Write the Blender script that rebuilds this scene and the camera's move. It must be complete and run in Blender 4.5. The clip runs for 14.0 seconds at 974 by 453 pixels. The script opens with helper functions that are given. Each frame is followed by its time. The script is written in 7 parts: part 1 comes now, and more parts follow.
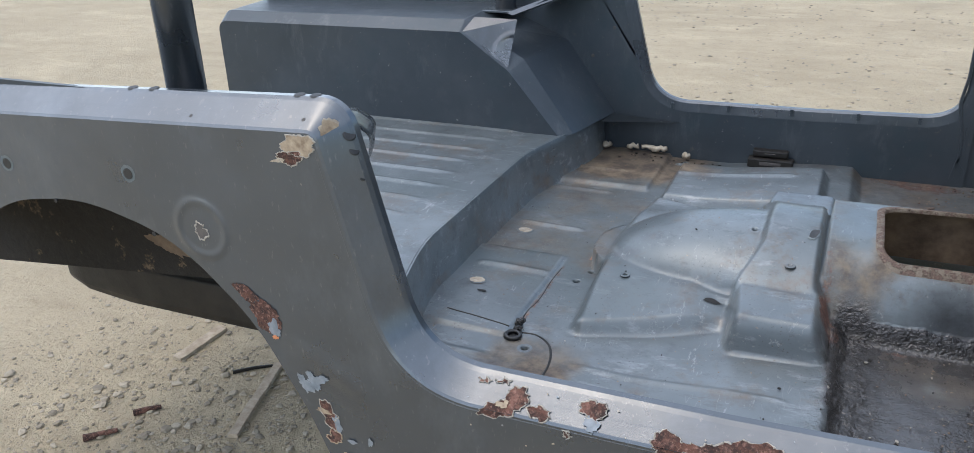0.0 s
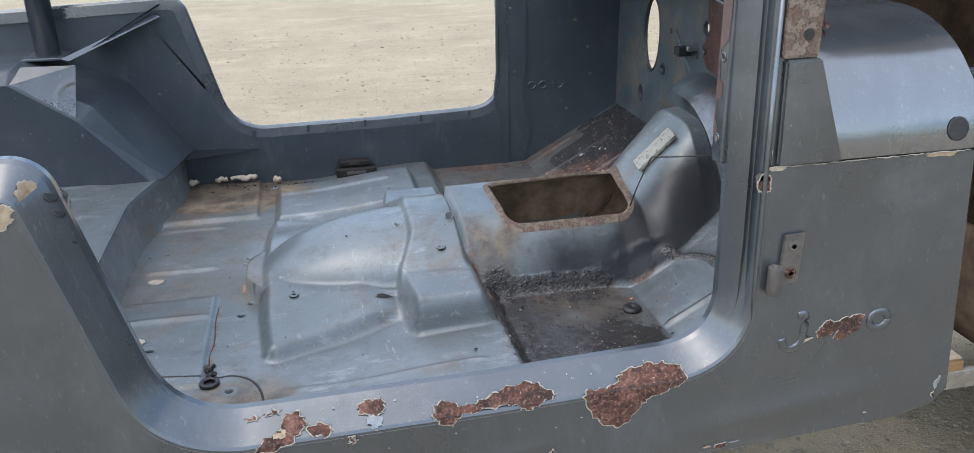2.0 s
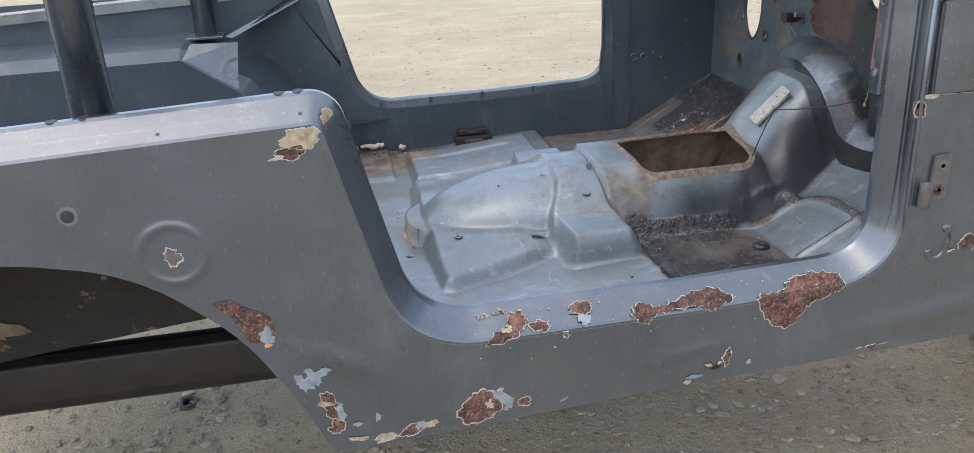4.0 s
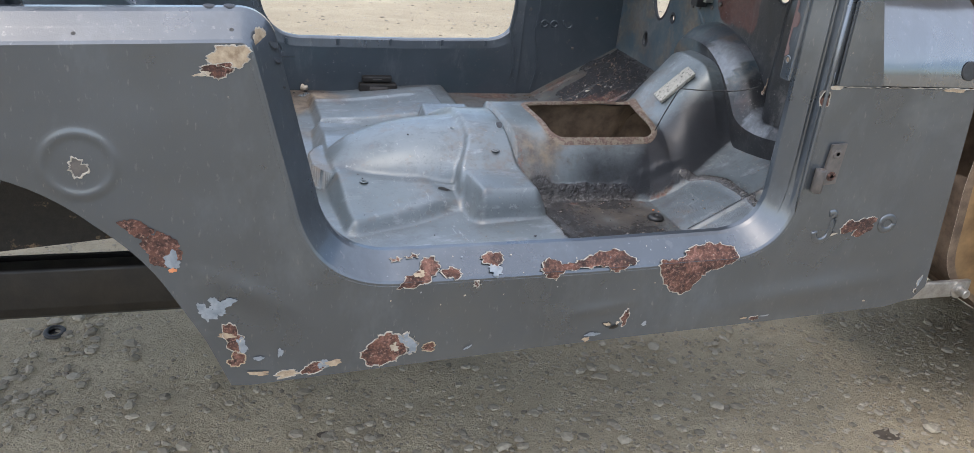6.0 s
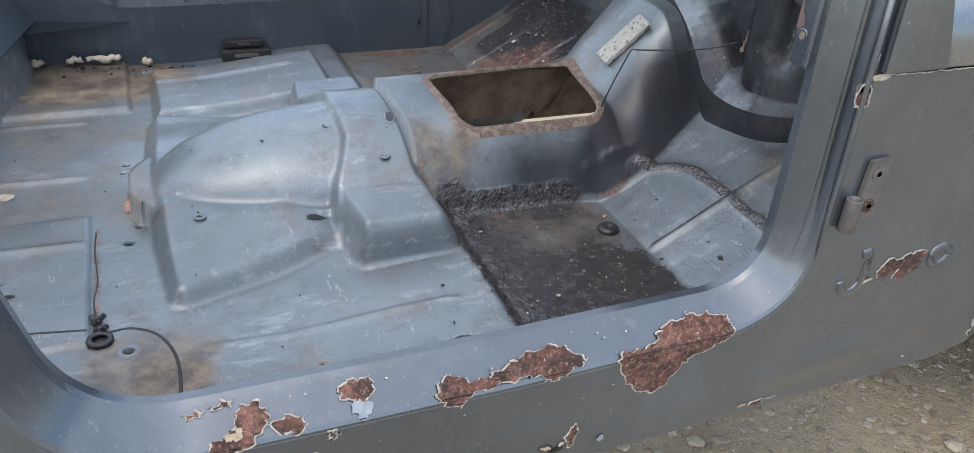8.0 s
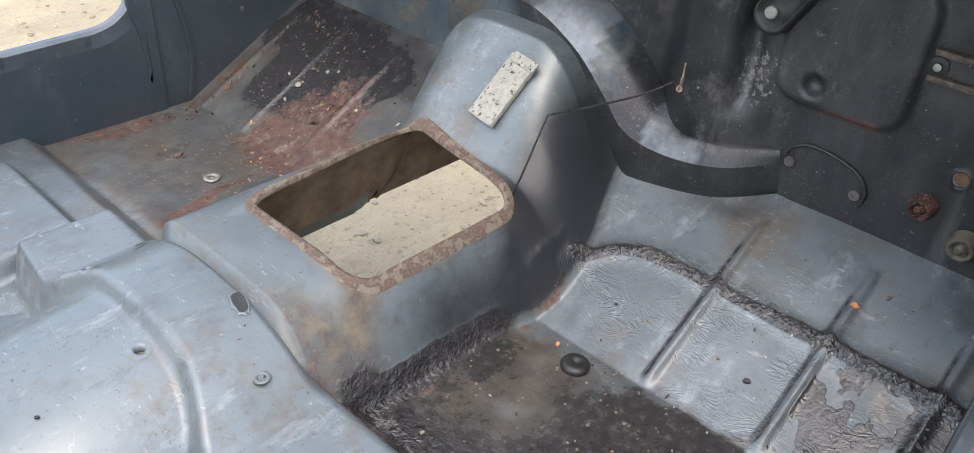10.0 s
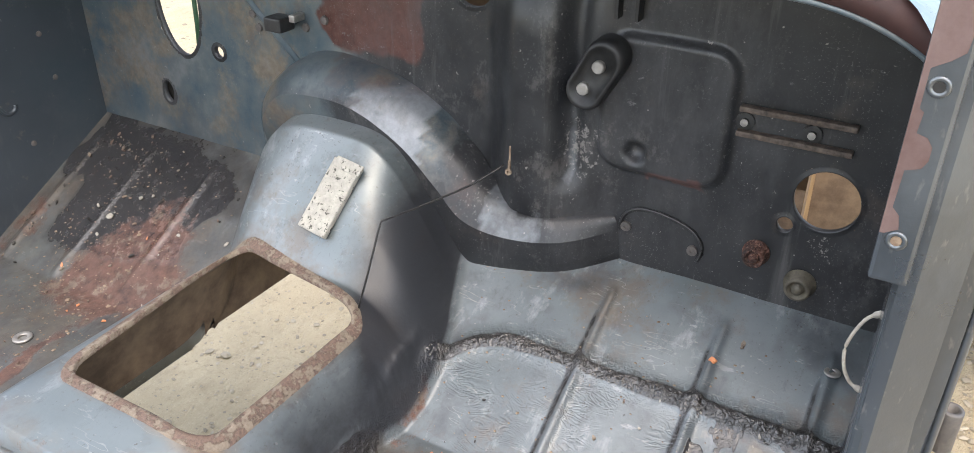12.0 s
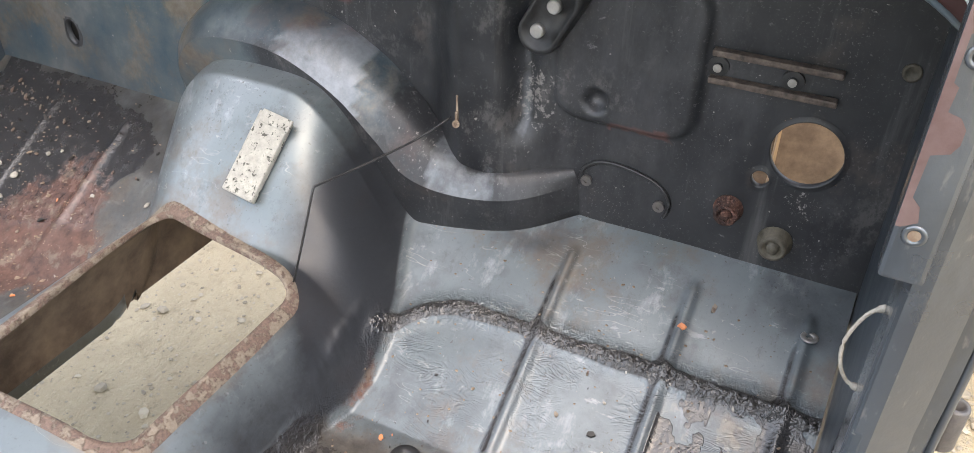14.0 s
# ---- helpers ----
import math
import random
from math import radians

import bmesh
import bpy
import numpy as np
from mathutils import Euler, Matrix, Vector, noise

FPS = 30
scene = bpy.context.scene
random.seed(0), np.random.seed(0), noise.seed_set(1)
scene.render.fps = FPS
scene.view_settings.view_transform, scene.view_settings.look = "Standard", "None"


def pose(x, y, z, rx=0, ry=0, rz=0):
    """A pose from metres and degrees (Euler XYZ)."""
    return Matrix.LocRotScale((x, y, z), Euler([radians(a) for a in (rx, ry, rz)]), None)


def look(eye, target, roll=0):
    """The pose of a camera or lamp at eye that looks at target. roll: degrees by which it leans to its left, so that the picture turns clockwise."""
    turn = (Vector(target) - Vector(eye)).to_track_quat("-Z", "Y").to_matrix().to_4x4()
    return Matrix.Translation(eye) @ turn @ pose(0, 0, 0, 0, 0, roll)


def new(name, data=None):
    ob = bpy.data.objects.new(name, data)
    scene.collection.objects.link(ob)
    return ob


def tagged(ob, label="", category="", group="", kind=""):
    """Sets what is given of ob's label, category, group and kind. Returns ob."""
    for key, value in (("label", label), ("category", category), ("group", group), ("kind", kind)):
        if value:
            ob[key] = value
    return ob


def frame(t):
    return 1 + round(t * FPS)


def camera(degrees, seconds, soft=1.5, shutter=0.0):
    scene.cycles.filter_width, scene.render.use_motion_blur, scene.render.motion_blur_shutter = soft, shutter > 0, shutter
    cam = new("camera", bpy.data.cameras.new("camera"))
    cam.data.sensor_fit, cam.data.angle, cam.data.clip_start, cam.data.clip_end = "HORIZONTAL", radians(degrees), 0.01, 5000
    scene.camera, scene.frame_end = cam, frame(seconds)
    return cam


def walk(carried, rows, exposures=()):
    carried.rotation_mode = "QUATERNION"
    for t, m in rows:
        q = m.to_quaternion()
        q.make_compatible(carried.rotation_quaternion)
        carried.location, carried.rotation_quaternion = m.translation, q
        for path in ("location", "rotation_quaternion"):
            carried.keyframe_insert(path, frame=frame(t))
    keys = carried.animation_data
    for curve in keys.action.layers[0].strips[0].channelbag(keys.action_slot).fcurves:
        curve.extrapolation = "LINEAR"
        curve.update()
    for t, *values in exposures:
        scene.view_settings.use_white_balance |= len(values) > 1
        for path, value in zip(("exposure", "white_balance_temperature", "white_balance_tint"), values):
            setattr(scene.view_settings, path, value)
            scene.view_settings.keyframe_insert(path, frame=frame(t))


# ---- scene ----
cam = camera(60.0, 14.0, soft=0.3)
PATH = [
    (0, (-0.578, -0.836, 1.256), (-1.333, 0.827, 0.439), -2.1),
    (0.5, (-0.612, -0.769, 1.227), (-1.102, 0.986, 0.403), -1.4),
    (1, (-0.764, -0.777, 1.222), (-0.629, 1.035, 0.386), -1.4),
    (1.5, (-0.846, -0.831, 1.247), (-0.477, 0.962, 0.442), -0.4),
    (2, (-0.867, -0.935, 1.253), (-0.487, 0.87, 0.48), -1.1),
    (2.5, (-0.88, -1.044, 1.236), (-0.489, 0.758, 0.462), -1.7),
    (3, (-0.927, -1.091, 1.241), (-0.576, 0.721, 0.472), -2.3),
    (3.5, (-1.051, -1.1, 1.227), (-0.736, 0.716, 0.45), -2.8),
    (3.7, (-1.11, -1.101, 1.233), (-0.798, 0.715, 0.458), -2.9),
    (5.8, (-1.263, -1.095, 1.224), (-0.701, 0.671, 0.472), 5.7),
    (6, (-1.239, -1.094, 1.207), (-0.632, 0.615, 0.364), 6.4),
    (6.5, (-1.165, -1.035, 1.183), (-0.545, 0.598, 0.209), 5.7),
    (7, (-1.022, -0.93, 1.194), (-0.398, 0.705, 0.226), 4.7),
    (7.5, (-0.953, -0.831, 1.184), (-0.333, 0.797, 0.201), 3.8),
    (8, (-0.975, -0.608, 1.173), (-0.284, 0.971, 0.158), 4.3),
    (8.2, (-0.997, -0.526, 1.186), (-0.258, 1.028, 0.166), 3.1),
    (10.3, (-0.957, 0.062, 1.173), (0.359, 1.085, 0.069), 5.0),
    (10.5, (-0.972, 0.073, 1.175), (0.381, 1.057, 0.079), 5.3),
    (11, (-0.976, 0.078, 1.197), (0.453, 1.021, 0.163), 4.4),
    (11.5, (-0.965, 0.056, 1.204), (0.525, 0.938, 0.204), 1.8),
    (12, (-0.9, 0.056, 1.205), (0.61, 0.925, 0.222), 0.4),
    (12.5, (-0.802, 0.089, 1.203), (0.7, 0.964, 0.214), 0.6),
    (13, (-0.761, 0.106, 1.219), (0.724, 0.98, 0.203), 0.3),
    (13.5, (-0.767, 0.107, 1.235), (0.719, 0.968, 0.21), -1.0),
    (14, (-0.797, 0.108, 1.196), (0.674, 0.827, 0.048), 0.9),
]
walk(cam, [(t, look(eye, target, roll)) for t, eye, target, roll in PATH], [(0.0, 0.85, 6300, 7), (0.5, 0.80, 6250, 7), (1.0, 1.16, 6250, 7), (1.6, 1.18, 6280, 7), (2.0, 1.04, 6300, 7), (3.0, 1.14, 6350, 8), (3.7, 1.14, 6350, 8), (6.0, 1.10, 6400, 9), (6.5, 1.28, 6550, 9), (7.0, 1.16, 6400, 8), (7.5, 1.16, 6300, 8), (8.0, 1.18, 6350, 8), (10.3, 1.66, 6900, 9), (11.5, 1.84, 7050, 9), (14.0, 1.92, 7100, 10)])

# ---- light and sky ----
world = bpy.data.worlds.new("sky")
scene.world = world
world.use_nodes = True
wn, wl = world.node_tree.nodes, world.node_tree.links
bg = wn["Background"]
sky = wn.new("ShaderNodeTexSky")
sky.sky_type, sky.sun_disc = "NISHITA", False
SUN_EL, SUN_AZ = radians(64), radians(-126)
sky.sun_elevation, sky.sun_rotation = SUN_EL, SUN_AZ
sky.air_density, sky.dust_density, sky.ozone_density = 1.0, 2.5, 1.0
wl.new(sky.outputs["Color"], bg.inputs["Color"])
bg.inputs["Strength"].default_value = 0.15
sun = new("sun", bpy.data.lights.new("sun", "SUN"))
sun.data.energy, sun.data.angle, sun.data.color = 1.2, radians(165), (1.0, 0.972, 0.93)
sun.matrix_world = look((math.sin(SUN_AZ) * math.cos(SUN_EL) * 10, math.cos(SUN_AZ) * math.cos(SUN_EL) * 10, math.sin(SUN_EL) * 10), (0, 0, 0))
scene.view_settings.exposure = 1.1


# ---- materials ----
class Mat:
    """A small builder for node materials on object coordinates."""

    def __init__(self, name, rough=0.5, metal=0.0):
        self.m = bpy.data.materials.new(name)
        self.m.use_nodes = True
        self.n, self.l = self.m.node_tree.nodes, self.m.node_tree.links
        self.b = self.n["Principled BSDF"]
        self.b.inputs["Roughness"].default_value = rough
        self.b.inputs["Metallic"].default_value = metal
        geo = self.n.new("ShaderNodeNewGeometry")
        self.pos = geo.outputs["Position"]

    def noise(self, scale, detail=5.0, rough=0.6, squash=None, shift=0.0):
        tex = self.n.new("ShaderNodeTexNoise")
        tex.inputs["Scale"].default_value, tex.inputs["Detail"].default_value = scale, detail
        tex.inputs["Roughness"].default_value = rough
        mp = self.n.new("ShaderNodeMapping")
        mp.inputs["Scale"].default_value = squash or (1, 1, 1)
        mp.inputs["Location"].default_value = (shift, shift * 0.7, shift * 1.3)
        self.l.new(self.pos, mp.inputs["Vector"])
        self.l.new(mp.outputs["Vector"], tex.inputs["Vector"])
        return tex.outputs["Fac"]

    def attr(self, name):
        a = self.n.new("ShaderNodeAttribute")
        a.attribute_name = name
        return a.outputs["Fac"]

    def step(self, v, lo, hi, a=0.0, b=1.0):
        r = self.n.new("ShaderNodeMapRange")
        r.inputs["From Min"].default_value, r.inputs["From Max"].default_value = lo, hi
        r.inputs["To Min"].default_value, r.inputs["To Max"].default_value = a, b
        self.l.new(v, r.inputs["Value"])
        return r.outputs["Result"]

    def math(self, op, a, b=0.0):
        k = self.n.new("ShaderNodeMath")
        k.operation = op
        for s, v in zip(k.inputs, (a, b)):
            if isinstance(v, (int, float)):
                s.default_value = v
            else:
                self.l.new(v, s)
        return k.outputs[0]

    def mix(self, fac, a, b):
        x = self.n.new("ShaderNodeMix")
        x.data_type = "RGBA"
        for s, v in ((x.inputs[0], fac), (x.inputs[6], a), (x.inputs[7], b)):
            if isinstance(v, tuple):
                s.default_value = (*v, 1.0)
            elif isinstance(v, (int, float)):
                s.default_value = v
            else:
                self.l.new(v, s)
        return x.outputs[2]

    def mixf(self, fac, a, b):
        x = self.n.new("ShaderNodeMix")
        for s, v in ((x.inputs[0], fac), (x.inputs[2], a), (x.inputs[3], b)):
            if isinstance(v, (int, float)):
                s.default_value = v
            else:
                self.l.new(v, s)
        return x.outputs[0]

    def color(self, c):
        if isinstance(c, tuple):
            self.b.inputs["Base Color"].default_value = (*c, 1.0)
        else:
            self.l.new(c, self.b.inputs["Base Color"])
        return self

    def rough(self, r):
        self.l.new(r, self.b.inputs["Roughness"])
        return self

    def bump(self, h, strength=0.3, dist=0.002):
        k = self.n.new("ShaderNodeBump")
        k.inputs["Strength"].default_value, k.inputs["Distance"].default_value = strength, dist
        if isinstance(h, (list, tuple)):
            total = h[0]
            for more in h[1:]:
                total = self.math("ADD", total, more)
            h = total
        self.l.new(h, k.inputs["Height"])
        self.l.new(k.outputs["Normal"], self.b.inputs["Normal"])
        self.l.new(k.outputs["Normal"], self.b.inputs["Coat Normal"])
        return self


GREY, GREY2 = (0.052, 0.063, 0.076), (0.071, 0.084, 0.100)


def make_panel_paint(name="grey_primer_paint", coat=0.12, ior=1.66):
    m = Mat(name, 0.4)
    big = m.noise(3.0, 4, 0.55)
    drips = m.noise(9.0, 4, 0.6, (1.0, 1.0, 0.18))
    c = m.mix(m.step(big, 0.3, 0.7), GREY, GREY2)
    c = m.mix(m.step(drips, 0.60, 0.82, 0, 0.25), c, (0.13, 0.137, 0.142))
    chips = m.noise(70.0, 3, 0.5, shift=3.0)
    c = m.mix(m.step(chips, 0.755, 0.775, 0, 0.7), c, (0.33, 0.31, 0.27))
    m.color(c)
    smear = m.noise(4.5, 6, 0.7, (1.0, 1.0, 0.5), 6.0)
    c = m.mix(m.step(smear, 0.52, 0.70, 0, 0.5), c, (0.125, 0.148, 0.172))
    c = m.mix(m.step(m.noise(2.3, 5, 0.6, shift=11.0), 0.55, 0.7, 0, 0.5), c, (0.086, 0.092, 0.091))
    rub = m.noise(2.2, 5, 0.6, (1.0, 1.0, 1.7), 71.0)
    c = m.mix(m.step(rub, 0.60, 0.72, 0, 0.45), c, (0.15, 0.172, 0.195))
    runs = m.noise(40, 3, 0.5, (1.0, 1.0, 0.03), 73.0)
    c = m.mix(m.step(runs, 0.68, 0.74, 0, 0.25), c, (0.16, 0.165, 0.17))
    fine = m.noise(150, 3, 0.6, (1, 1, 0.35), 17.0)
    c = m.mix(m.step(fine, 0.62, 0.74, 0, 0.35), c, (0.22, 0.22, 0.215))
    m.color(c)
    m.rough(m.step(m.noise(6, 5, 0.65, shift=2), 0.35, 0.68, 0.22, 0.58))
    m.b.inputs["Metallic"].default_value = 0.5
    m.b.inputs["Coat Weight"].default_value, m.b.inputs["Coat Roughness"].default_value, m.b.inputs["Coat IOR"].default_value = 1.0, coat, ior
    xyz = m.n.new("ShaderNodeSeparateXYZ")
    m.l.new(m.pos, xyz.inputs[0])
    px, pz = xyz.outputs["X"], xyz.outputs["Z"]

    def bell(v, width):
        q = m.math("DIVIDE", v, width)
        return m.math("POWER", 2.718, m.math("MULTIPLY", m.math("MULTIPLY", q, q), -1.0))

    def crease(x0, x1, z0, slope, width):
        """A long shallow dent between x0 and x1."""
        mid, half = (x0 + x1) / 2, (x1 - x0) / 2
        off = m.math("SUBTRACT", m.math("SUBTRACT", pz, z0), m.math("MULTIPLY", m.math("SUBTRACT", px, mid), slope))
        return m.math("MULTIPLY", bell(off, width), bell(m.math("SUBTRACT", px, mid), half * 0.8))

    ring = m.math("SQRT", m.math("ADD", m.math("POWER", m.math("ABSOLUTE", m.math("ADD", px, 1.405)), 2.0), m.math("POWER", m.math("ABSOLUTE", m.math("SUBTRACT", pz, 0.775)), 2.0)), 0)
    dents = m.math("ADD", m.math("MULTIPLY", crease(-0.42, -0.03, 0.512, 0.10, 0.024), 1.0), m.math("MULTIPLY", crease(-1.27, -1.13, 0.575, -0.5, 0.022), 0.9))
    dents = m.math("ADD", dents, m.math("MULTIPLY", bell(m.math("SUBTRACT", ring, 0.042), 0.007), 0.35))
    dents = m.math("ADD", dents, m.math("MULTIPLY", crease(-0.72, -0.56, 0.505, 0.12, 0.012), 0.5))
    m.bump([m.math("MULTIPLY", dents, 1.7), m.math("MULTIPLY", m.noise(5, 2, 0.4), 2.0), m.math("MULTIPLY", m.noise(420, 2), 0.035), m.math("MULTIPLY", m.noise(26, 3), 0.08)], 0.6, 0.006)
    return m.m


# Inner sheets toned darker than the panels: their shade is put into the colour.
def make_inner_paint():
    m = Mat("shade_toned_inner_paint", 0.4)
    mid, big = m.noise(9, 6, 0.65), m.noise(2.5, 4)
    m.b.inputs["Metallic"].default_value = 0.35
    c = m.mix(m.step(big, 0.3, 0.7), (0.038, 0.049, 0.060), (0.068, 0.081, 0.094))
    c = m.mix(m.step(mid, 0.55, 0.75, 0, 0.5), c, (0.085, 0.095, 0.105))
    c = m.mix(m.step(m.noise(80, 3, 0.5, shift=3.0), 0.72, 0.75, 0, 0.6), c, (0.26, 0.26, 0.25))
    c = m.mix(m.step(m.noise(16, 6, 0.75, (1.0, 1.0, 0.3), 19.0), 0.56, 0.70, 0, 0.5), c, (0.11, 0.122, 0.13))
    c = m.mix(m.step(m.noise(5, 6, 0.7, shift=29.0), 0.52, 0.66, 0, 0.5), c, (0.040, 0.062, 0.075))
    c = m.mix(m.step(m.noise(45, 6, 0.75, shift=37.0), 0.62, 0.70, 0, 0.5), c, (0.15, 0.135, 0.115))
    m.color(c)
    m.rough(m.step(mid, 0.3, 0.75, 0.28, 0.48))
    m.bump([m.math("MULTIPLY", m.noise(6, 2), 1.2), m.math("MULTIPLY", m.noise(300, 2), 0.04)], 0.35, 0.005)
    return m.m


def make_floor_paint():
    """Floor paint: grey, worn to brown and black where the rust, tar and dust layers say so, with some shade coloured
    in.
    """
    m = Mat("worn_floor_paint", 0.35)
    fine, mid, big = m.noise(60, 6, 0.7), m.noise(14, 6, 0.65), m.noise(4, 4)
    c = m.mix(m.step(big, 0.3, 0.7), (0.102, 0.122, 0.132), (0.180, 0.206, 0.218))
    c = m.mix(m.step(mid, 0.54, 0.70, 0, 0.6), c, (0.085, 0.090, 0.098))
    streak = m.noise(22, 6, 0.7, (0.35, 1.0, 1.0), 4.0)
    c = m.mix(m.step(streak, 0.57, 0.70, 0, 0.6), c, (0.34, 0.36, 0.37))
    scuff = m.noise(48, 5, 0.75, (1.0, 0.3, 1.0), 21.0)
    c = m.mix(m.step(scuff, 0.62, 0.68, 0, 0.55), c, (0.36, 0.37, 0.37))
    plate = m.noise(3.1, 2, 0.4, shift=27.0)
    c = m.mix(m.step(plate, 0.54, 0.60, 0, 0.5), c, (0.10, 0.125, 0.13))
    c = m.mix(m.step(m.noise(7, 7, 0.75, shift=13.0), 0.53, 0.66, 0, 0.7), c, (0.13, 0.105, 0.082))
    specks = m.noise(140, 2, 0.5, shift=5.0)
    c = m.mix(m.step(specks, 0.72, 0.75, 0, 0.4), c, (0.36, 0.35, 0.33))
    scratch = m.noise(26, 3, 0.6, (1.0, 0.22, 1.0), 51.0)
    scratch.node.inputs["Distortion"].default_value = 0.0
    scratch = m.math("MULTIPLY", m.step(m.math("ABSOLUTE", m.math("SUBTRACT", scratch, 0.5)), 0.0, 0.006, 1.0, 0.0), m.step(m.noise(9, 4, 0.6, shift=61.0), 0.52, 0.60))
    c = m.mix(m.math("MULTIPLY", scratch, 0.4), c, (0.42, 0.42, 0.40))
    c = m.mix(m.step(m.noise(90, 3, 0.6, shift=8.0), 0.70, 0.76, 0, 0.75), c, (0.05, 0.045, 0.04))
    pits = m.noise(210, 4, 0.7, shift=91.0)
    c = m.mix(m.math("MULTIPLY", m.step(pits, 0.60, 0.68, 0, 0.8), m.step(m.noise(6, 5, 0.7, shift=93.0), 0.42, 0.60)), c, (0.06, 0.052, 0.046))
    wipe = m.noise(30, 7, 0.8, (0.5, 1.0, 1.0), 97.0)
    c = m.mix(m.step(wipe, 0.57, 0.63, 0, 0.35), c, (0.075, 0.082, 0.085))
    grime = m.step(m.math("ADD", m.attr("grime"), m.math("MULTIPLY", mid, 0.9)), 0.62, 1.15)
    c = m.mix(grime, c, m.mix(m.step(m.noise(20, 6, 0.7, shift=71.0), 0.4, 0.6), (0.075, 0.058, 0.045), (0.185, 0.145, 0.10)))
    tar = m.step(m.math("ADD", m.attr("tar"), m.math("MULTIPLY", mid, 0.5)), 0.62, 0.85)
    c = m.mix(tar, c, m.mix(m.step(fine, 0.35, 0.7), (0.022, 0.021, 0.021), (0.055, 0.052, 0.05)))
    rusty = m.step(m.math("ADD", m.attr("rust"), m.math("MULTIPLY", m.noise(17, 8, 0.75, shift=1.5), 1.0)), 0.86, 0.98)
    c = m.mix(rusty, c, m.mix(m.step(fine, 0.35, 0.65), (0.066, 0.034, 0.026), (0.21, 0.108, 0.078)))
    c = m.mix(m.math("MULTIPLY", rusty, m.step(m.noise(34, 5, 0.7, shift=31.0), 0.54, 0.62, 0, 0.8)), c, m.mix(m.step(fine, 0.4, 0.6), (0.17, 0.13, 0.095), (0.28, 0.225, 0.17)))
    # near-black layer: overspray together with shade put into the colour
    soot_shade = m.step(m.math("ADD", m.attr("soot_shade"), m.math("MULTIPLY", m.math("ADD", mid, fine), 0.3)), 0.38, 0.95, 0, 0.93)
    c = m.mix(soot_shade, c, (0.014, 0.015, 0.019))
    dust = m.step(m.math("ADD", m.attr("dust"), m.math("MULTIPLY", fine, 0.8)), 0.75, 1.2, 0, 0.75)
    c = m.mix(dust, c, (0.30, 0.265, 0.22))
    m.color(c)
    r = m.mixf(rusty, m.step(mid, 0.3, 0.75, 0.36, 0.56), 0.85)
    r = m.mixf(grime, r, 0.55)
    m.rough(m.mixf(tar, r, m.step(fine, 0.3, 0.7, 0.10, 0.34)))
    bare = m.math("SUBTRACT", 1.0, m.math("MAXIMUM", m.math("MAXIMUM", rusty, grime), m.math("MAXIMUM", m.math("MAXIMUM", tar, soot_shade), dust)))
    m.l.new(m.math("MULTIPLY", bare, 0.35), m.b.inputs["Metallic"])
    m.l.new(m.math("MAXIMUM", m.math("MULTIPLY", bare, 0.6), m.math("MULTIPLY", tar, 0.8)), m.b.inputs["Coat Weight"])
    m.b.inputs["Coat Roughness"].default_value = 0.22
    lines = m.noise(34, 2, 0.5, (1.0, 0.45, 1.0), 41.0)
    lines.node.inputs["Distortion"].default_value = 3.2
    lines = m.math("MULTIPLY", m.math("SINE", m.math("MULTIPLY", m.math("ADD", lines, m.math("MULTIPLY", m.noise(55, 3, 0.6, shift=83.0), 0.25)), 34.0)), m.step(m.noise(13, 4, 0.6, shift=77.0), 0.46, 0.62))
    lines = m.math("MULTIPLY", m.math("MULTIPLY", lines, m.attr("brush")), 0.13)
    crinkle = m.noise(95, 2, 0.5, shift=4)
    crinkle.node.inputs["Distortion"].default_value = 2.2
    lump = m.math("MULTIPLY", m.math("MULTIPLY", m.math("ADD", crinkle, m.noise(170, 2, 0.5, shift=6)), m.math("ADD", m.attr("ruffle"), m.math("MULTIPLY", tar, 0.10))), 3.0)
    m.bump([m.math("MULTIPLY", m.noise(6, 2), 1.0), m.math("MULTIPLY", fine, 0.22), lines, lump, m.math("MULTIPLY", m.math("MULTIPLY", fine, rusty), 0.8)], 0.45, 0.004)
    return m.m


def make_rust():
    m = Mat("bare_rust", 0.9)
    a, b = m.noise(55, 8, 0.75), m.noise(240, 4, 0.65)
    c = m.mix(m.step(a, 0.40, 0.60), (0.030, 0.016, 0.013), (0.125, 0.055, 0.038))
    c = m.mix(m.step(m.noise(22, 7, 0.75, shift=12.0), 0.52, 0.62, 0, 0.7), c, (0.27, 0.135, 0.100))
    c = m.mix(m.step(b, 0.52, 0.66, 0, 0.6), c, (0.36, 0.205, 0.16))
    c = m.mix(m.step(m.noise(17, 6, 0.7, shift=6.0), 0.54, 0.62, 0, 0.8), c, (0.028, 0.018, 0.016))
    c = m.mix(m.step(m.noise(130, 3, 0.6, shift=16.0), 0.66, 0.72, 0, 0.6), c, (0.36, 0.27, 0.20))
    m.color(c)
    m.bump([a, m.math("MULTIPLY", b, 0.5)], 1.0, 0.005)
    return m.m


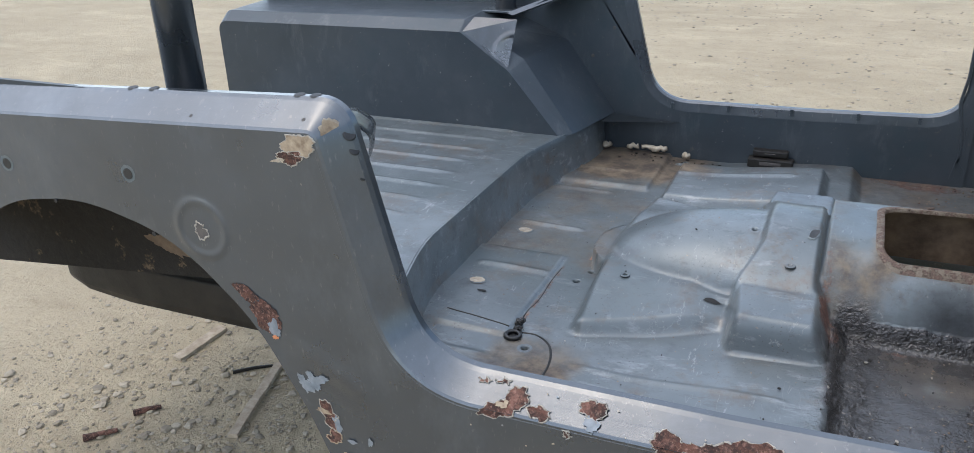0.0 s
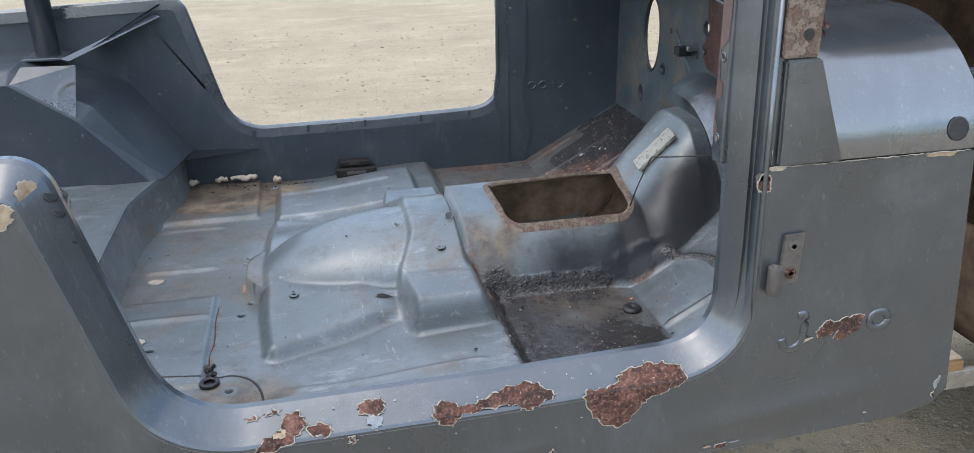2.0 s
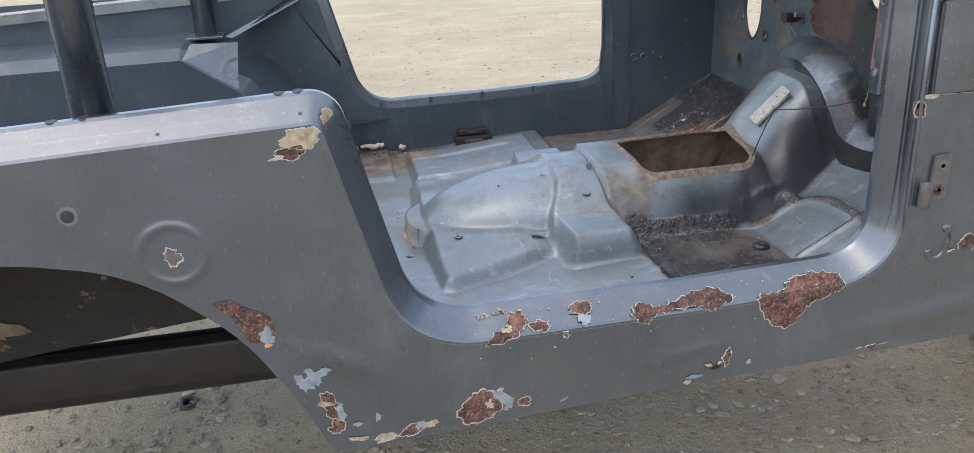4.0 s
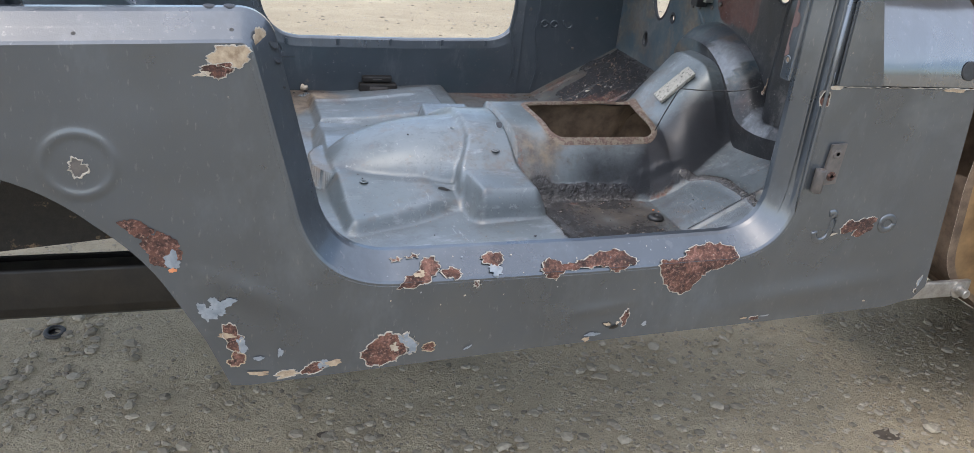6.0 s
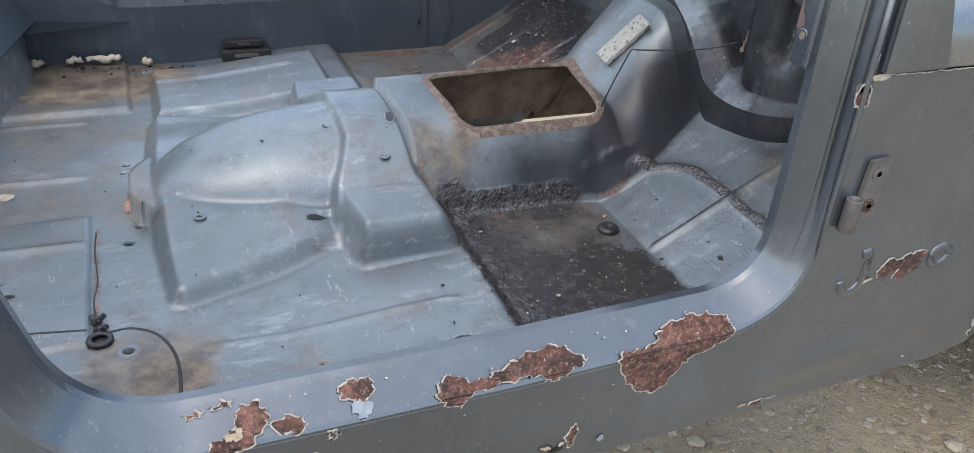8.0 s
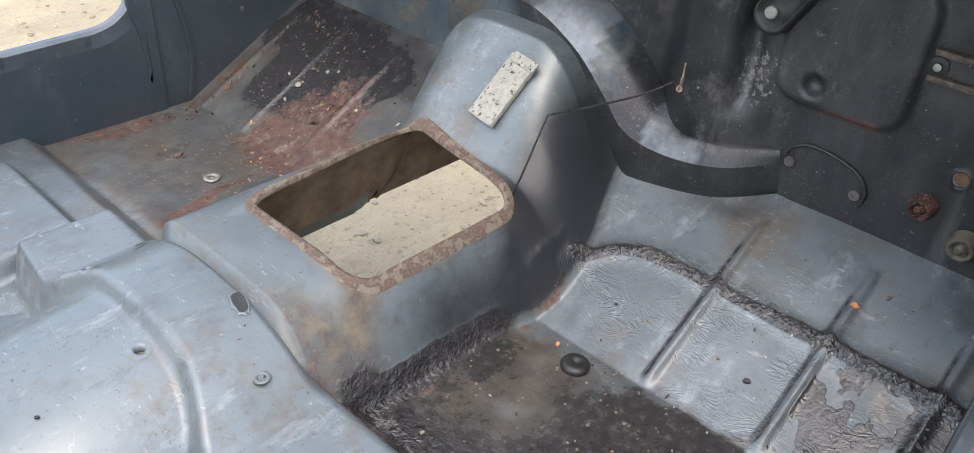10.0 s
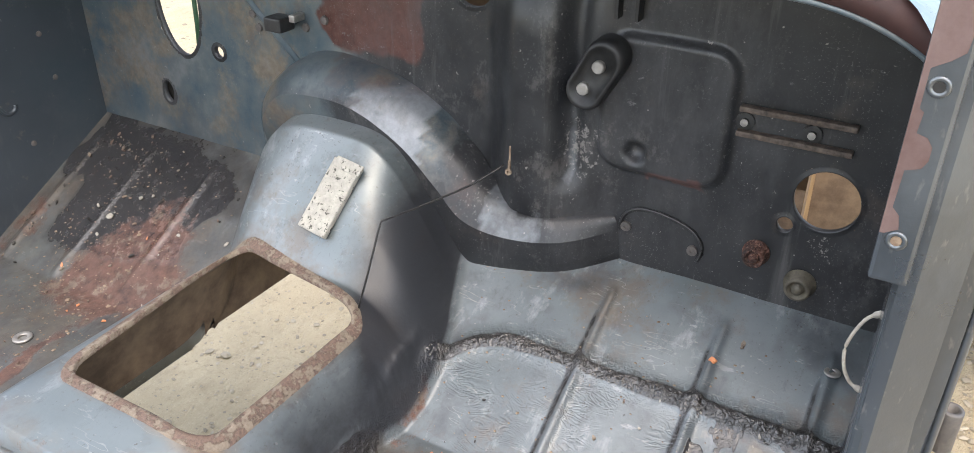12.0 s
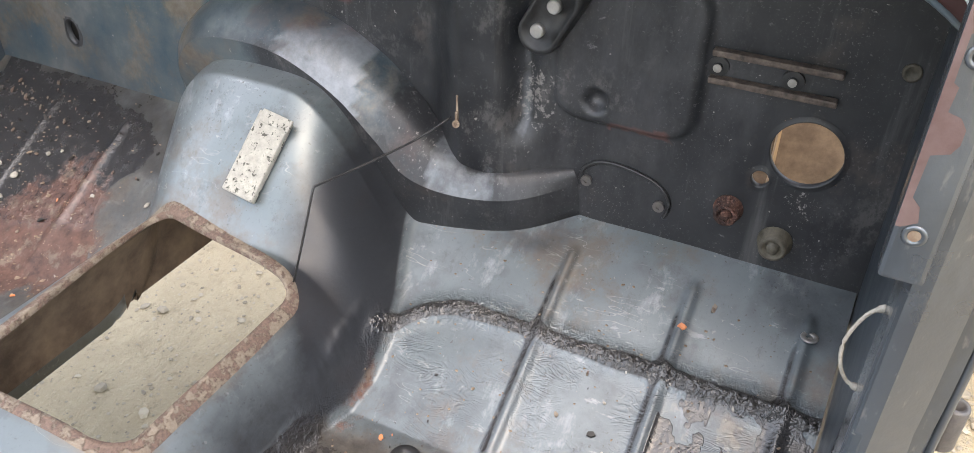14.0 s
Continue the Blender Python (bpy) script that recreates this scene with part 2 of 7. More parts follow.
def make_plain(name, c1, c2, rough=0.6, scale=30.0, bump=0.2, metal=0.0, dist=0.002):
    m = Mat(name, rough, metal)
    f = m.noise(scale, 6, 0.65)
    m.color(m.mix(m.step(f, 0.33, 0.68), c1, c2))
    m.rough(m.step(m.noise(scale * 0.4, 4, shift=3), 0.3, 0.7, max(0.05, rough - 0.1), min(1, rough + 0.12)))
    m.bump([f, m.math("MULTIPLY", m.noise(scale * 6, 3), 0.3)], bump, dist)
    return m.m


def make_ground():
    """Pale trodden dust: soft mottling, drag marks, grit and a few darker damp patches."""
    m = Mat("dry_dirt", 0.95)
    big, mid, fine = m.noise(0.7, 5), m.noise(5, 7, 0.7), m.noise(55, 6, 0.7)
    c = m.mix(m.step(big, 0.3, 0.7), (0.359, 0.297, 0.200), (0.460, 0.386, 0.266))
    c = m.mix(m.step(mid, 0.48, 0.72, 0, 0.5), c, (0.323, 0.266, 0.178))
    drag = m.noise(2.6, 6, 0.7, (0.35, 1.6, 1.0), 12.0)
    c = m.mix(m.step(drag, 0.54, 0.66, 0, 0.55), c, (0.323, 0.266, 0.180))
    c = m.mix(m.step(m.noise(3.5, 6, 0.65, (0.5, 1.2, 1.0), 31.0), 0.53, 0.68, 0, 0.5), c, (0.550, 0.468, 0.324))
    c = m.mix(m.step(fine, 0.54, 0.70, 0, 0.45), c, (0.263, 0.217, 0.149))
    c = m.mix(m.step(m.noise(190, 4, 0.7, shift=4.0), 0.58, 0.68, 0, 0.45), c, (0.566, 0.492, 0.360))
    c = m.mix(m.step(m.noise(23, 5, 0.7, shift=9.0), 0.56, 0.70, 0, 0.4), c, (0.303, 0.256, 0.184))
    c = m.mix(m.step(m.noise(36, 6, 0.75, shift=15.0), 0.58, 0.64, 0, 0.45), c, (0.21, 0.172, 0.115))
    c = m.mix(m.step(m.noise(9, 7, 0.75, (0.6, 1.3, 1.0), 25.0), 0.56, 0.64, 0, 0.4), c, (0.29, 0.235, 0.155))
    stain = m.noise(1.7, 3, 0.5, shift=7.0)
    c = m.mix(m.step(stain, 0.66, 0.80, 0, 0.45), c, (0.242, 0.202, 0.140))
    m.color(c)
    m.bump([m.math("MULTIPLY", mid, 1.4), m.math("MULTIPLY", m.noise(18, 6, 0.7, shift=2.0), 1.3), m.math("MULTIPLY", fine, 0.75), m.math("MULTIPLY", m.noise(220, 4), 0.22)], 0.85, 0.014)
    return m.m


def make_firewall_paint():
    """Black firewall paint that gives way to grey and red primer by the layers given to the mesh."""
    m = Mat("firewall_paint", 0.4)
    mid, fine = m.noise(16, 6, 0.65), m.noise(80, 5, 0.7)
    c = m.mix(m.step(mid, 0.3, 0.7), (0.012, 0.013, 0.015), (0.028, 0.029, 0.031))
    g = m.step(m.math("ADD", m.attr("grey"), m.math("MULTIPLY", mid, 0.8)), 0.72, 1.0)
    c = m.mix(g, c, m.mix(m.step(mid, 0.35, 0.65), (0.062, 0.098, 0.122), (0.135, 0.150, 0.150)))
    c = m.mix(m.math("MULTIPLY", g, m.step(m.noise(7, 7, 0.72, shift=15.0), 0.50, 0.62, 0, 0.75)), c, m.mix(m.step(fine, 0.35, 0.65), (0.16, 0.12, 0.085), (0.23, 0.195, 0.145)))
    pale = m.step(m.math("ADD", m.attr("pale"), m.math("MULTIPLY", mid, 0.6)), 0.55, 0.75)
    c = m.mix(pale, c, m.mix(m.step(fine, 0.35, 0.65), (0.17, 0.185, 0.20), (0.22, 0.235, 0.25)))
    r = m.step(m.math("ADD", m.attr("red"), m.math("MULTIPLY", mid, 0.8)), 0.78, 1.12)
    c = m.mix(r, c, m.mix(m.step(fine, 0.3, 0.7), (0.066, 0.027, 0.023), (0.11, 0.05, 0.041)))
    c = m.mix(m.step(m.math("ADD", m.attr("dust"), m.math("MULTIPLY", m.noise(120, 5, 0.75, shift=33.0), 1.6)), 1.12, 1.20, 0, 0.7), c, (0.30, 0.28, 0.26))
    c = m.mix(m.step(m.noise(130, 2, 0.5, shift=9), 0.735, 0.765, 0, 0.5), c, (0.4, 0.38, 0.34))
    drip = m.noise(34, 5, 0.65, (1.0, 1.0, 0.10), 43.0)
    c = m.mix(m.step(drip, 0.58, 0.72, 0, 0.45), c, (0.12, 0.118, 0.115))
    scuffs = m.noise(70, 6, 0.8, (1.0, 0.5, 1.0), 47.0)
    c = m.mix(m.math("MULTIPLY", m.step(scuffs, 0.62, 0.68, 0, 0.6), m.step(m.noise(7, 4, 0.6, shift=53.0), 0.48, 0.58)), c, (0.20, 0.195, 0.19))
    c = m.mix(m.math("MULTIPLY", m.step(m.noise(340, 3, 0.6, shift=57.0), 0.60, 0.68, 0, 0.55), m.step(m.noise(11, 5, 0.7, shift=59.0), 0.42, 0.62)), c, (0.16, 0.155, 0.15))
    haze = m.noise(5, 7, 0.75, (1.0, 1.0, 0.45), 23.0)
    c = m.mix(m.step(haze, 0.52, 0.67, 0, 0.42), c, (0.075, 0.075, 0.079))
    smudge = m.noise(19, 8, 0.78, (1.0, 1.0, 0.7), 87.0)
    c = m.mix(m.math("MULTIPLY", m.step(smudge, 0.55, 0.62, 0, 0.42), m.step(m.noise(4.2, 3, 0.5, shift=89.0), 0.46, 0.58)), c, (0.125, 0.118, 0.112))
    c = m.mix(m.step(m.noise(8, 6, 0.7, shift=101.0), 0.60, 0.70, 0, 0.4), c, (0.085, 0.066, 0.055))
    m.color(c)
    m.rough(m.step(mid, 0.3, 0.7, 0.28, 0.55))
    m.l.new(m.math("MULTIPLY", m.math("MAXIMUM", g, pale), 0.4), m.b.inputs["Metallic"])
    m.bump([m.math("MULTIPLY", m.noise(7, 2), 1.0), m.math("MULTIPLY", fine, 0.2)], 0.4, 0.004)
    return m.m


# the panel paint again, its coat boosted to brighten cowl and corner plates
GLOSS = make_panel_paint("boosted_sheen_paint", 0.06, 2.4)
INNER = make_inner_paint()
PAINT, FLOOR, RUST, DIRT, FIREWALL = make_panel_paint(), make_floor_paint(), make_rust(), make_ground(), make_firewall_paint()
EDGE = make_plain("chipped_paint_edge", (0.20, 0.18, 0.15), (0.42, 0.39, 0.34), 0.7, 120)
CREAM = make_plain("flaked_filler_edge", (0.27, 0.22, 0.16), (0.46, 0.41, 0.33), 0.7, 90)
TAN = make_plain("tan_filler", (0.20, 0.145, 0.095), (0.42, 0.34, 0.24), 0.75, 70)
PALE = make_plain("pale_old_paint", (0.13, 0.155, 0.18), (0.25, 0.275, 0.30), 0.5, 60)
TAR = make_plain("black_tar_sealer", (0.012, 0.012, 0.012), (0.04, 0.037, 0.034), 0.3, 90, 0.8, dist=0.004)


def make_flange():
    """Cream paint flaking off brown rust."""
    m = Mat("flaking_cream_on_rust", 0.75)
    a, b = m.noise(62, 7, 0.72), m.noise(330, 4, 0.7, shift=4.0)
    c = m.mix(m.step(b, 0.35, 0.65), (0.085, 0.056, 0.044), (0.165, 0.112, 0.086))
    flake = m.step(a, 0.485, 0.515)
    m.color(m.mix(flake, c, m.mix(m.step(b, 0.3, 0.7), (0.135, 0.106, 0.079), (0.225, 0.185, 0.143))))
    m.bump([m.math("MULTIPLY", flake, 0.8), m.math("MULTIPLY", b, 0.5)], 0.8, 0.002)
    return m.m


FLANGE = make_flange()
RIM = make_plain("rusty_scraped_flange", (0.12, 0.075, 0.05), (0.30, 0.235, 0.17), 0.8, 60, 0.6)


def make_pad_sheet():
    m = Mat("grey_white_sound_pad", 0.8)
    a, b = m.noise(90, 5, 0.7), m.noise(160, 4, 0.6, shift=3.0)
    c = m.mix(m.step(a, 0.3, 0.7), (0.25, 0.242, 0.215), (0.39, 0.38, 0.335))
    m.color(m.mix(m.step(m.math("ADD", m.math("MULTIPLY", b, 0.7), m.math("MULTIPLY", m.noise(420, 3, 0.6, shift=8.0), 0.3)), 0.56, 0.60), c, (0.06, 0.06, 0.05)))
    m.bump([a, b], 0.7, 0.003)
    return m.m


PAD = make_pad_sheet()
STEEL = make_plain("dull_steel", (0.30, 0.29, 0.27), (0.48, 0.46, 0.43), 0.45, 60, 0.3, 0.8)
BLACK = make_plain("satin_black", (0.012, 0.012, 0.013), (0.03, 0.03, 0.03), 0.45, 60, 0.2)
DARKSTEEL = make_plain("dark_underbody_steel", (0.006, 0.0055, 0.005), (0.018, 0.015, 0.012), 0.5, 25, 0.5)
BROWN = make_plain("brown_rusted_plate", (0.075, 0.052, 0.036), (0.21, 0.15, 0.10), 0.8, 18, 0.7)
YELLOW = make_plain("worn_yellow_paint", (0.13, 0.08, 0.038), (0.28, 0.175, 0.08), 0.6, 14, 0.4)
REDPRIMER = make_plain("red_primer", (0.07, 0.026, 0.022), (0.125, 0.055, 0.046), 0.5, 14, 0.3)


def make_stone():
    m = Mat("stone", 0.9)
    geo = m.n.new("ShaderNodeNewGeometry")
    f = m.noise(90, 5, 0.65)
    c = m.mix(geo.outputs["Random Per Island"], (0.17, 0.145, 0.108), (0.42, 0.37, 0.285))
    m.color(m.mix(m.step(f, 0.4, 0.7, 0, 0.6), c, (0.30, 0.26, 0.20)))
    m.bump([f], 0.5, 0.003)
    return m.m


STONE = make_stone()
GREEN = make_plain("dark_green_cable", (0.012, 0.05, 0.022), (0.03, 0.09, 0.04), 0.5, 60)
RUBBER = make_plain("dusty_black_rubber", (0.022, 0.021, 0.020), (0.10, 0.092, 0.08), 0.75, 20, 0.4)
SLATE = make_plain("slate_grey_primer", (0.062, 0.092, 0.112), (0.13, 0.145, 0.145), 0.45, 16, 0.2)
ORANGE = make_plain("orange_marking", (0.48, 0.17, 0.07), (0.58, 0.24, 0.11), 0.6, 60)
FADED = make_plain("faded_orange_paint", (0.30, 0.14, 0.09), (0.40, 0.24, 0.18), 0.6, 60)
FADEDRED = make_plain("faded_red_grey_primer", (0.085, 0.048, 0.044), (0.15, 0.105, 0.10), 0.5, 22, 0.3)
# red primer again, darkened so the lip's shade is in the colour
MAROON = make_plain("shaded_red_primer", (0.035, 0.016, 0.014), (0.075, 0.032, 0.028), 0.5, 14, 0.3)
WOOD = make_plain("weathered_wood", (0.30, 0.24, 0.17), (0.50, 0.42, 0.32), 0.85, 40, 0.5)


# ---- mesh helpers ----
def finish(name, bm, mats, parent=None, label="", smooth=True):
    me = bpy.data.meshes.new(name)
    bm.normal_update()
    bm.to_mesh(me)
    bm.free()
    for m in mats if isinstance(mats, (list, tuple)) else [mats]:
        me.materials.append(m)
    if smooth:
        me.shade_smooth()
    ob = new(name, me)
    if parent:
        ob.parent = parent
    if label:
        tagged(ob, label)
    return ob


def part(name, bm, mat, parent, label="", smooth=False):
    return finish(name, bm, mat, parent, label, smooth)


def thing(name, x, y, z, label, category, group=""):
    return tagged(new(name), label, category, group)


def box(bm, x0, x1, y0, y1, z0, z1, bevel=0.0):
    made = bmesh.ops.create_cube(bm, size=1.0)["verts"]
    for v in made:
        v.co = Vector((x0 + (v.co.x + 0.5) * (x1 - x0), y0 + (v.co.y + 0.5) * (y1 - y0), z0 + (v.co.z + 0.5) * (z1 - z0)))
    if bevel:
        edges = {e for v in made for e in v.link_edges}
        bmesh.ops.bevel(bm, geom=list(edges), offset=bevel, segments=2, affect="EDGES", profile=0.6)
    return bm


def tube(bm, pts, radius, seg=12, caps=True):
    """A round bar along a line of points."""
    pts = [Vector(p) for p in pts]
    rings = []
    for i, p in enumerate(pts):
        d = (pts[min(i + 1, len(pts) - 1)] - pts[max(i - 1, 0)]).normalized()
        q = d.to_track_quat("Z", "Y")
        r = radius[i] if isinstance(radius, (list, tuple)) else radius
        rings.append([bm.verts.new(p + q @ Vector((math.cos(a) * r, math.sin(a) * r, 0))) for a in (math.tau * k / seg for k in range(seg))])
    for a, b in zip(rings, rings[1:]):
        for k in range(seg):
            bm.faces.new((a[k], a[(k + 1) % seg], b[(k + 1) % seg], b[k]))
    if caps:
        bm.faces.new(rings[0][::-1])
        bm.faces.new(rings[-1])
    return bm


def lathe(bm, prof, m, seg=20):
    """A turned shape: (radius, height) pairs round the local z of the pose m."""
    rings = [[bm.verts.new(m @ Vector((r * math.cos(math.tau * k / seg), r * math.sin(math.tau * k / seg), h))) for k in range(seg)] for r, h in prof]
    for a, b in zip(rings, rings[1:]):
        for k in range(seg):
            bm.faces.new((a[k], a[(k + 1) % seg], b[(k + 1) % seg], b[k]))
    if prof[0][0] > 1e-6:
        bm.faces.new(rings[0][::-1])
    if prof[-1][0] > 1e-6:
        bm.faces.new(rings[-1])
    bmesh.ops.remove_doubles(bm, verts=bm.verts, dist=1e-6)
    return bm


def strip(bm, a, b, closed=False):
    """Faces between two lines of as many points."""
    va, vb = [bm.verts.new(p) for p in a], [bm.verts.new(p) for p in b]
    n = len(va)
    for i in range(n if closed else n - 1):
        j = (i + 1) % n
        bm.faces.new((va[i], va[j], vb[j], vb[i]))
    return bm


def loft(bm, rows, closed=False):
    vs = [[bm.verts.new(p) for p in row] for row in rows]
    n = len(vs[0])
    for a, b in zip(vs, vs[1:]):
        for i in range(n if closed else n - 1):
            j = (i + 1) % n
            bm.faces.new((a[i], a[j], b[j], b[i]))
    return bm


def fillet(pts, radii, seg=10):
    """An open line of 2D points with its inner corners rounded."""
    out = [Vector(pts[0])]
    for i in range(1, len(pts) - 1):
        p, a, b = Vector(pts[i]), Vector(pts[i - 1]), Vector(pts[i + 1])
        u, v = (a - p).normalized(), (b - p).normalized()
        r = radii[i - 1] if isinstance(radii, (list, tuple)) else radii
        half = u.angle(v) / 2
        d = min(r / math.tan(half), 0.49 * (a - p).length, 0.49 * (b - p).length) if r else 0
        if not d:
            out.append(p)
            continue
        s, e = p + u * d, p + v * d
        for k in range(seg + 1):
            t = k / seg
            out.append((1 - t) ** 2 * s + 2 * t * (1 - t) * (p * 0.86 + (s + e) * 0.07) + t * t * e)
    out.append(Vector(pts[-1]))
    return out


def offset(line, d):
    """The line moved by d to its left."""
    out = []
    for i, p in enumerate(line):
        t = (line[min(i + 1, len(line) - 1)] - line[max(i - 1, 0)]).normalized()
        out.append(p + Vector((-t.y, t.x)) * d)
    return out


def vnoise(x, y, seed=0):
    """Smooth value noise on arrays."""
    xi, yi = np.floor(x).astype(int), np.floor(y).astype(int)
    fx, fy = x - xi, y - yi
    fx, fy = fx * fx * (3 - 2 * fx), fy * fy * (3 - 2 * fy)

    def h(a, b):
        n = np.sin(a * 127.1 + b * 311.7 + seed * 74.7) * 43758.5453
        return n - np.floor(n)

    return (h(xi, yi) * (1 - fx) + h(xi + 1, yi) * fx) * (1 - fy) + (h(xi, yi + 1) * (1 - fx) + h(xi + 1, yi + 1) * fx) * fy


def fbm(x, y, scale, octaves=4, seed=0):
    s, a = 0, 0.5
    for o in range(octaves):
        s = s + a * vnoise(x * scale, y * scale, seed + o)
        scale, a = scale * 2.03, a * 0.5
    return s


def ss(a, b, v):
    t = np.clip((v - a) / (b - a), 0, 1)
    return t * t * (3 - 2 * t)


def bumpbox(x, y, x0, x1, y0, y1, wx, wy):
    """One inside a rectangle, falling to nought over wx, wy outside of it."""
    return ss(x0 - wx, x0, x) * (1 - ss(x1, x1 + wx, x)) * ss(y0 - wy, y0, y) * (1 - ss(y1, y1 + wy, y))


def grid_mesh(name, X, Y, Z, mat, parent, layers=(), keep=None, label=""):
    nx, ny = X.shape
    co = np.stack([X, Y, Z], -1).reshape(-1, 3)
    i = np.arange(nx * ny).reshape(nx, ny)
    f = np.stack([i[:-1, :-1], i[1:, :-1], i[1:, 1:], i[:-1, 1:]], -1).reshape(-1, 4)
    if keep is not None:
        k = keep.reshape(-1)
        f = f[k[f].all(1)]
    me = bpy.data.meshes.new(name)
    me.from_pydata(co.tolist(), [], f.tolist())
    for key, val in dict(layers).items():
        at = me.attributes.new(key, "FLOAT", "POINT")
        at.data.foreach_set("value", np.ascontiguousarray(val, dtype=np.float32).reshape(-1))
    me.materials.append(mat)
    me.shade_smooth()
    ob = new(name, me)
    ob.parent = parent
    if label:
        tagged(ob, label)
    return ob


# ---- ground ----
GZ = -0.055


def ground_height(x, y):
    near = np.exp(-((x + 0.5) ** 2 + (y - 0.5) ** 2) / 30.0)
    return GZ + near * (0.03 * (fbm(x, y, 1.1, 4, 3) - 0.5) + 0.012 * (fbm(x, y, 9.0, 4, 9) - 0.5))


def make_ground_sheet():
    def axis(c):
        fine = np.arange(-3.0, 3.0, 0.035)
        far = 3.0 * 1.22 ** np.arange(0, 35)
        return c + np.concatenate([-far[::-1], fine[1:], far])

    X, Y = np.meshgrid(axis(-0.6), axis(0.5), indexing="ij")
    return tagged(grid_mesh("ground", X, Y, ground_height(X, Y), DIRT, None), "dry pale dirt yard scattered with small stones", "ground", kind="structure")


make_ground_sheet()

# ---- the body tub ----
WIDTH, MID = 1.48, 0.74
tub = thing("vehicle_body", 0, 0, 0, "stripped grey primer off-road vehicle body tub with rust patches", "vehicle body")

# the line of the side: top edge of the quarter panel, down the door opening, along the sill, up the front pillar
SIDE = fillet([(-2.38, 0.888), (-1.195, 0.9375), (-1.105, 0.575), (-0.66, 0.578), (-0.29, 0.590), (-0.3045, 1.18)], [0.012, 0.14, 0.0, 0.115], 12)


def dense(line, step):
    """The same line with points no further apart than step."""
    out = [line[0]]
    for p, q in zip(line, line[1:]):
        n = max(1, math.ceil((q - p).length / step))
        out += [p.lerp(q, k / n) for k in range(1, n + 1)]
    return out


SIDE = dense(SIDE, 0.012)
ARCH = fillet([(-1.228, 0.416), (-1.262, 0.50), (-1.335, 0.636), (-1.462, 0.752), (-1.632, 0.792), (-1.802, 0.768), (-1.93, 0.68), (-2.02, 0.52), (-2.04, 0.43)], [0.10, 0.3, 0.25, 0.30, 0.25, 0.3, 0.10], 6)


def side_y(far, y):
    return WIDTH - y if far else y


def make_side(far):
    """One side of the body: a skin with thickness and a bevelled, folded edge round its top and door opening."""
    side = finish("side_panel", make_skin(far), PAINT, tub, "grey primer side panel with door opening", False)
    bm = bmesh.new()
    lip = offset(SIDE, 0.036)
    flute = [float(ss(0.64, 0.80, np.array(p.y))) if p.x > -0.6 else 0.0 for p in SIDE]
    rows = [[(p.x, side_y(far, y + 0.007 * g * (0.009 < o < 0.017) - 0.004 * g * (o in (0.018, 0.008))), p.y) for p, g in zip(offset(SIDE, o), flute)] for o, y in (
        (0.0, 0.0), (0.004, 0.0025), (0.008, 0.0073), (0.010, 0.0097), (0.016, 0.0169), (0.018, 0.0192), (0.032, 0.036), (0.036, 0.042)) ]
    rows += [[(p.x, side_y(far, y), p.y) for p in line] for line, y in (
        (lip, 0.042), (offset(SIDE, 0.036), 0.053), (offset(SIDE, 0.030), 0.057), (offset(SIDE, 0.004), 0.059))]
    for a, c in zip(rows[1:], rows[2:]):
        strip(bm, a, c)
    strip(bm, rows[0], rows[1])
    part("folded_edge", bm, PAINT, side, "", True)
    # the fold line beside the door opening
    bm = bmesh.new()
    back = [p for p in offset(SIDE, -0.0045) if -1.2 < p.x < -0.28 and p.y < 0.93]
    tube(bm, [(p.x, side_y(far, 0.0007), p.y) for p in back], 0.0010, 8)
    part("crease", bm, PAINT, side, "", True)
    return side


def make_skin(far):
    bm = bmesh.new()
    loop = list(SIDE) + [Vector(p) for p in ((-0.296, 0.893), (0.012, 0.893), (0.052, 0.505), (0.03, 0.480), (-0.03, 0.466), (-0.25, 0.456), (-0.75, 0.438), (-1.20, 0.414))]
    loop += list(ARCH) + [Vector((-2.38, 0.43))]
    vs = [bm.verts.new((p.x, 0, p.y)) for p in loop]
    es = [bm.edges.new((vs[i], vs[(i + 1) % len(vs)])) for i in range(len(vs))]
    fs = [g for g in bmesh.ops.triangle_fill(bm, edges=es, use_beauty=True)["geom"] if isinstance(g, bmesh.types.BMFace)]
    ext = bmesh.ops.extrude_face_region(bm, geom=fs)["geom"]
    for v in ext:
        if isinstance(v, bmesh.types.BMVert):
            v.co.y = 0.004
    for v in bm.verts:
        v.co.y = side_y(far, v.co.y)
    bmesh.ops.recalc_face_normals(bm, faces=bm.faces)
    return bm


near_side, far_side = make_side(False), make_side(True)


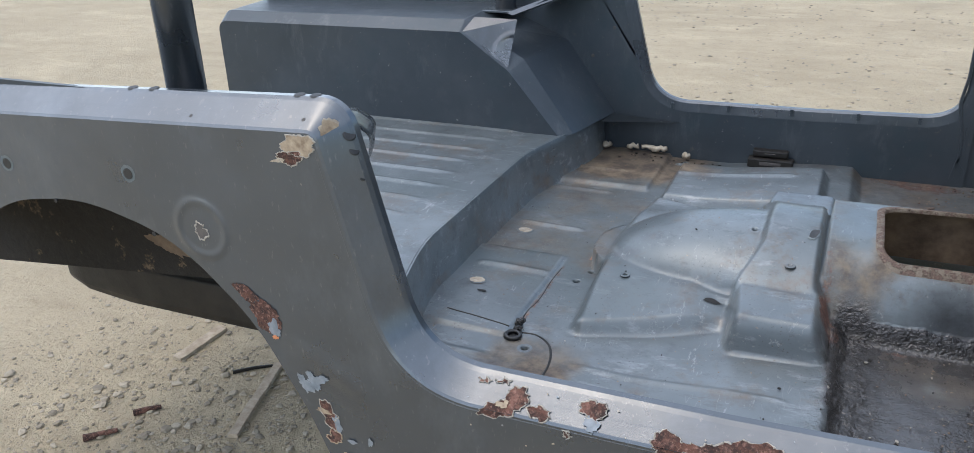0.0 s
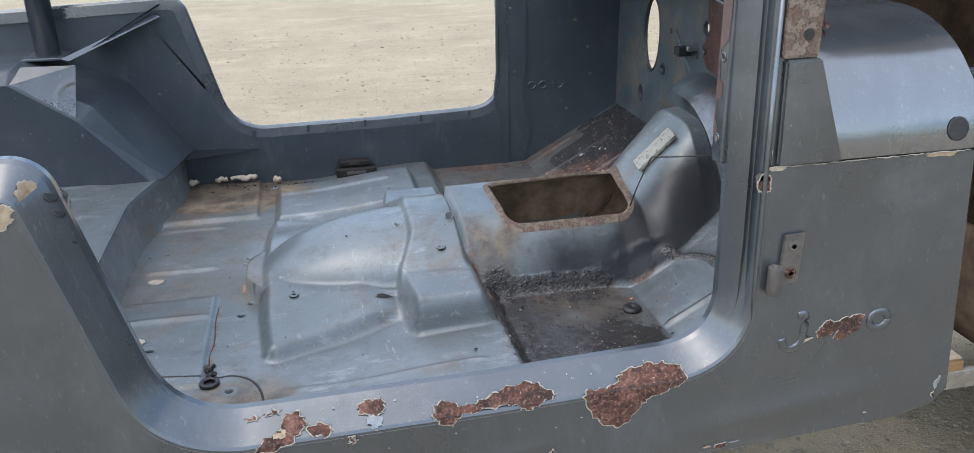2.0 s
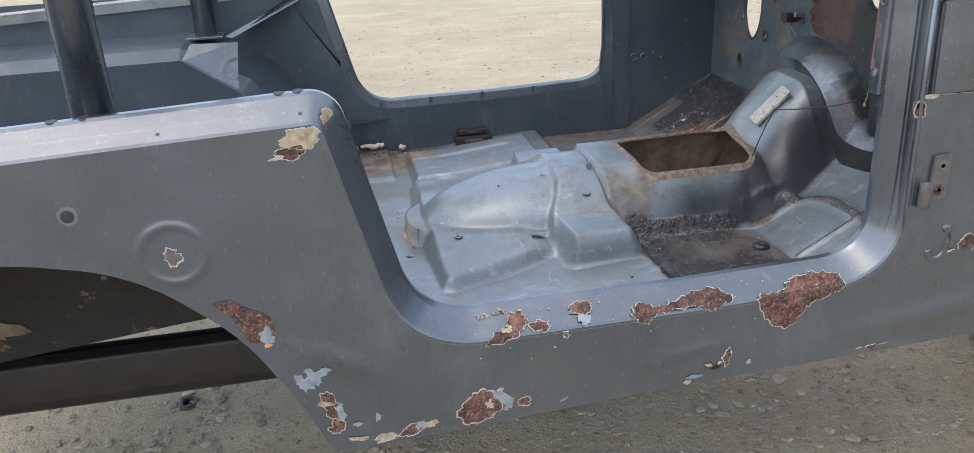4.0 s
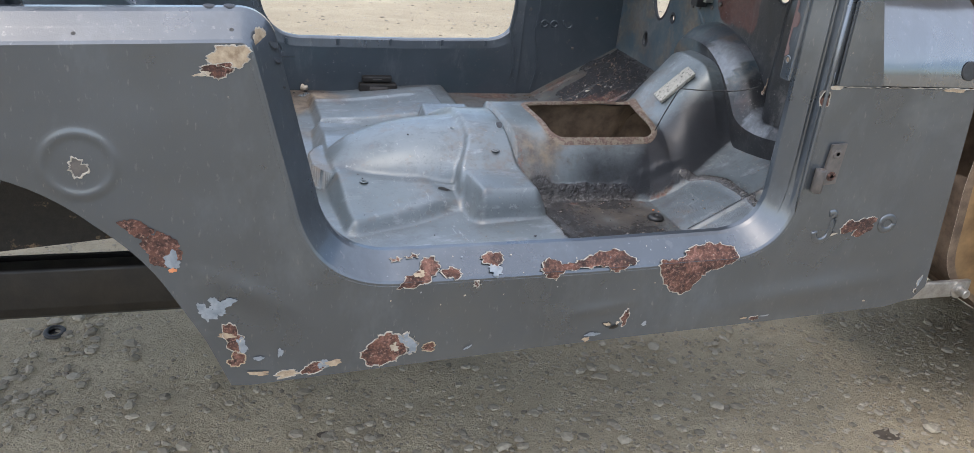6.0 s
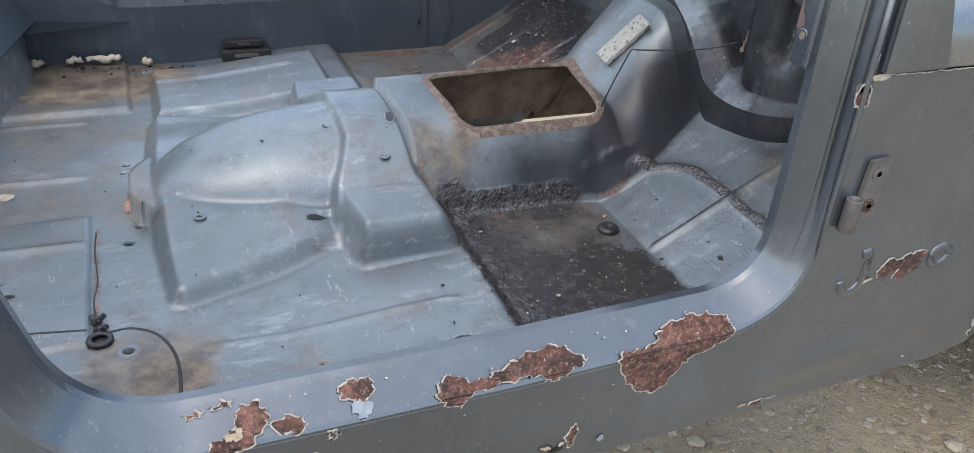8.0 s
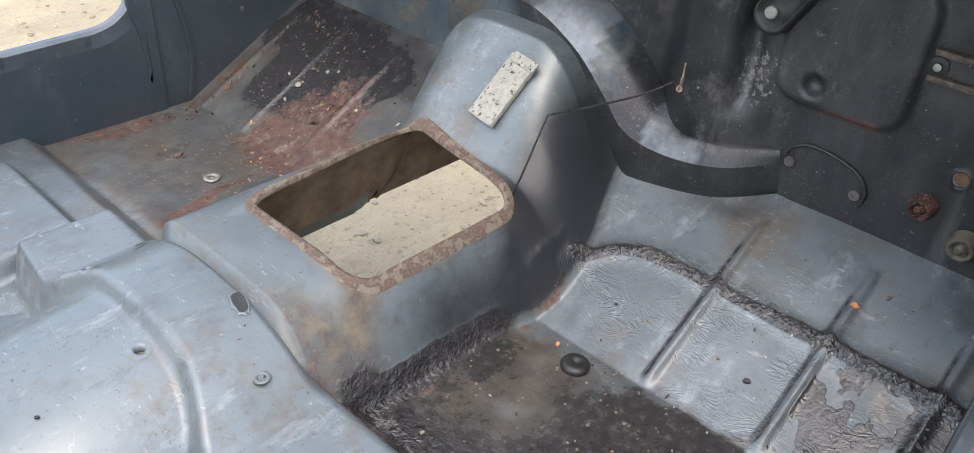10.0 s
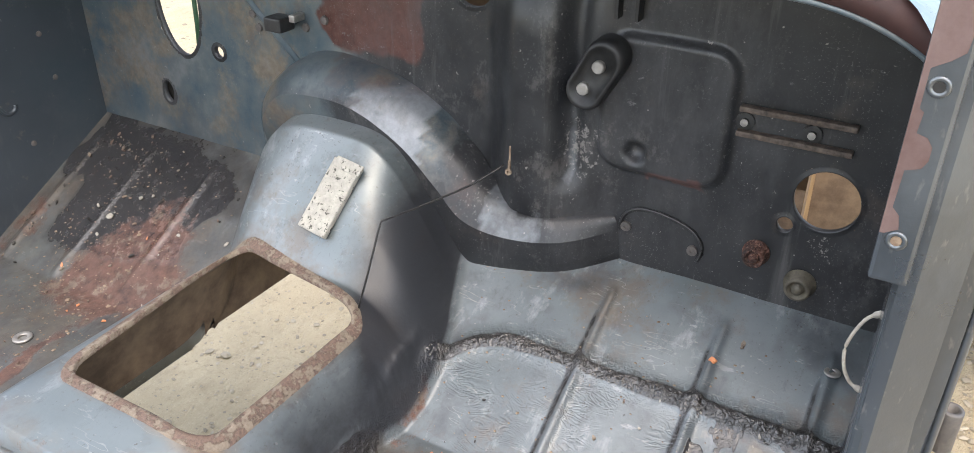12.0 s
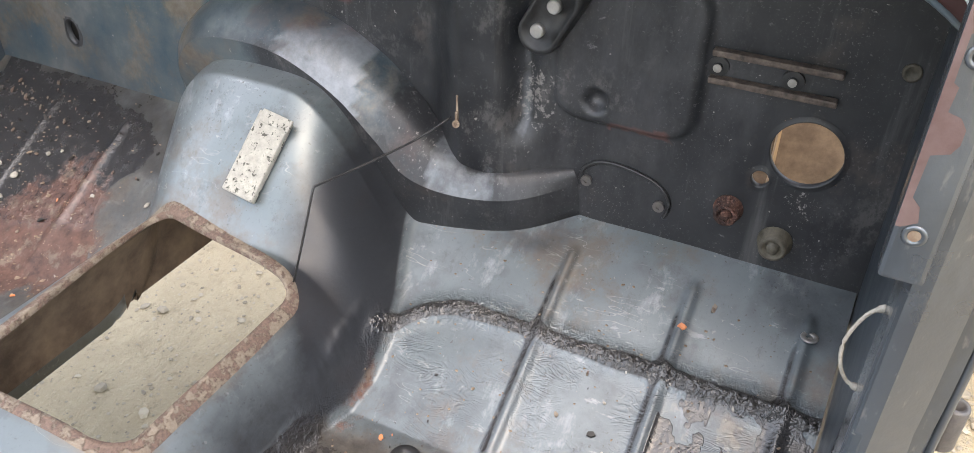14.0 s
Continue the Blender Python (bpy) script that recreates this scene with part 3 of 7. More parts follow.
def inner_wall(far):
    """The inner rocker and pillar sheets that close the side towards the cabin."""
    bm = bmesh.new()
    line = [p for p in offset(SIDE, 0.006) if p.y < 0.75 and -1.16 < p.x < -0.27]
    top = [(p.x, side_y(far, 0.059), p.y) for p in line]
    loft(bm, [top, [(p[0], side_y(far, 0.062), 0.44) for p in top]])
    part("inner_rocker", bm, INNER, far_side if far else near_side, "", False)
    bm = bmesh.new()
    y = side_y(far, 0.045)
    # cowl side sheet ahead of the pillar, and the quarter sheet behind the opening
    y2 = side_y(far, 0.056)
    box(bm, -0.33, 0.04, min(y, y2), max(y, y2), 0.44, 0.995, 0.003)
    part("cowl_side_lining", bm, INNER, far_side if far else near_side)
    bm = bmesh.new()
    edge = [p for p in offset(SIDE, 0.022 if far else 0.006) if p.x <= -1.05 and p.x > -1.3]
    pts = [(p.x, p.y) for p in edge] + ([(-1.06, 0.44), (-1.30, 0.44), (-1.52, 0.56), (-1.52, 0.93)] if far else [(-1.06, 0.44), (-1.18, 0.44), (-1.19, 0.52), (-1.23, 0.64), (-1.30, 0.76), (-1.32, 0.93)])
    face = bm.faces.new([bm.verts.new((px, y2, pz)) for px, pz in pts])
    bmesh.ops.triangulate(bm, faces=[face])
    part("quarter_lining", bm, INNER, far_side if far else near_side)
    # upper rear inner wall above the wheelhouse
    bm = bmesh.new()
    box(bm, -2.36, -1.30, min(side_y(far, 0.040), side_y(far, 0.048)), max(side_y(far, 0.040), side_y(far, 0.048)), 0.80, 0.955)
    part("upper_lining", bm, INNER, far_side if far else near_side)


inner_wall(False), inner_wall(True)


# ---- wheelhouses ----
def make_wheelhouse(far):
    bm = bmesh.new()
    yi, ye, yo = side_y(far, 0.315), side_y(far, 0.28), side_y(far, 0.046)
    prof = fillet([(-2.34, 0.562), (-2.34, 0.818), (-1.544, 0.822), (-1.41, 0.727), (-1.272, 0.562)], [0.03, 0.012, 0.03], 4)
    inner = [bm.verts.new((p.x, yi, p.y)) for p in prof]
    bm.faces.new(inner)
    # rounded shoulder over the top and the sloping front
    def out(p, k):
        return (p.x + (0.03 if p.x > -1.5 else 0.0) * k, p.y + 0.026 * k)
    rows = [[(p.x, yi, p.y) for p in prof[1:]],
            [(out(p, 1)[0], ye, out(p, 1)[1] if p.y > 0.6 else p.y) for p in prof[1:]],
            [(out(p, 1.2)[0] + (0.045 if p.x > -1.5 else 0), yo, out(p, 1.2)[1] if p.y > 0.6 else p.y) for p in prof[1:]]]
    loft(bm, rows)
    bmesh.ops.recalc_face_normals(bm, faces=bm.faces)
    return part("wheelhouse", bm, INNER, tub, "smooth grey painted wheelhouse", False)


make_wheelhouse(False), make_wheelhouse(True)


def make_wheelhouse_trim(far):
    y = lambda v: side_y(far, v)
    bm = bmesh.new()
    tri = [(-1.54, y(0.311), 0.822), (-1.412, y(0.311), 0.735), (-1.400, y(0.27), 0.852), (-1.52, y(0.27), 0.854)]
    bm.faces.new([bm.verts.new(p) for p in tri])
    bmesh.ops.solidify(bm, geom=bm.faces, thickness=0.003)
    part("corner_plate", bm, GLOSS, tub)
    bm = bmesh.new()
    gus = [(-1.42, y(0.27), 0.855), (-1.40, y(0.06), 0.855), (-1.22, y(0.06), 0.955), (-1.225, y(0.075), 0.958)]
    bm.faces.new([bm.verts.new(p) for p in gus])
    bmesh.ops.solidify(bm, geom=bm.faces, thickness=0.003)
    part("gusset", bm, INNER, tub)
    bm = bmesh.new()
    a, b, w = Vector((-1.413, y(0.27), 0.862)), Vector((-1.222, y(0.075), 0.928)), Vector((-0.016, 0, 0.006))
    loft(bm, [[a, b], [a + w, b + w], [a + w + Vector((0, 0, -0.003)), b + w + Vector((0, 0, -0.003))]])
    part("gusset_flange", bm, PAINT, tub)
    bm = bmesh.new()
    shelf = [(-1.27, y(0.06), 0.565), (-1.27, y(0.16), 0.560), (-1.20, y(0.13), 0.556), (-1.00, y(0.066), 0.552)]
    bm.faces.new([bm.verts.new(p) for p in shelf])
    bmesh.ops.solidify(bm, geom=bm.faces, thickness=0.003)
    part("shelf_gusset", bm, INNER, tub)


make_wheelhouse_trim(False), make_wheelhouse_trim(True)
bm = bmesh.new()
nose = fillet([(-1.30, 0.930), (-1.175, 0.937), (-1.147, 0.920), (-1.155, 0.880)], [0.02, 0.012], 6)
loft(bm, [[(p.x - 0.5 * (y - 0.06), y, p.y - 0.12 * (y - 0.06)) for p in nose] for y in (0.060, 0.085, 0.11, 0.135, 0.16)])
bmesh.ops.solidify(bm, geom=bm.faces[:], thickness=0.003)
part("gusset_nose", bm, PAINT, tub, "", True)


# ---- floor pan ----
def riser_x(y):
    d = np.abs(y - MID)
    return -1.302 + 0.075 * ss(0.22, 0.62, d)


def toe_z(x):
    return 0.447 + 0.56 * np.maximum(x + 0.25, 0)


def tunnel_top(x):
    return np.minimum(0.604 + 1.07 * np.maximum(x + 0.198, 0) * ss(-0.25, -0.14, x), 0.752 + 0.1 * x)


RIBS = (0.375, 0.225, 0.095)


def floor_height(x, y):
    d = np.abs(y - MID)
    near = np.where(y < MID, y, 2 * MID - y)
    z = 0.447 + 0 * x
    # rear floor rises a little towards the seat step and then drops into the foot well
    rear = 1 - ss(-0.560, -0.525, x)
    z = z + rear * 0.026 * ss(-0.95, -0.56, x)
    # seat plateau with a sharp rear edge and a near edge that runs inwards to the seat block
    edge = 0.424 + 0.36 * np.clip(x + 0.97, 0, 0.22)
    plate = ss(-1.012, -0.982, x + 0.05 * (near - 0.60)) * ss(edge - 0.012, edge + 0.014, near) * rear
    z = z + plate * (0.030 + 0.022 * ss(0.46, 0.62, near)) * (1 - 0.75 * ss(-0.82, -0.70, x))
    # pressed panel of the far seat
    z = z + 0.030 * bumpbox(x, y, -0.965, -0.625, 1.075, 1.300, 0.022, 0.020) * rear
    # seat block beside the tunnel arch
    block = ss(-0.738, -0.708, x + 0.12 * (near - 0.48)) * (1 - ss(-0.592, -0.540, x)) * ss(0.412, 0.452, near)
    z = np.maximum(z, 0.450 + 0.084 * block)
    # transmission dome, egg-shaped, with a steeper near flank
    q = np.power(np.maximum(-(x + 0.690), 0) / 0.305, 2.0) + np.power(d / 0.158, 2.4)
    dome = 0.492 + 0.094 * np.power(np.maximum(1 - q, 0), 0.62) * (x < -0.66)
    k = 0.004
    z = np.where((x < -0.66) & (q < 1.3), k * np.logaddexp(z / k, dome / k) - 0.0010, z)
    # arch over the tunnel: a flat-topped band whose legs sweep back into the seat blocks
    back = -0.694 - 0.036 * ss(0.08, 0.20, d)
    arch = ss(back - 0.011, back + 0.009, x) * (1 - ss(-0.600, -0.584, x))
    za = 0.602 - 0.072 * np.power(np.minimum(d / 0.19, 1.4), 2.4)
    z = np.where(d < 0.27, np.maximum(z, z + (za - z) * arch * (za > z)), z)
    # tunnel
    zt = tunnel_top(x)
    far_w = ss(MID - 0.09, MID + 0.09, y)
    n = 4.6 + 5.4 * far_w - (2.2 + 4.0 * far_w) * ss(-0.30, -0.06, x)
    flare = ss(-0.36, -0.18, x) * (1 - ss(MID - 0.12, MID, y))
    half = 0.170 + 0.020 * ss(-0.3, 0.0, x) + 0.030 * flare * (1 - 0.7 * ss(-0.12, 0.0, x))
    dt = np.abs(y - MID - 0.045 * ss(-0.22, -0.03, x))
    base = np.where(x > -0.535, toe_z(x), 0.447)
    tz = base + (zt - base) * np.power(np.maximum(1 - np.power(np.minimum(dt / half, 1), n), 0), 0.80 + 0.55 * flare)
    k = 0.006
    zf = np.maximum(base, k * np.logaddexp(base / k, np.where(dt < half, tz, base) / k) - 0.69 * k)
    z = np.where(x > -0.588, np.maximum(zf, np.where(x < -0.53, z, 0)), z)
    # ribs on the toe board
    for r in RIBS:
        z = z + np.where(y < MID, 0.007, 0.0042) * np.exp(-((near - r) / 0.0065) ** 2) * ss(-0.255, -0.235, x) * (1 - ss(-0.02, 0.003, x))
    # pressed ridges in the rear floor
    for r in (0.30, 0.62, 0.86, 1.10, 1.24):
        z = z + 0.005 * np.exp(-((y - r) / 0.008) ** 2) * ss(-1.27, -1.25, x) * (1 - ss(-1.12, -1.10, x))
    for r in (1.235, 1.37):
        z = z + 0.005 * np.exp(-((y - r - 0.05 * (x + 0.8)) / 0.008) ** 2) * ss(-1.0, -0.97, x) * (1 - ss(-0.7, -0.67, x))
    # raised long bead along the rear floor, lapped sheet edge behind it
    z = z + 0.004 * np.exp(-((y - 0.315 + 0.035 * (x + 0.78)) / 0.006) ** 2) * ss(-0.96, -0.93, x) * (1 - ss(-0.63, -0.60, x))
    z = z + 0.007 * (1 - ss(-1.102, -1.092, x)) * ss(0.365, 0.375, y) * (1 - ss(0.70, 0.72, y))
    z = z + 0.010 * (1 - ss(-1.03, -1.02, x)) * ss(1.13, 1.15, y)
    # hand-beaten unevenness
    return z + 0.006 * (fbm(x, y, 7.0, 3, 5) - 0.45) * (1 - 0.5 * ss(-0.55, -0.5, x))


def opening(x, y, grow=0.0):
    """Above nought inside the shifter opening, a rounded rectangle."""
    cx, cy, hx, hy, r = -0.348, 0.748, 0.150 + grow, 0.118 + grow, 0.035 + grow
    ahead = 0.127 + 0.037 * np.clip((y - 0.625) / 0.245, 0, 1)
    far = 0.090 + 0.034 * np.clip((x + 0.49) / 0.307, 0, 1)
    x = np.where(x > cx, cx + (x - cx) * (hx / (ahead + grow)), cx + (x - cx) * (hx / (0.150 + grow)))
    y = np.where(y > cy, cy + (y - cy) * (hy / (far + grow)), cy + (y - cy) * (hy / (0.125 + grow)))
    qx, qy = np.abs(x - cx) - (hx - r), np.abs(y - cy) - (hy - r)
    return r - np.hypot(np.maximum(qx, 0), np.maximum(qy, 0)) - np.minimum(np.maximum(qx, qy), 0)


HOLES = [ (-0.715, 0.691, 0.0055),  (-0.69, 0.86, 0.005), (-1.042, 0.613, 0.0075), (-1.039, 0.891, 0.0065), (-1.025, 0.66, 0.006),
         (-1.05, 0.345, 0.007), (-1.045, 0.86, 0.005), (-0.99, 1.36, 0.005)]


def seam_line(x, y):
    """Distance from the line where the foot well patch was welded in."""
    near = np.where(y < MID, y, 2 * MID - y)
    a = np.abs(x + 0.107) + 10 * np.maximum(near - 0.46, 0)
    bend = np.abs(np.hypot(x + 0.235, (near - 0.460) * 1.08) - 0.128) + 10 * np.maximum(-0.24 - x, 0) + 10 * np.maximum(0.46 - near, 0)
    c = np.abs(near - 0.578) + 10 * np.maximum(x + 0.235, 0) + 10 * np.maximum(-0.53 - x, 0)
    return np.minimum(np.minimum(a, bend), c)


def ridged(x, y, scale, seed):
    """Wrinkled ridges, as in dried sealer."""
    wx, wy = fbm(x, y, scale * 0.4, 3, seed + 50) - 0.5, fbm(x, y, scale * 0.4, 3, seed + 60) - 0.5
    n = vnoise((x + 0.06 * wx) * scale, (y + 0.06 * wy) * scale * 0.55, seed)
    return (1 - np.abs(2 * n - 1)) ** 3


def sheet_layers(X, Y, Z):
    """Where tar, rust, grime, dust and painted shade lie on the floor, and the height that the tar adds."""
    near = np.where(Y < MID, Y, 2 * MID - Y)
    side = Y < MID
    seam = seam_line(X, Y)
    low = 1 - ss(0.462, 0.490, Z - toe_z(X) + 0.447)
    bead = np.exp(-((seam + 0.006 * (fbm(X, Y, 30, 3, 63) - 0.5)) / 0.0075) ** 2) * side * low
    wide = np.exp(-(seam / 0.013) ** 2) * side * low
    well = ss(-0.55, -0.53, X) * (1 - ss(-0.125, -0.107, X)) * (near < 0.60) * side * low
    patchy = well * ss(-0.30, -0.22, X + 0.09 * (fbm(X, Y, 16, 4, 65) - 0.5))
    flat = well - patchy
    lift = bead * (0.0003 + 0.0055 * ridged(X, Y, 95, 2) + 0.0030 * fbm(X, Y, 130, 3, 2)) * ss(0.25, 0.55, fbm(X, Y, 26, 2, 17) + 0.12)
    lift = lift + wide * 0.0012 * ridged(X, Y, 130, 4) * (0.3 + 0.7 * ss(0.42, 0.3, near)) +  flat * (0.0016 * (fbm(X, Y, 28, 3, 8) - 0.4) + 0.0011 * ridged(X, Y, 75, 9) * ss(0.45, 0.6, fbm(X, Y, 12, 3, 37)))
    fill = np.exp(-((near - 0.579) / 0.012) ** 2) * side * (X < -0.2) * ss(-0.56, -0.53, X) * (1 - ss(0.459, 0.474, Z + 0.014 * (fbm(X, Y, 40, 3, 97) - 0.5)))
    lift = lift + fill * 0.010 * (fbm(X, Y, 60, 4, 91) - 0.15) + side * ss(-0.53, -0.50, X) * ss(-0.14, -0.20, X) * 0.007 * np.exp(-((near - 0.574 + 0.012 * (fbm(X, Y, 14, 2, 55) - 0.5)) / 0.0055) ** 2) * (0.35 + 1.1 * fbm(X, Y, 85, 3, 57))
    step = side * np.exp(-((X + 0.530 + 0.03 * (fbm(X, Y, 22, 4, 99) - 0.5)) / 0.034) ** 2) * (1 - ss(0.57, 0.60, near))
    lift = lift + step * 0.012 * (fbm(X, Y, 55, 4, 23) - 0.3)
    tar = 0.95 * bead + 0.28 * wide + (0.40 + 0.32 * ss(0.47, 0.30, near) + 0.22 * (fbm(X, Y, 9, 3, 45) - 0.4)) * flat + 0.18 * patchy * ss(0.45, 0.6, fbm(X, Y, 18, 3, 29)) + 1.05 * step + 0.45 * fill + 0.05 * patchy
    peel = patchy * bumpbox(X, Y, -0.25, -0.12, 0.06, 0.215, 0.02, 0.006)
    tar = tar + 1.1 * peel * ss(0.40, 0.45, fbm(X, Y, 38, 4, 95))
    tar = tar + 0.5 * flat * ss(0.34, 0.18, near) + 0.10 * flat
    X0, Y0 = X, Y
    X, Y = X0 + 0.11 * (fbm(X0, Y0, 9, 4, 33) - 0.48), Y0 + 0.11 * (fbm(X0, Y0, 9, 4, 34) - 0.48)
    tar = tar + 0.85 * bumpbox(X, Y, -0.16, -0.06, 1.10, 1.30, 0.08, 0.08) + 0.5 * bumpbox(X, Y, -0.08, 0.03, 0.98, 1.42, 0.05, 0.04) + 0.4 * bumpbox(X, Y, -0.3, 0.03, 1.38, 1.42, 0.05, 0.03) + 0.3 * bumpbox(X, Y, -0.58, -0.5, 1.3, 1.42, 0.03, 0.03)
    X, Y = X0, Y0
    # dark line beside each rib: its shaded flank painted with the tar colour
    for r in RIBS:
        tar = tar + 0.6 * side * np.exp(-((near - r - 0.008) / 0.006) ** 2) * ss(-0.25, -0.23, X) * (1 - ss(-0.06, 0.0, X))
    rust = 0.28 * np.exp(-((X + 0.578) / 0.014) ** 2) * (near > 0.50) + 0.38 * np.exp(-((X + 0.555) / 0.03) ** 2) * np.exp(-((near - 0.53) / 0.07) ** 2)
    rust = rust + 0.42 * np.exp(-((X + 1.088) / 0.012) ** 2) * ss(0.40, 0.42, Y) * (1 - ss(0.66, 0.70, Y))
    X, Y = X0 + 0.11 * (fbm(X0, Y0, 9, 4, 33) - 0.48), Y0 + 0.11 * (fbm(X0, Y0, 9, 4, 34) - 0.48)
    rust = rust + 0.40 * np.exp(-(((X + 0.21) / 0.12) ** 2 + ((Y - 1.13) / 0.10) ** 2) ** 2) + 0.24 * bumpbox(X, Y, -0.5, 0.0, 0.98, 1.42, 0.06, 0.06) + 0.20 * bumpbox(X, Y, -1.3, -0.2, 1.38, 1.5, 0.05, 0.05)
    rust = rust + 0.5 * np.exp(-((X + 0.45) / 0.10) ** 2) * np.exp(-((Y - 1.09) / 0.012) ** 2) + 0.55 * np.exp(-((X + 0.817) ** 2 + (Y - 0.20) ** 2) / 0.0012)
    rust = rust + 0.22 * low * side * np.exp(-((Y - 0.580) / 0.012) ** 2) * (X > -0.53) * (X < -0.1) + 0.20 * side * low * np.exp(-(((X + 0.23) / 0.07) ** 2 + ((Y - 0.54) / 0.03) ** 2)) + 0.12 * np.exp(-(((X + 0.5) / 0.03) ** 2 + ((Y - 0.57) / 0.04) ** 2))
    clean = 1 - np.clip(1.2 * bead, 0, 1)
    grime = 0.75 * bumpbox(X, Y, -1.30, -0.95, 1.25, 1.5, 0.1, 0.1) + 0.5 * bumpbox(X, Y, -1.12, -0.98, 0.1, 0.36, 0.06, 0.05) + 0.3 * bumpbox(X, Y, -1.3, -1.0, 0.7, 1.3, 0.05, 0.1)
    grime = grime + 0.42 * bumpbox(X, Y, -0.52, 0.05, 0.97, 1.5, 0.04, 0.05) + 0.15 * flat + 0.22 * np.exp(-((X + 0.55) / 0.045) ** 2) * (near > 0.4)
    grime = grime + 0.3 * np.exp(-(((X + 0.56) / 0.04) ** 2 + ((Y - 0.60) / 0.06) ** 2)) + 0.5 * np.exp(-(((X + 0.99) / 0.05) ** 2 + ((Y - 0.28) / 0.05) ** 2))
    near_rim = side * np.exp(-(((X0 + 0.205) / 0.035) ** 2 + ((Y0 - 0.615) / 0.035) ** 2)) + 0.7 * np.exp(-(((X0 + 0.50) / 0.03) ** 2 + ((Y0 - 0.61) / 0.03) ** 2))
    grime = grime + 0.45 * flat * ss(0.34, 0.50, near) + 0.5 * fill + 0.5 * near_rim + 0.35 * ss(-0.022, -0.006, opening(X0, Y0, 0.0))
    rust = rust + 0.22 * near_rim + 0.16 * side * low * np.exp(-((Y0 - 0.545) / 0.03) ** 2) * ss(-0.52, -0.45, X0) * ss(-0.08, -0.16, X0)
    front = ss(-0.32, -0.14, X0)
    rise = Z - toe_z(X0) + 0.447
    # black overspray and the flank's own shade, both painted, stronger towards the firewall
    soot_shade = side * ss(-0.50, -0.38, X0 + 0.05 * (fbm(X0, Y0, 14, 3, 85) - 0.5)) * ss(0.452, 0.470, rise) * (1 - ss(0.505 + 0.07 * front, 0.61 + 0.10 * front, rise)) * (0.60 + 0.62 * front) * (1 - ss(0.60, 0.72, Y0))
    soot_shade = soot_shade + 0.5 * side * np.exp(-(((X - 0.0) / 0.03) ** 2 + ((Y - 0.45) / 0.06) ** 2)) * low
    # far floor, welded patch and toe board are toned down with the same layer
    soot_shade = soot_shade + 0.32 * bumpbox(X, Y, -0.5, 0.05, 0.95, 1.5, 0.05, 0.03) + 0.3 * bumpbox(X, Y, -1.3, -0.55, 1.30, 1.5, 0.05, 0.08)
    soot_shade = soot_shade + 0.20 * patchy + 0.36 * side * ss(-0.12, -0.09, X0) * low * (ss(0.46, 0.62, fbm(X0, Y0, 9, 4, 81)) + 0.25 * ss(0.34, 0.10, Y0))
    dust = 0.55 * peel * ss(0.40, 0.36, fbm(X0, Y0, 38, 4, 95)) * ss(0.5, 0.56, fbm(X0, Y0, 60, 3, 96)) + 0.10 * bumpbox(X, Y, -0.11, 0.06, 0.0, 0.6, 0.02, 0.05) + 0.30 * bumpbox(X, Y, -1.3, -0.6, 1.3, 1.5, 0.1, 0.1) + 0.12 * bumpbox(X, Y, -0.5, -0.2, 0.95, 1.42, 0.04, 0.04)
    rust, soot_shade, grime = rust * clean, soot_shade * (0.4 + 0.6 * clean), grime * clean
    return lift, dict(tar=tar, rust=rust, grime=grime, dust=dust, brush=patchy + 0.4 * flat, soot_shade=soot_shade, ruffle=np.clip(wide + fill + step, 0, 1))


def make_floor():
    whole = "dented grey floor pan with transmission tunnel, rust and tar"
    for name, xs, ys, label in (("floor_pan", np.concatenate([np.arange(-1.315, -0.2, 0.0042), np.arange(-0.2, 0.054, 0.0036)]), np.arange(0.058, 1.424, 0.0042), whole),
                                ("foot_well", np.arange(-0.5605, 0.054, 0.0026), np.arange(0.058, 0.906, 0.0026), "tar-sealed foot well and ribbed toe board")):
        X, Y = np.meshgrid(xs, ys, indexing="ij")
        Z = floor_height(X, Y)
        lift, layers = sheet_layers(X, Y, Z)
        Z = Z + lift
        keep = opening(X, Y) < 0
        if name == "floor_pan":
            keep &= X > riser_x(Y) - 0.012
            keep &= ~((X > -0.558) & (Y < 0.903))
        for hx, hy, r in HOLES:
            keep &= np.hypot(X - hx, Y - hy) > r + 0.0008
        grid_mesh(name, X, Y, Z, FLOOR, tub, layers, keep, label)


def zf(x, y):
    return float(floor_height(np.array([[x]], float), np.array([[y]], float))[0, 0])


make_floor()


def make_holes():
    for hx, hy, r in HOLES:
        if r > 0.009 or -0.63 < hx < -0.61:
            continue
        bm = bmesh.new()
        ring = lambda q, dz: [(hx + q * math.cos(a), hy + q * math.sin(a), zf(hx + q * math.cos(a), hy + q * math.sin(a)) + dz) for a in (math.tau * k / 20 for k in range(20))]
        loft(bm, [ring(r + 0.007, 0.0004), ring(r + 0.003, 0.0012), ring(r, 0.0004), ring(r, -0.008)], True)
        part("drain_hole_rim", bm, FLOOR, tub, "", True)


make_holes()


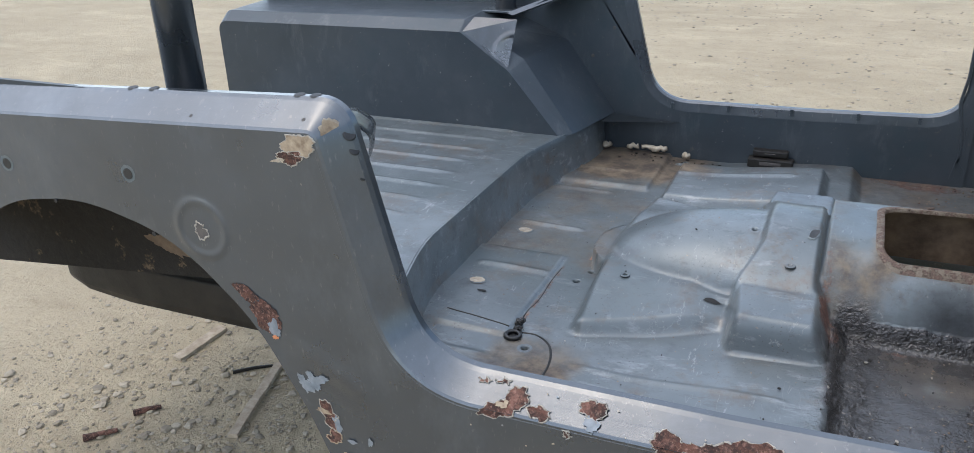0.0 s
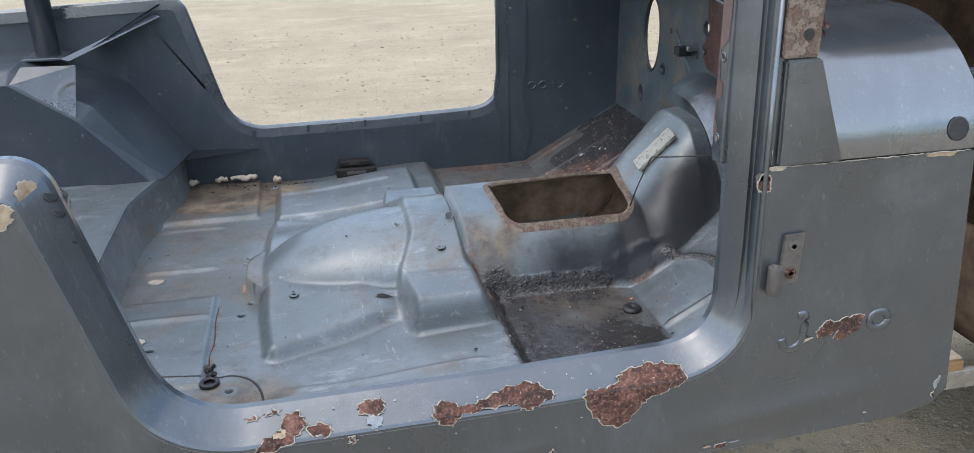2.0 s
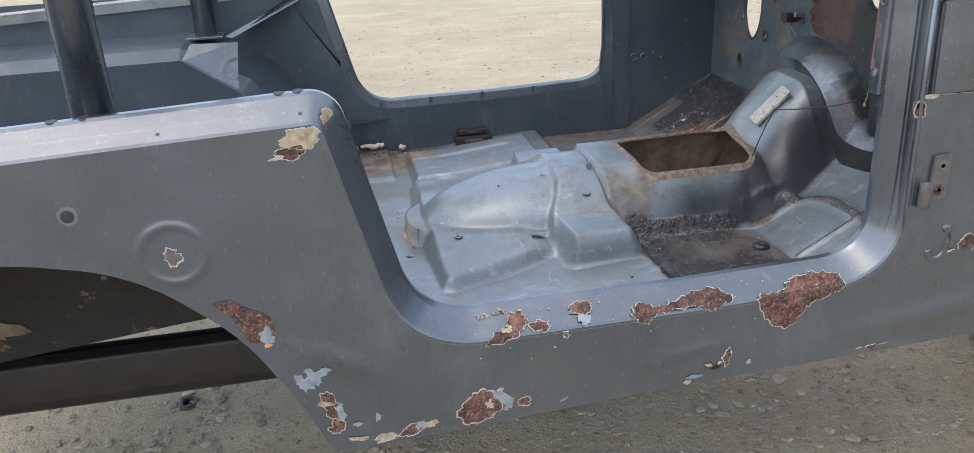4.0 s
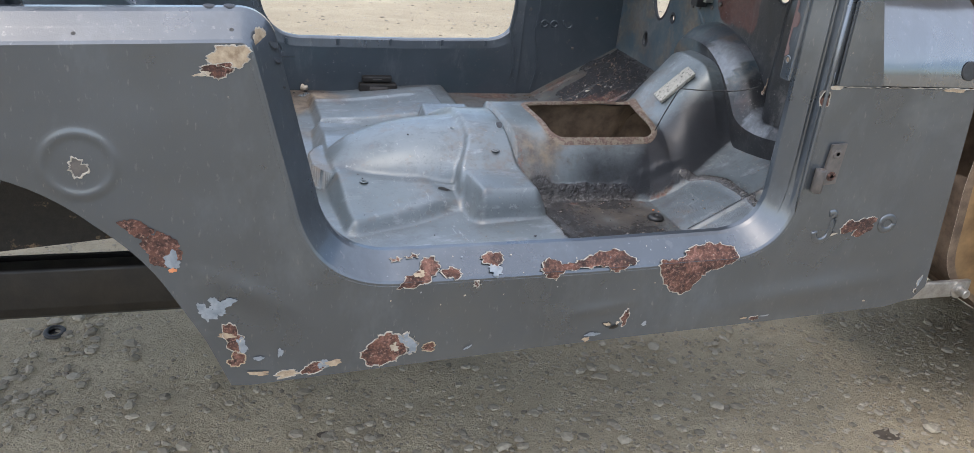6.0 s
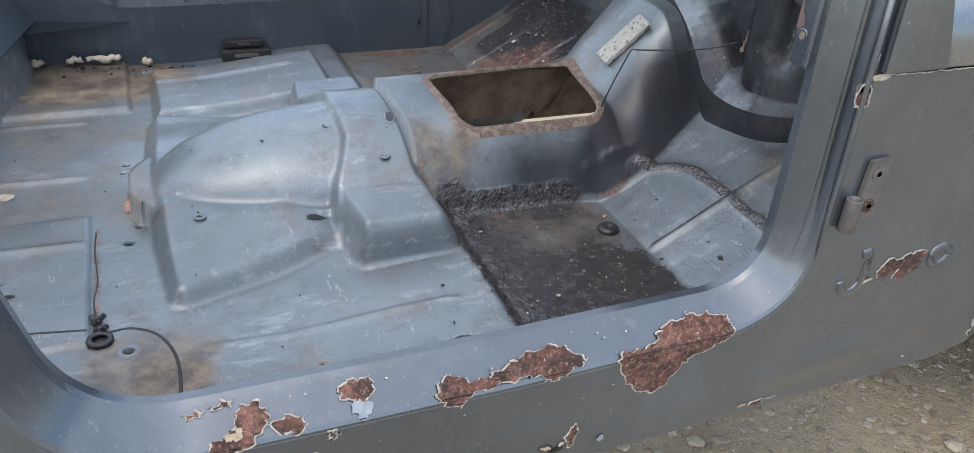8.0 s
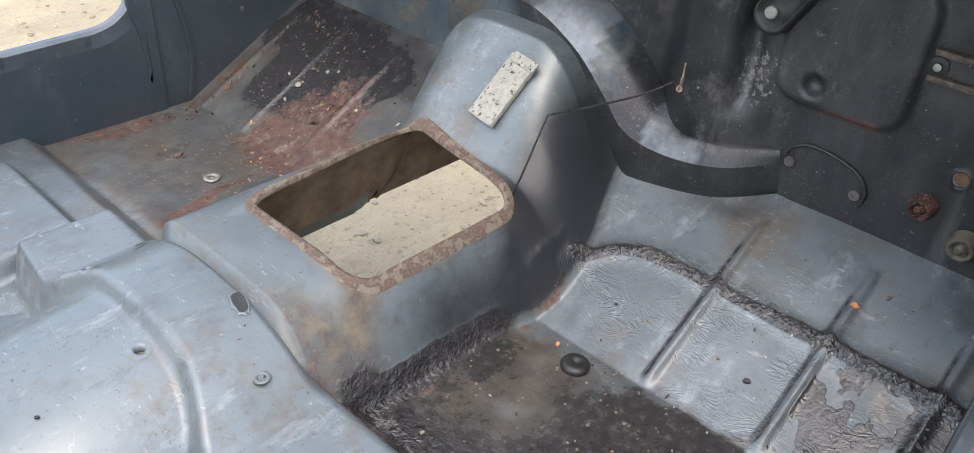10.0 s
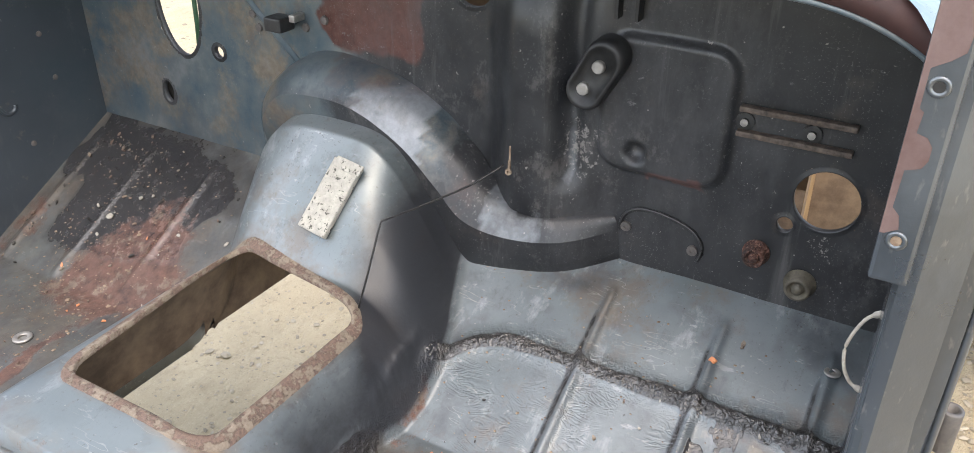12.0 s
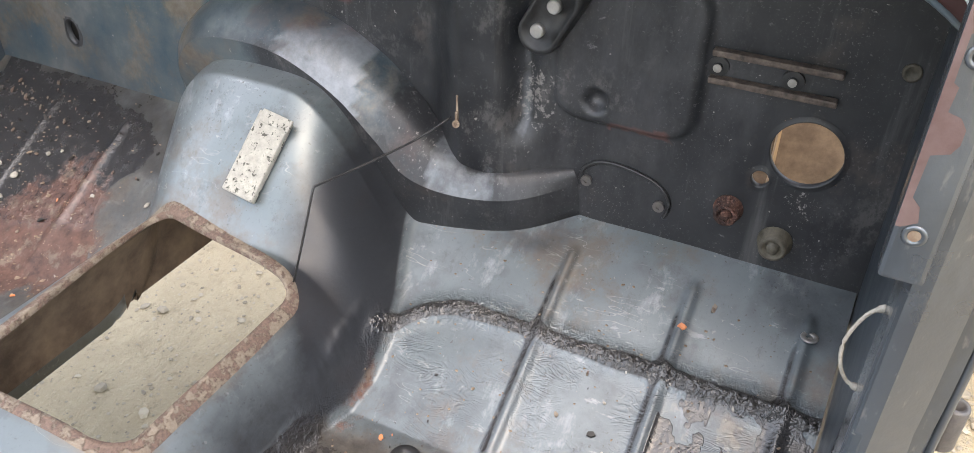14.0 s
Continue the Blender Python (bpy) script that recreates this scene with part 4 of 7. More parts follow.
def make_opening_flange():
    """The scraped, rusty flange round the shifter opening."""
    cx, cy = -0.348, 0.748

    def loop(grow, dz):
        out = []
        for k in range(120):
            a = math.tau * k / 120
            lo, hi = 0.0, 0.4
            for _ in range(30):
                m = (lo + hi) / 2
                inside = opening(np.array(cx + m * math.cos(a)), np.array(cy + m * math.sin(a)), grow) > 0
                lo, hi = (m, hi) if inside else (lo, m)
            x, y = cx + lo * math.cos(a), cy + lo * math.sin(a)
            out.append((x, y, zf(x, y) + dz))
        return out

    bm = bmesh.new()
    loft(bm, [loop(0.0090, 0.0002), loop(0.0080, 0.0010), loop(0.0045, 0.0014), loop(0.0, 0.0018), loop(-0.0045, 0.002), loop(-0.0045, -0.006)], True)
    part("opening_flange", bm, FLANGE, tub, "rusty flange round the shifter opening", True)


make_opening_flange()


def make_tunnel_underside():
    """The brown, rusty inner face of the tunnel's far wall, seen through the opening."""
    X, Y = np.meshgrid(np.linspace(-0.56, -0.005, 80), np.linspace(0.828, 0.99, 50), indexing="ij")
    Z = np.minimum(floor_height(X, Y), 0.62) - 0.006
    grid_mesh("tunnel_underside", X, Y - 0.004, Z, BROWN, tub, {}, (opening(X, Y, 0.002) < 0) & (Z > 0.452 + 0.35 * np.maximum(0.926 - Y, 0)) & ((Y < 0.937) | (X > -0.20)), "brown rusty underside of the tunnel")


make_tunnel_underside()
bm = bmesh.new()
xs = [-0.56, -0.45, -0.34, -0.25, -0.20, -0.15, -0.10, -0.05, 0.0]
top = [max(float(toe_z(np.array(x))) - 0.003 + 0.034 * float(ss(-0.21, -0.13, np.array(x))), 0.466) for x in xs]
loft(bm, [[(x, 0.926, 0.4475), (x, 0.926, z), (x, 0.931, z), (x, 0.931, 0.4475)] for x, z in zip(xs, top)], True)
bmesh.ops.recalc_face_normals(bm, faces=bm.faces)
part("tunnel_skirt", bm, BROWN, tub, "brown rusty skirt below the tunnel")


def make_rear_deck():
    """The raised cargo floor with pressed ribs, and the riser down to the front floor."""
    ys = np.arange(0.05, 1.431, 0.005)
    U, Y = np.meshgrid(np.linspace(0, 1, 60), ys, indexing="ij")
    edge = riser_x(Y)
    X = -2.36 + (edge + 2.36) * U
    rib = 0.005 * np.exp(-(((Y - 0.36) % 0.085 - 0.042) / 0.007) ** 2) * ss(-2.3, -2.25, X) * (1 - ss(-0.16, -0.10, X - edge))
    Z = 0.565 + rib + 0.004 * (fbm(X, Y, 5, 3, 21) - 0.5)
    none = 0 * X
    grid_mesh("cargo_floor", X, Y, Z, FLOOR, tub, dict(tar=none, rust=none + 0.1 * ss(-0.06, 0.0, X - edge), grime=none, dust=none + 0.1, brush=none, soot_shade=none, ruffle=none), ((Y > 0.31) & (Y < 1.17)) | (X > -1.30), "grey cargo floor with pressed ribs")
    V, Y = np.meshgrid(np.linspace(0, 1, 14), ys, indexing="ij")
    X = riser_x(Y) + 0.004 * np.sin(V * 3.1) + 0.018 * V ** 4 - 0.004 * (V == 0)
    Z = 0.5655 + (0.444 - 0.5655) * V
    none = 0 * X
    grid_mesh("floor_riser", X, Y, Z, FLOOR, tub, dict(tar=none, rust=none + 0.15 * (V > 0.85), grime=none + 0.25 * (V > 0.7), dust=none, brush=none, soot_shade=none, ruffle=none), None, "grey riser below the cargo floor")


make_rear_deck()


# ---- firewall ----
FX = 0.035


def cowl_profile(y):
    d = np.minimum(y, WIDTH - y)
    return 0.895 + 0.120 * np.sqrt(np.clip(1 - (1 - np.clip((d - 0.02) / 0.22, 0, 1)) ** 2, 0, 1)) + 0.02 * ss(0.2, 0.6, d)


FW_HOLES = [(0.146, 0.757, 0.037, 0.038), (0.186, 0.717, 0.0095, 0.0105), (1.178, 0.852, 0.050, 0.094), (0.617, 0.950, 0.033, 0.034), (1.236, 0.683, 0.013, 0.020), (1.097, 0.776, 0.011, 0.010), (0.865, 0.918, 0.014, 0.014)]


def make_firewall():
    ys, vs = np.arange(0.045, 1.436, 0.005), np.linspace(0, 1, 110)
    V, Y = np.meshgrid(vs, ys, indexing="ij")
    Z = 0.56 + (cowl_profile(Y) - 0.56) * V
    X = FX + 0 * Y
    # pressed bulge low beside the tunnel, a raised rectangular panel, and a dished recess
    X = X - 0.040 * ss(0.395, 0.50, Y) * (1 - ss(0.53, 0.60, Y)) * (1 - ss(0.90, 1.05, Z))
    q = np.maximum(np.abs(Y - 0.345) - 0.048, 0) ** 2 + np.maximum(np.abs(Z - 0.828) - 0.055, 0) ** 2
    X = X - 0.010 * (1 - ss(0.027, 0.036, np.sqrt(q))) * (Y < 0.47)
    X = X + 0.014 * np.exp(-(((Y - 0.377) ** 2 + (Z - 0.769) ** 2) / 0.00017) ** 2)
    X = X + 0.022 * np.exp(-((Y - 0.462) / 0.016) ** 2) * bumpbox(Y, Z, 0.4, 0.5, 0.74, 1.1, 0.05, 0.05)
    X = X + 0.004 * (fbm(Y, Z, 6, 3, 31) - 0.5) + 0.0015 * (fbm(Y, Z, 25, 3, 32) - 0.5)
    grey = 0.75 * ss(0.72, 0.90, Y) + 0.15 * np.exp(-((Y - 0.48) / 0.05) ** 2) * (1 - ss(0.66, 0.78, Z))
    Yw, Zw = Y + 0.05 * (fbm(Y, Z, 22, 4, 71) - 0.48), Z + 0.07 * (fbm(Y, Z, 18, 4, 72) - 0.48)
    pale = 0.30 * np.exp(-((Y - 0.462) / 0.012) ** 2) * bumpbox(Y, Z, 0.4, 0.5, 0.72, 0.82, 0.02, 0.03) + 0.35 * np.exp(-((Y - 0.50) ** 2 + (Z - 0.66) ** 2) / 0.0008) + 0.22 * ss(0.9, 1.0, Y)
    red = 0.85 * bumpbox(Yw, Zw, 0.70, 0.86, 0.84, 1.1, 0.02, 0.03) + 0.75 * bumpbox(Yw, Zw, 0.29, 0.36, 0.742, 0.754, 0.012, 0.006) + 0.4 * np.exp(-((Y - 0.53) ** 2 + (Z - 0.88) ** 2) / 0.0006)
    dust = 0.35 * np.exp(-((Y - 0.45) / 0.03) ** 2) * np.exp(-((Z - 0.76) / 0.06) ** 2) + 0.3 * np.exp(-((Y - 0.14) / 0.02) ** 2) * np.exp(-((Z - 0.70) / 0.035) ** 2)
    keep = np.ones_like(Y, bool)
    for hy, hz, ry, rz in FW_HOLES:
        keep &= ((Y - hy) / (ry + 0.001)) ** 2 + ((Z - hz) / (rz + 0.001)) ** 2 > 1
    wall = grid_mesh("firewall", X, Y, Z, FIREWALL, tub, dict(grey=grey, red=red, dust=dust, pale=pale), keep, "black painted firewall with grey and red primer showing")
    for hy, hz, ry, rz in FW_HOLES:
        bm = bmesh.new()
        ring = lambda g, dx: [(FX + dx, hy + (ry + g) * math.cos(a), hz + (rz + g) * math.sin(a)) for a in (math.tau * k / 40 for k in range(40))]
        loft(bm, [ring(0.0065, -0.0008), ring(0.001, -0.0014), ring(0, -0.002), ring(0, 0.008)], True)
        part("hole_rim", bm, FIREWALL, wall, "", True)
    return wall


firewall = make_firewall()


def make_cowl():
    """The rounded cowl ahead of the pillars: grey outside, red primer on top and on the lip over the firewall."""
    a = np.linspace(0, math.pi / 2, 26)
    ys = np.concatenate([0.20 * (1 - np.cos(a)), np.linspace(0.22, WIDTH - 0.22, 24), WIDTH - 0.20 * (1 - np.cos(a[::-1]))])

    def crown(y, grow=0.0):
        d = np.minimum(y, WIDTH - y)
        return 0.897 + (0.165 + grow) * np.sqrt(np.clip(1 - (1 - np.clip(d / 0.20, 0, 1)) ** 2, 0, 1)) + 0.03 * ss(0.2, 0.6, d)

    X, Y = np.meshgrid(np.linspace(0, 1, 14), ys, indexing="ij")
    C = crown(Y)
    rear = -0.248 + 0.080 * ss(1.015, 1.045, C)
    X = rear + (0.012 + 0.022 * (1 - ss(0.90, 1.0, C)) - rear) * X
    grid_mesh("cowl_top", X, Y, C, GLOSS, tub, {}, None, "rounded glossy grey cowl top")
    # the lip that hangs from the rear edge of the cowl, with its grey rolled edge
    yy = [float(y) for y in ys[5:-5]]
    zz = [float(crown(np.array(y))) for y in yy]
    bm = bmesh.new()
    loft(bm, [[(-0.168, y, z - 0.002) for y, z in zip(yy, zz)], [(-0.176, y, z - 0.008) for y, z in zip(yy, zz)], [(-0.178, y, z - 0.028) for y, z in zip(yy, zz)], [(-0.166, y, z - 0.033) for y, z in zip(yy, zz)], [(0.034, y, float(cowl_profile(np.array(y)))) for y in yy]])
    lip = part("cowl_lip", bm, MAROON, tub, "dark maroon lip under the cowl", True)
    bm = bmesh.new()
    tube(bm, [(-0.176, y, z - 0.031) for y, z in zip(yy, zz)], 0.0026, 8)
    part("rolled_edge", bm, SLATE, lip, "grey rolled edge", True)
    # straight red rail across the top of the lip
    bm = bmesh.new()
    prof = ((-0.178, 1.060), (-0.181, 1.056), (-0.185, 1.058), (-0.189, 1.078), (-0.188, 1.094), (-0.180, 1.099), (-0.168, 1.098))
    ends = ((0.086, 0.004), (0.092, 0.0), (0.12, 0.0), (0.30, 0.0))
    loft(bm, [[(x, y, z - drop) for x, z in prof] for y, drop in ends + tuple((WIDTH - y, d) for y, d in ends[::-1])])
    part("dash_rail", bm, REDPRIMER, tub, "straight red primer dash rail", True)


make_cowl()


def smooth_line(pts, n=60):
    """A smooth line through a few points."""
    pts = [Vector(p) for p in pts]
    out = []
    for k in range(n + 1):
        t = k / n * (len(pts) - 1)
        i = min(int(t), len(pts) - 2)
        f = t - i
        p0, p1, p2, p3 = pts[max(i - 1, 0)], pts[i], pts[i + 1], pts[min(i + 2, len(pts) - 1)]
        out.append(0.5 * (2 * p1 + (p2 - p0) * f + (2 * p0 - 5 * p1 + 4 * p2 - p3) * f * f + (3 * p1 - p0 - 3 * p2 + p3) * f ** 3))
    return out


def make_collar():
    """The stepped collar where the tunnel meets the firewall and runs on along the toe board."""
    inner = smooth_line([(0.034, 0.990, 0.59), (0.018, 0.980, 0.635), (-0.01, 0.950, 0.685), (-0.03, 0.90, 0.736), (-0.03, 0.80, 0.736), (-0.03, 0.71, 0.698), (-0.03, 0.65, 0.640), (-0.03, 0.60, 0.580), (-0.02, 0.53, 0.565), (0.0, 0.45, 0.575), (0.036, 0.385, 0.605)])
    mid = smooth_line([(0.034, 1.000, 0.60), (0.012, 0.992, 0.652), (-0.020, 0.962, 0.712), (-0.035, 0.90, 0.764), (-0.035, 0.79, 0.770), (-0.035, 0.70, 0.733), (-0.035, 0.64, 0.682), (-0.035, 0.595, 0.640), (-0.03, 0.53, 0.628), (-0.012, 0.455, 0.634), (0.036, 0.390, 0.650)])
    outer = smooth_line([(0.036, 1.015, 0.61), (0.030, 1.012, 0.675), (0.022, 0.980, 0.745), (0.015, 0.88, 0.812), (0.015, 0.755, 0.803), (0.01, 0.67, 0.765), (0.005, 0.61, 0.715), (0.0, 0.575, 0.680), (0.0, 0.53, 0.663), (0.008, 0.47, 0.664), (0.036, 0.40, 0.670)])
    back = [p + Vector((0.03, 0, 0.004)) for p in outer]

    def sheet(name, rows, label):
        P = np.array([[p[:] for p in row] for row in rows])
        Y, Z = P[..., 1], P[..., 2]
        grey = (0.42 + (1.0 if name == "collar_face" else 0.0) * ss(0.76, 0.86, Y)) * ss(0.58, 0.66, Y) + 0.14 * (np.arange(len(rows)) > 0)[:, None] * (name == "collar_bevel")
        red = (0.44 * bumpbox(Y, Z, 0.70, 0.83, 0.785, 0.9, 0.03, 0.012) + 0.36 * bumpbox(Y, Z, 0.585, 0.65, 0.6, 0.8, 0.03, 0.03)) * (name == "collar_bevel")
        pale = (0.34 * bumpbox(Y, Z, 0.485, 0.565, 0.6, 0.70, 0.02, 0.02) + 0.45 * bumpbox(Y, Z, 0.665, 0.78, 0.6, 0.790, 0.008, 0.012) + 0.04 * (Y > 0.76)) * (name == "collar_bevel")
        grid_mesh(name, P[..., 0], Y, Z, FIREWALL, firewall, dict(grey=grey * (1 if name == "collar_bevel" else 0.45), red=red, dust=0.15 * np.exp(-((Y - 0.58) / 0.05) ** 2), pale=pale), None, label)

    sheet("collar_face", [[Vector((p.x + 0.012, p.y + (0.785 - p.y) * 0.22, p.z - 0.035)) for p in inner], inner, [a * 0.5 + b * 0.5 for a, b in zip(inner, mid)], [a * 0.15 + b * 0.85 for a, b in zip(inner, mid)], mid], "dark face of the tunnel collar")
    sheet("collar_bevel", [mid, [m.lerp(o, 0.35) + Vector((-0.003, 0, 0.002)) for m, o in zip(mid, outer)], [m.lerp(o, 0.7) + Vector((-0.004, 0, 0.003)) for m, o in zip(mid, outer)], outer, back], "worn grey and primer-stained bevel of the tunnel collar")


make_collar()


# ---- running gear stripped to the rails, stands and the loader in front ----
def make_frame():
    """The bare chassis rails and crossmembers under the body."""
    fr = thing("chassis_frame", 0, 0, 0, "black oily steel chassis rails under the body", "chassis")
    for y0, sgn in ((0.42, -1), (1.06, 1)):
        prof = fillet([(0.0, 0.425), (0.035, 0.425), (0.035, 0.345), (0.028, 0.325), (0.0, 0.305), (-0.02, 0.305)], [0.008, 0.01, 0.01, 0.012], 4)
        bm = bmesh.new()
        end = 0.28 if sgn < 0 else -0.62
        xs = [-2.26, -2.24, -2.18, -2.05, -1.6, -1.2, -1.0, -0.7, end]
        squeeze = [0.15, 0.55, 0.85, 1, 1, 1, 1, 1, 1]
        rows = [[(x, y0 + sgn * p.x * s, 0.385 + (p.y - 0.385) * s) for p in prof] for x, s in zip(xs, squeeze)]
        loft(bm, rows)
        part("rail", bm, DARKSTEEL, fr, "", True)
        bm = bmesh.new()
        box(bm, -2.24, end, y0 - sgn * 0.030 - 0.004, y0 - sgn * 0.030 + 0.004, 0.31, 0.42)
        part("rail_web", bm, DARKSTEEL, fr)
    for x in (-1.95, -1.1, -0.72):
        bm = bmesh.new()
        box(bm, x - 0.03, x + 0.03, 0.43, 1.06, 0.33, 0.41, 0.008)
        part("crossmember", bm, DARKSTEEL, fr)
    for y in (0.36, 1.05):
        for x in (-1.1, -0.75):
            bm = bmesh.new()
            lathe(bm, [(0.022, 0.0), (0.026, 0.008), (0.026, 0.02), (0.02, 0.03)], pose(x, y + 0.03, 0.418), 16)
            part("body_mount", bm, BLACK, fr, "rubber body mount")
    # flat bracket with a bolt at the front
    bm = bmesh.new()
    box(bm, 0.0, 0.385, 0.170, 0.182, 0.362, 0.402, 0.004)
    bracket = part("front_bracket", bm, STEEL, fr, "scraped steel bracket with a bolt")
    bm = bmesh.new()
    turn = pose(0.352, 0.170, 0.381, 90, 0, 0)
    lathe(bm, [(0.021, 0.0), (0.021, 0.003), (0.012, 0.0035), (0.012, 0.006), (0.0105, 0.011), (0.0105, 0.024), (0.009, 0.026)], turn, 20)
    part("bolt", bm, STEEL, bracket)
    bm = bmesh.new()
    box(bm, 0.03, 0.245, 0.176, 0.46, 0.404, 0.428, 0.004)
    part("plank", bm, WOOD, fr, "weathered wooden plank under the front of the body")
    bm = bmesh.new()
    box(bm, 0.02, 0.242, 0.166, 0.176, 0.404, 0.424, 0.002)
    part("plank_edge", bm, YELLOW, fr)
    return fr


make_frame()


def make_stand(x, y):
    st = thing("support_stand", x, y, 0, "dark steel support stand holding up the chassis rail", "stand", "support stands")
    bm = bmesh.new()
    box(bm, x - 0.05, x + 0.05, y - 0.06, y + 0.06, GZ - 0.01, 0.17, 0.01)
    part("post", bm, DARKSTEEL, st)
    bm = bmesh.new()
    box(bm, x - 0.06, x + 0.06, y - 0.07, y + 0.07, 0.17, 0.331, 0.012)
    part("head", bm, DARKSTEEL, st)


for px, py in ((-1.10, 0.80), (-0.72, 0.80)):
    make_stand(px, py)


def make_bucket():
    """A loader standing in front: a brown rusted plate with a worn yellow edge."""
    ld = thing("loader", 0.6, 0.5, 0, "loader with a brown rusted bucket and muddy tyre", "loader")
    bm = bmesh.new()
    line = fillet([(0.30, 1.9), (0.30, 0.62), (0.33, 0.40), (0.52, 0.28), (1.15, -0.06)], [0.3, 0.14, 0.1], 10)
    rows = [[(p.x, y, p.y) for p in line] for y in (0.2035, 0.92)]
    loft(bm, rows)
    bmesh.ops.solidify(bm, geom=bm.faces, thickness=0.02)
    part("back_plate", bm, BROWN, ld, "", True)
    bm = bmesh.new()
    inner = [(p.x + 0.022, 0.215, p.y) for p in line]
    edge = [(p.x + 0.022, 0.203, p.y) for p in line]
    deep = [(p.x + 0.072, 0.203, p.y + 0.03) for p in line]
    strip(bm, inner, edge)
    strip(bm, edge, deep)
    part("yellow_edge", bm, YELLOW, ld, "worn yellow painted edge", True)
    bm = bmesh.new()
    strip(bm, [(p.x, 0.203, p.y) for p in line], [(p.x + 0.023, 0.2025, p.y) for p in line])
    part("edge_plate", bm, BROWN, ld, "", True)
    bm = bmesh.new()
    strip(bm, deep, [(p.x + 0.09, 0.10, p.y + 0.03) for p in line])
    part("side_plate", bm, BROWN, ld, "", True)
    for z in (0.98, 1.03):
        bm = bmesh.new()
        lathe(bm, [(0.013, 0.0), (0.013, 0.004), (0.008, 0.0045), (0.008, 0.012), (0.0, 0.013)], pose(0.30, 0.30, z, 0, -90, 0), 12)
        part("bolt", bm, RIM, ld)
    return ld


loader = make_bucket()


def make_loader_wheel():
    """A big lugged tyre with dried mud packed between the lugs."""
    cx, cz, y0, y1 = 1.40, 0.545, -0.56, -0.075
    turn = Matrix.Translation((cx, y0, cz)) @ pose(0, 0, 0, -90, 0, 0)
    d = y1 - y0
    bm = bmesh.new()
    lathe(bm, [(0.30, 0.03), (0.33, 0.0), (0.48, 0.0), (0.545, 0.04), (0.56, 0.12), (0.56, d - 0.12), (0.545, d - 0.04), (0.48, d), (0.33, d), (0.30, d - 0.03)], turn, 64)
    tyre = part("wheel", bm, RUBBER, loader, "big black tyre caked with dried mud", True)
    rnd = random.Random(44)
    for k in range(26):
        for side in (0, 1):
            a0 = math.tau * (k + 0.5 * side) / 26
            bm = bmesh.new()
            rows = []
            for i in range(7):
                t = i / 6
                y = (y1 - 0.01 - t * 0.27) if side else (y0 + 0.01 + t * 0.27)
                a = a0 + 0.16 * t + 0.05 * t * t
                r = 0.535 if i == 0 else 0.56
                ring = []
                for da, h in ((-0.052, -0.012), (-0.040, 0.045), (0.040, 0.045), (0.052, -0.012)):
                    ring.append((cx + (r + h) * math.cos(a + da), y, cz + (r + h) * math.sin(a + da)))
                rows.append(ring)
            loft(bm, rows, True)
            bmesh.ops.holes_fill(bm, edges=bm.edges[:], sides=4)
            part("lug", bm, RUBBER, tyre, "", False)
            bm = bmesh.new()
            rows = []
            for i in range(9):
                t = i / 8
                y = (y1 - 0.02 - t * 0.20) if side else (y0 + 0.02 + t * 0.20)
                a = a0 + 0.12 + 0.16 * t
                w2, h2 = 0.05 * math.sin(math.pi * (0.12 + 0.8 * t)), 0.034 * math.sin(math.pi * (0.1 + 0.8 * t)) * rnd.uniform(0.75, 1.2)
                rows.append([(cx + (0.558 + h2 * math.sin(math.pi * j / 6) * rnd.uniform(0.85, 1.15)) * math.cos(a + w2 * (j / 3 - 1)), y, cz + (0.558 + h2 * math.sin(math.pi * j / 6)) * math.sin(a + w2 * (j / 3 - 1))) for j in range(7)])
            loft(bm, rows)
            part("packed_mud", bm, DIRT, tyre, "dried mud packed between the lugs", True)
    bm = bmesh.new()
    lathe(bm, [(0.30, 0.05), (0.29, 0.08), (0.20, 0.14), (0.08, 0.15), (0.08, 0.10), (0.0, 0.10)], turn, 40)
    part("rim", bm, YELLOW, tyre, "worn yellow wheel rim", True)


make_loader_wheel()


# ---- roll bar and body details ----
def make_roll_bar():
    for y in (0.115, WIDTH - 0.115):
        bm = bmesh.new()
        tube(bm, [(-1.495, y, 0.846), (-1.495, y, 1.9)], 0.029, 28)
        leg = part("roll_bar_post", bm, PAINT, tub, "grey tubular roll bar post", True)
        bm = bmesh.new()
        box(bm, -1.547, -1.447, y - 0.05, y + 0.05, 0.846, 0.853, 0.002)
        part("foot_plate", bm, PAINT, leg)
    bm = bmesh.new()
    tube(bm, [(-1.495, 0.115, 1.9), (-1.495, 0.20, 1.98), (-1.495, WIDTH - 0.20, 1.98), (-1.495, WIDTH - 0.115, 1.9)], 0.029, 20)
    part("roll_bar_hoop", bm, PAINT, tub, "", True)


make_roll_bar()


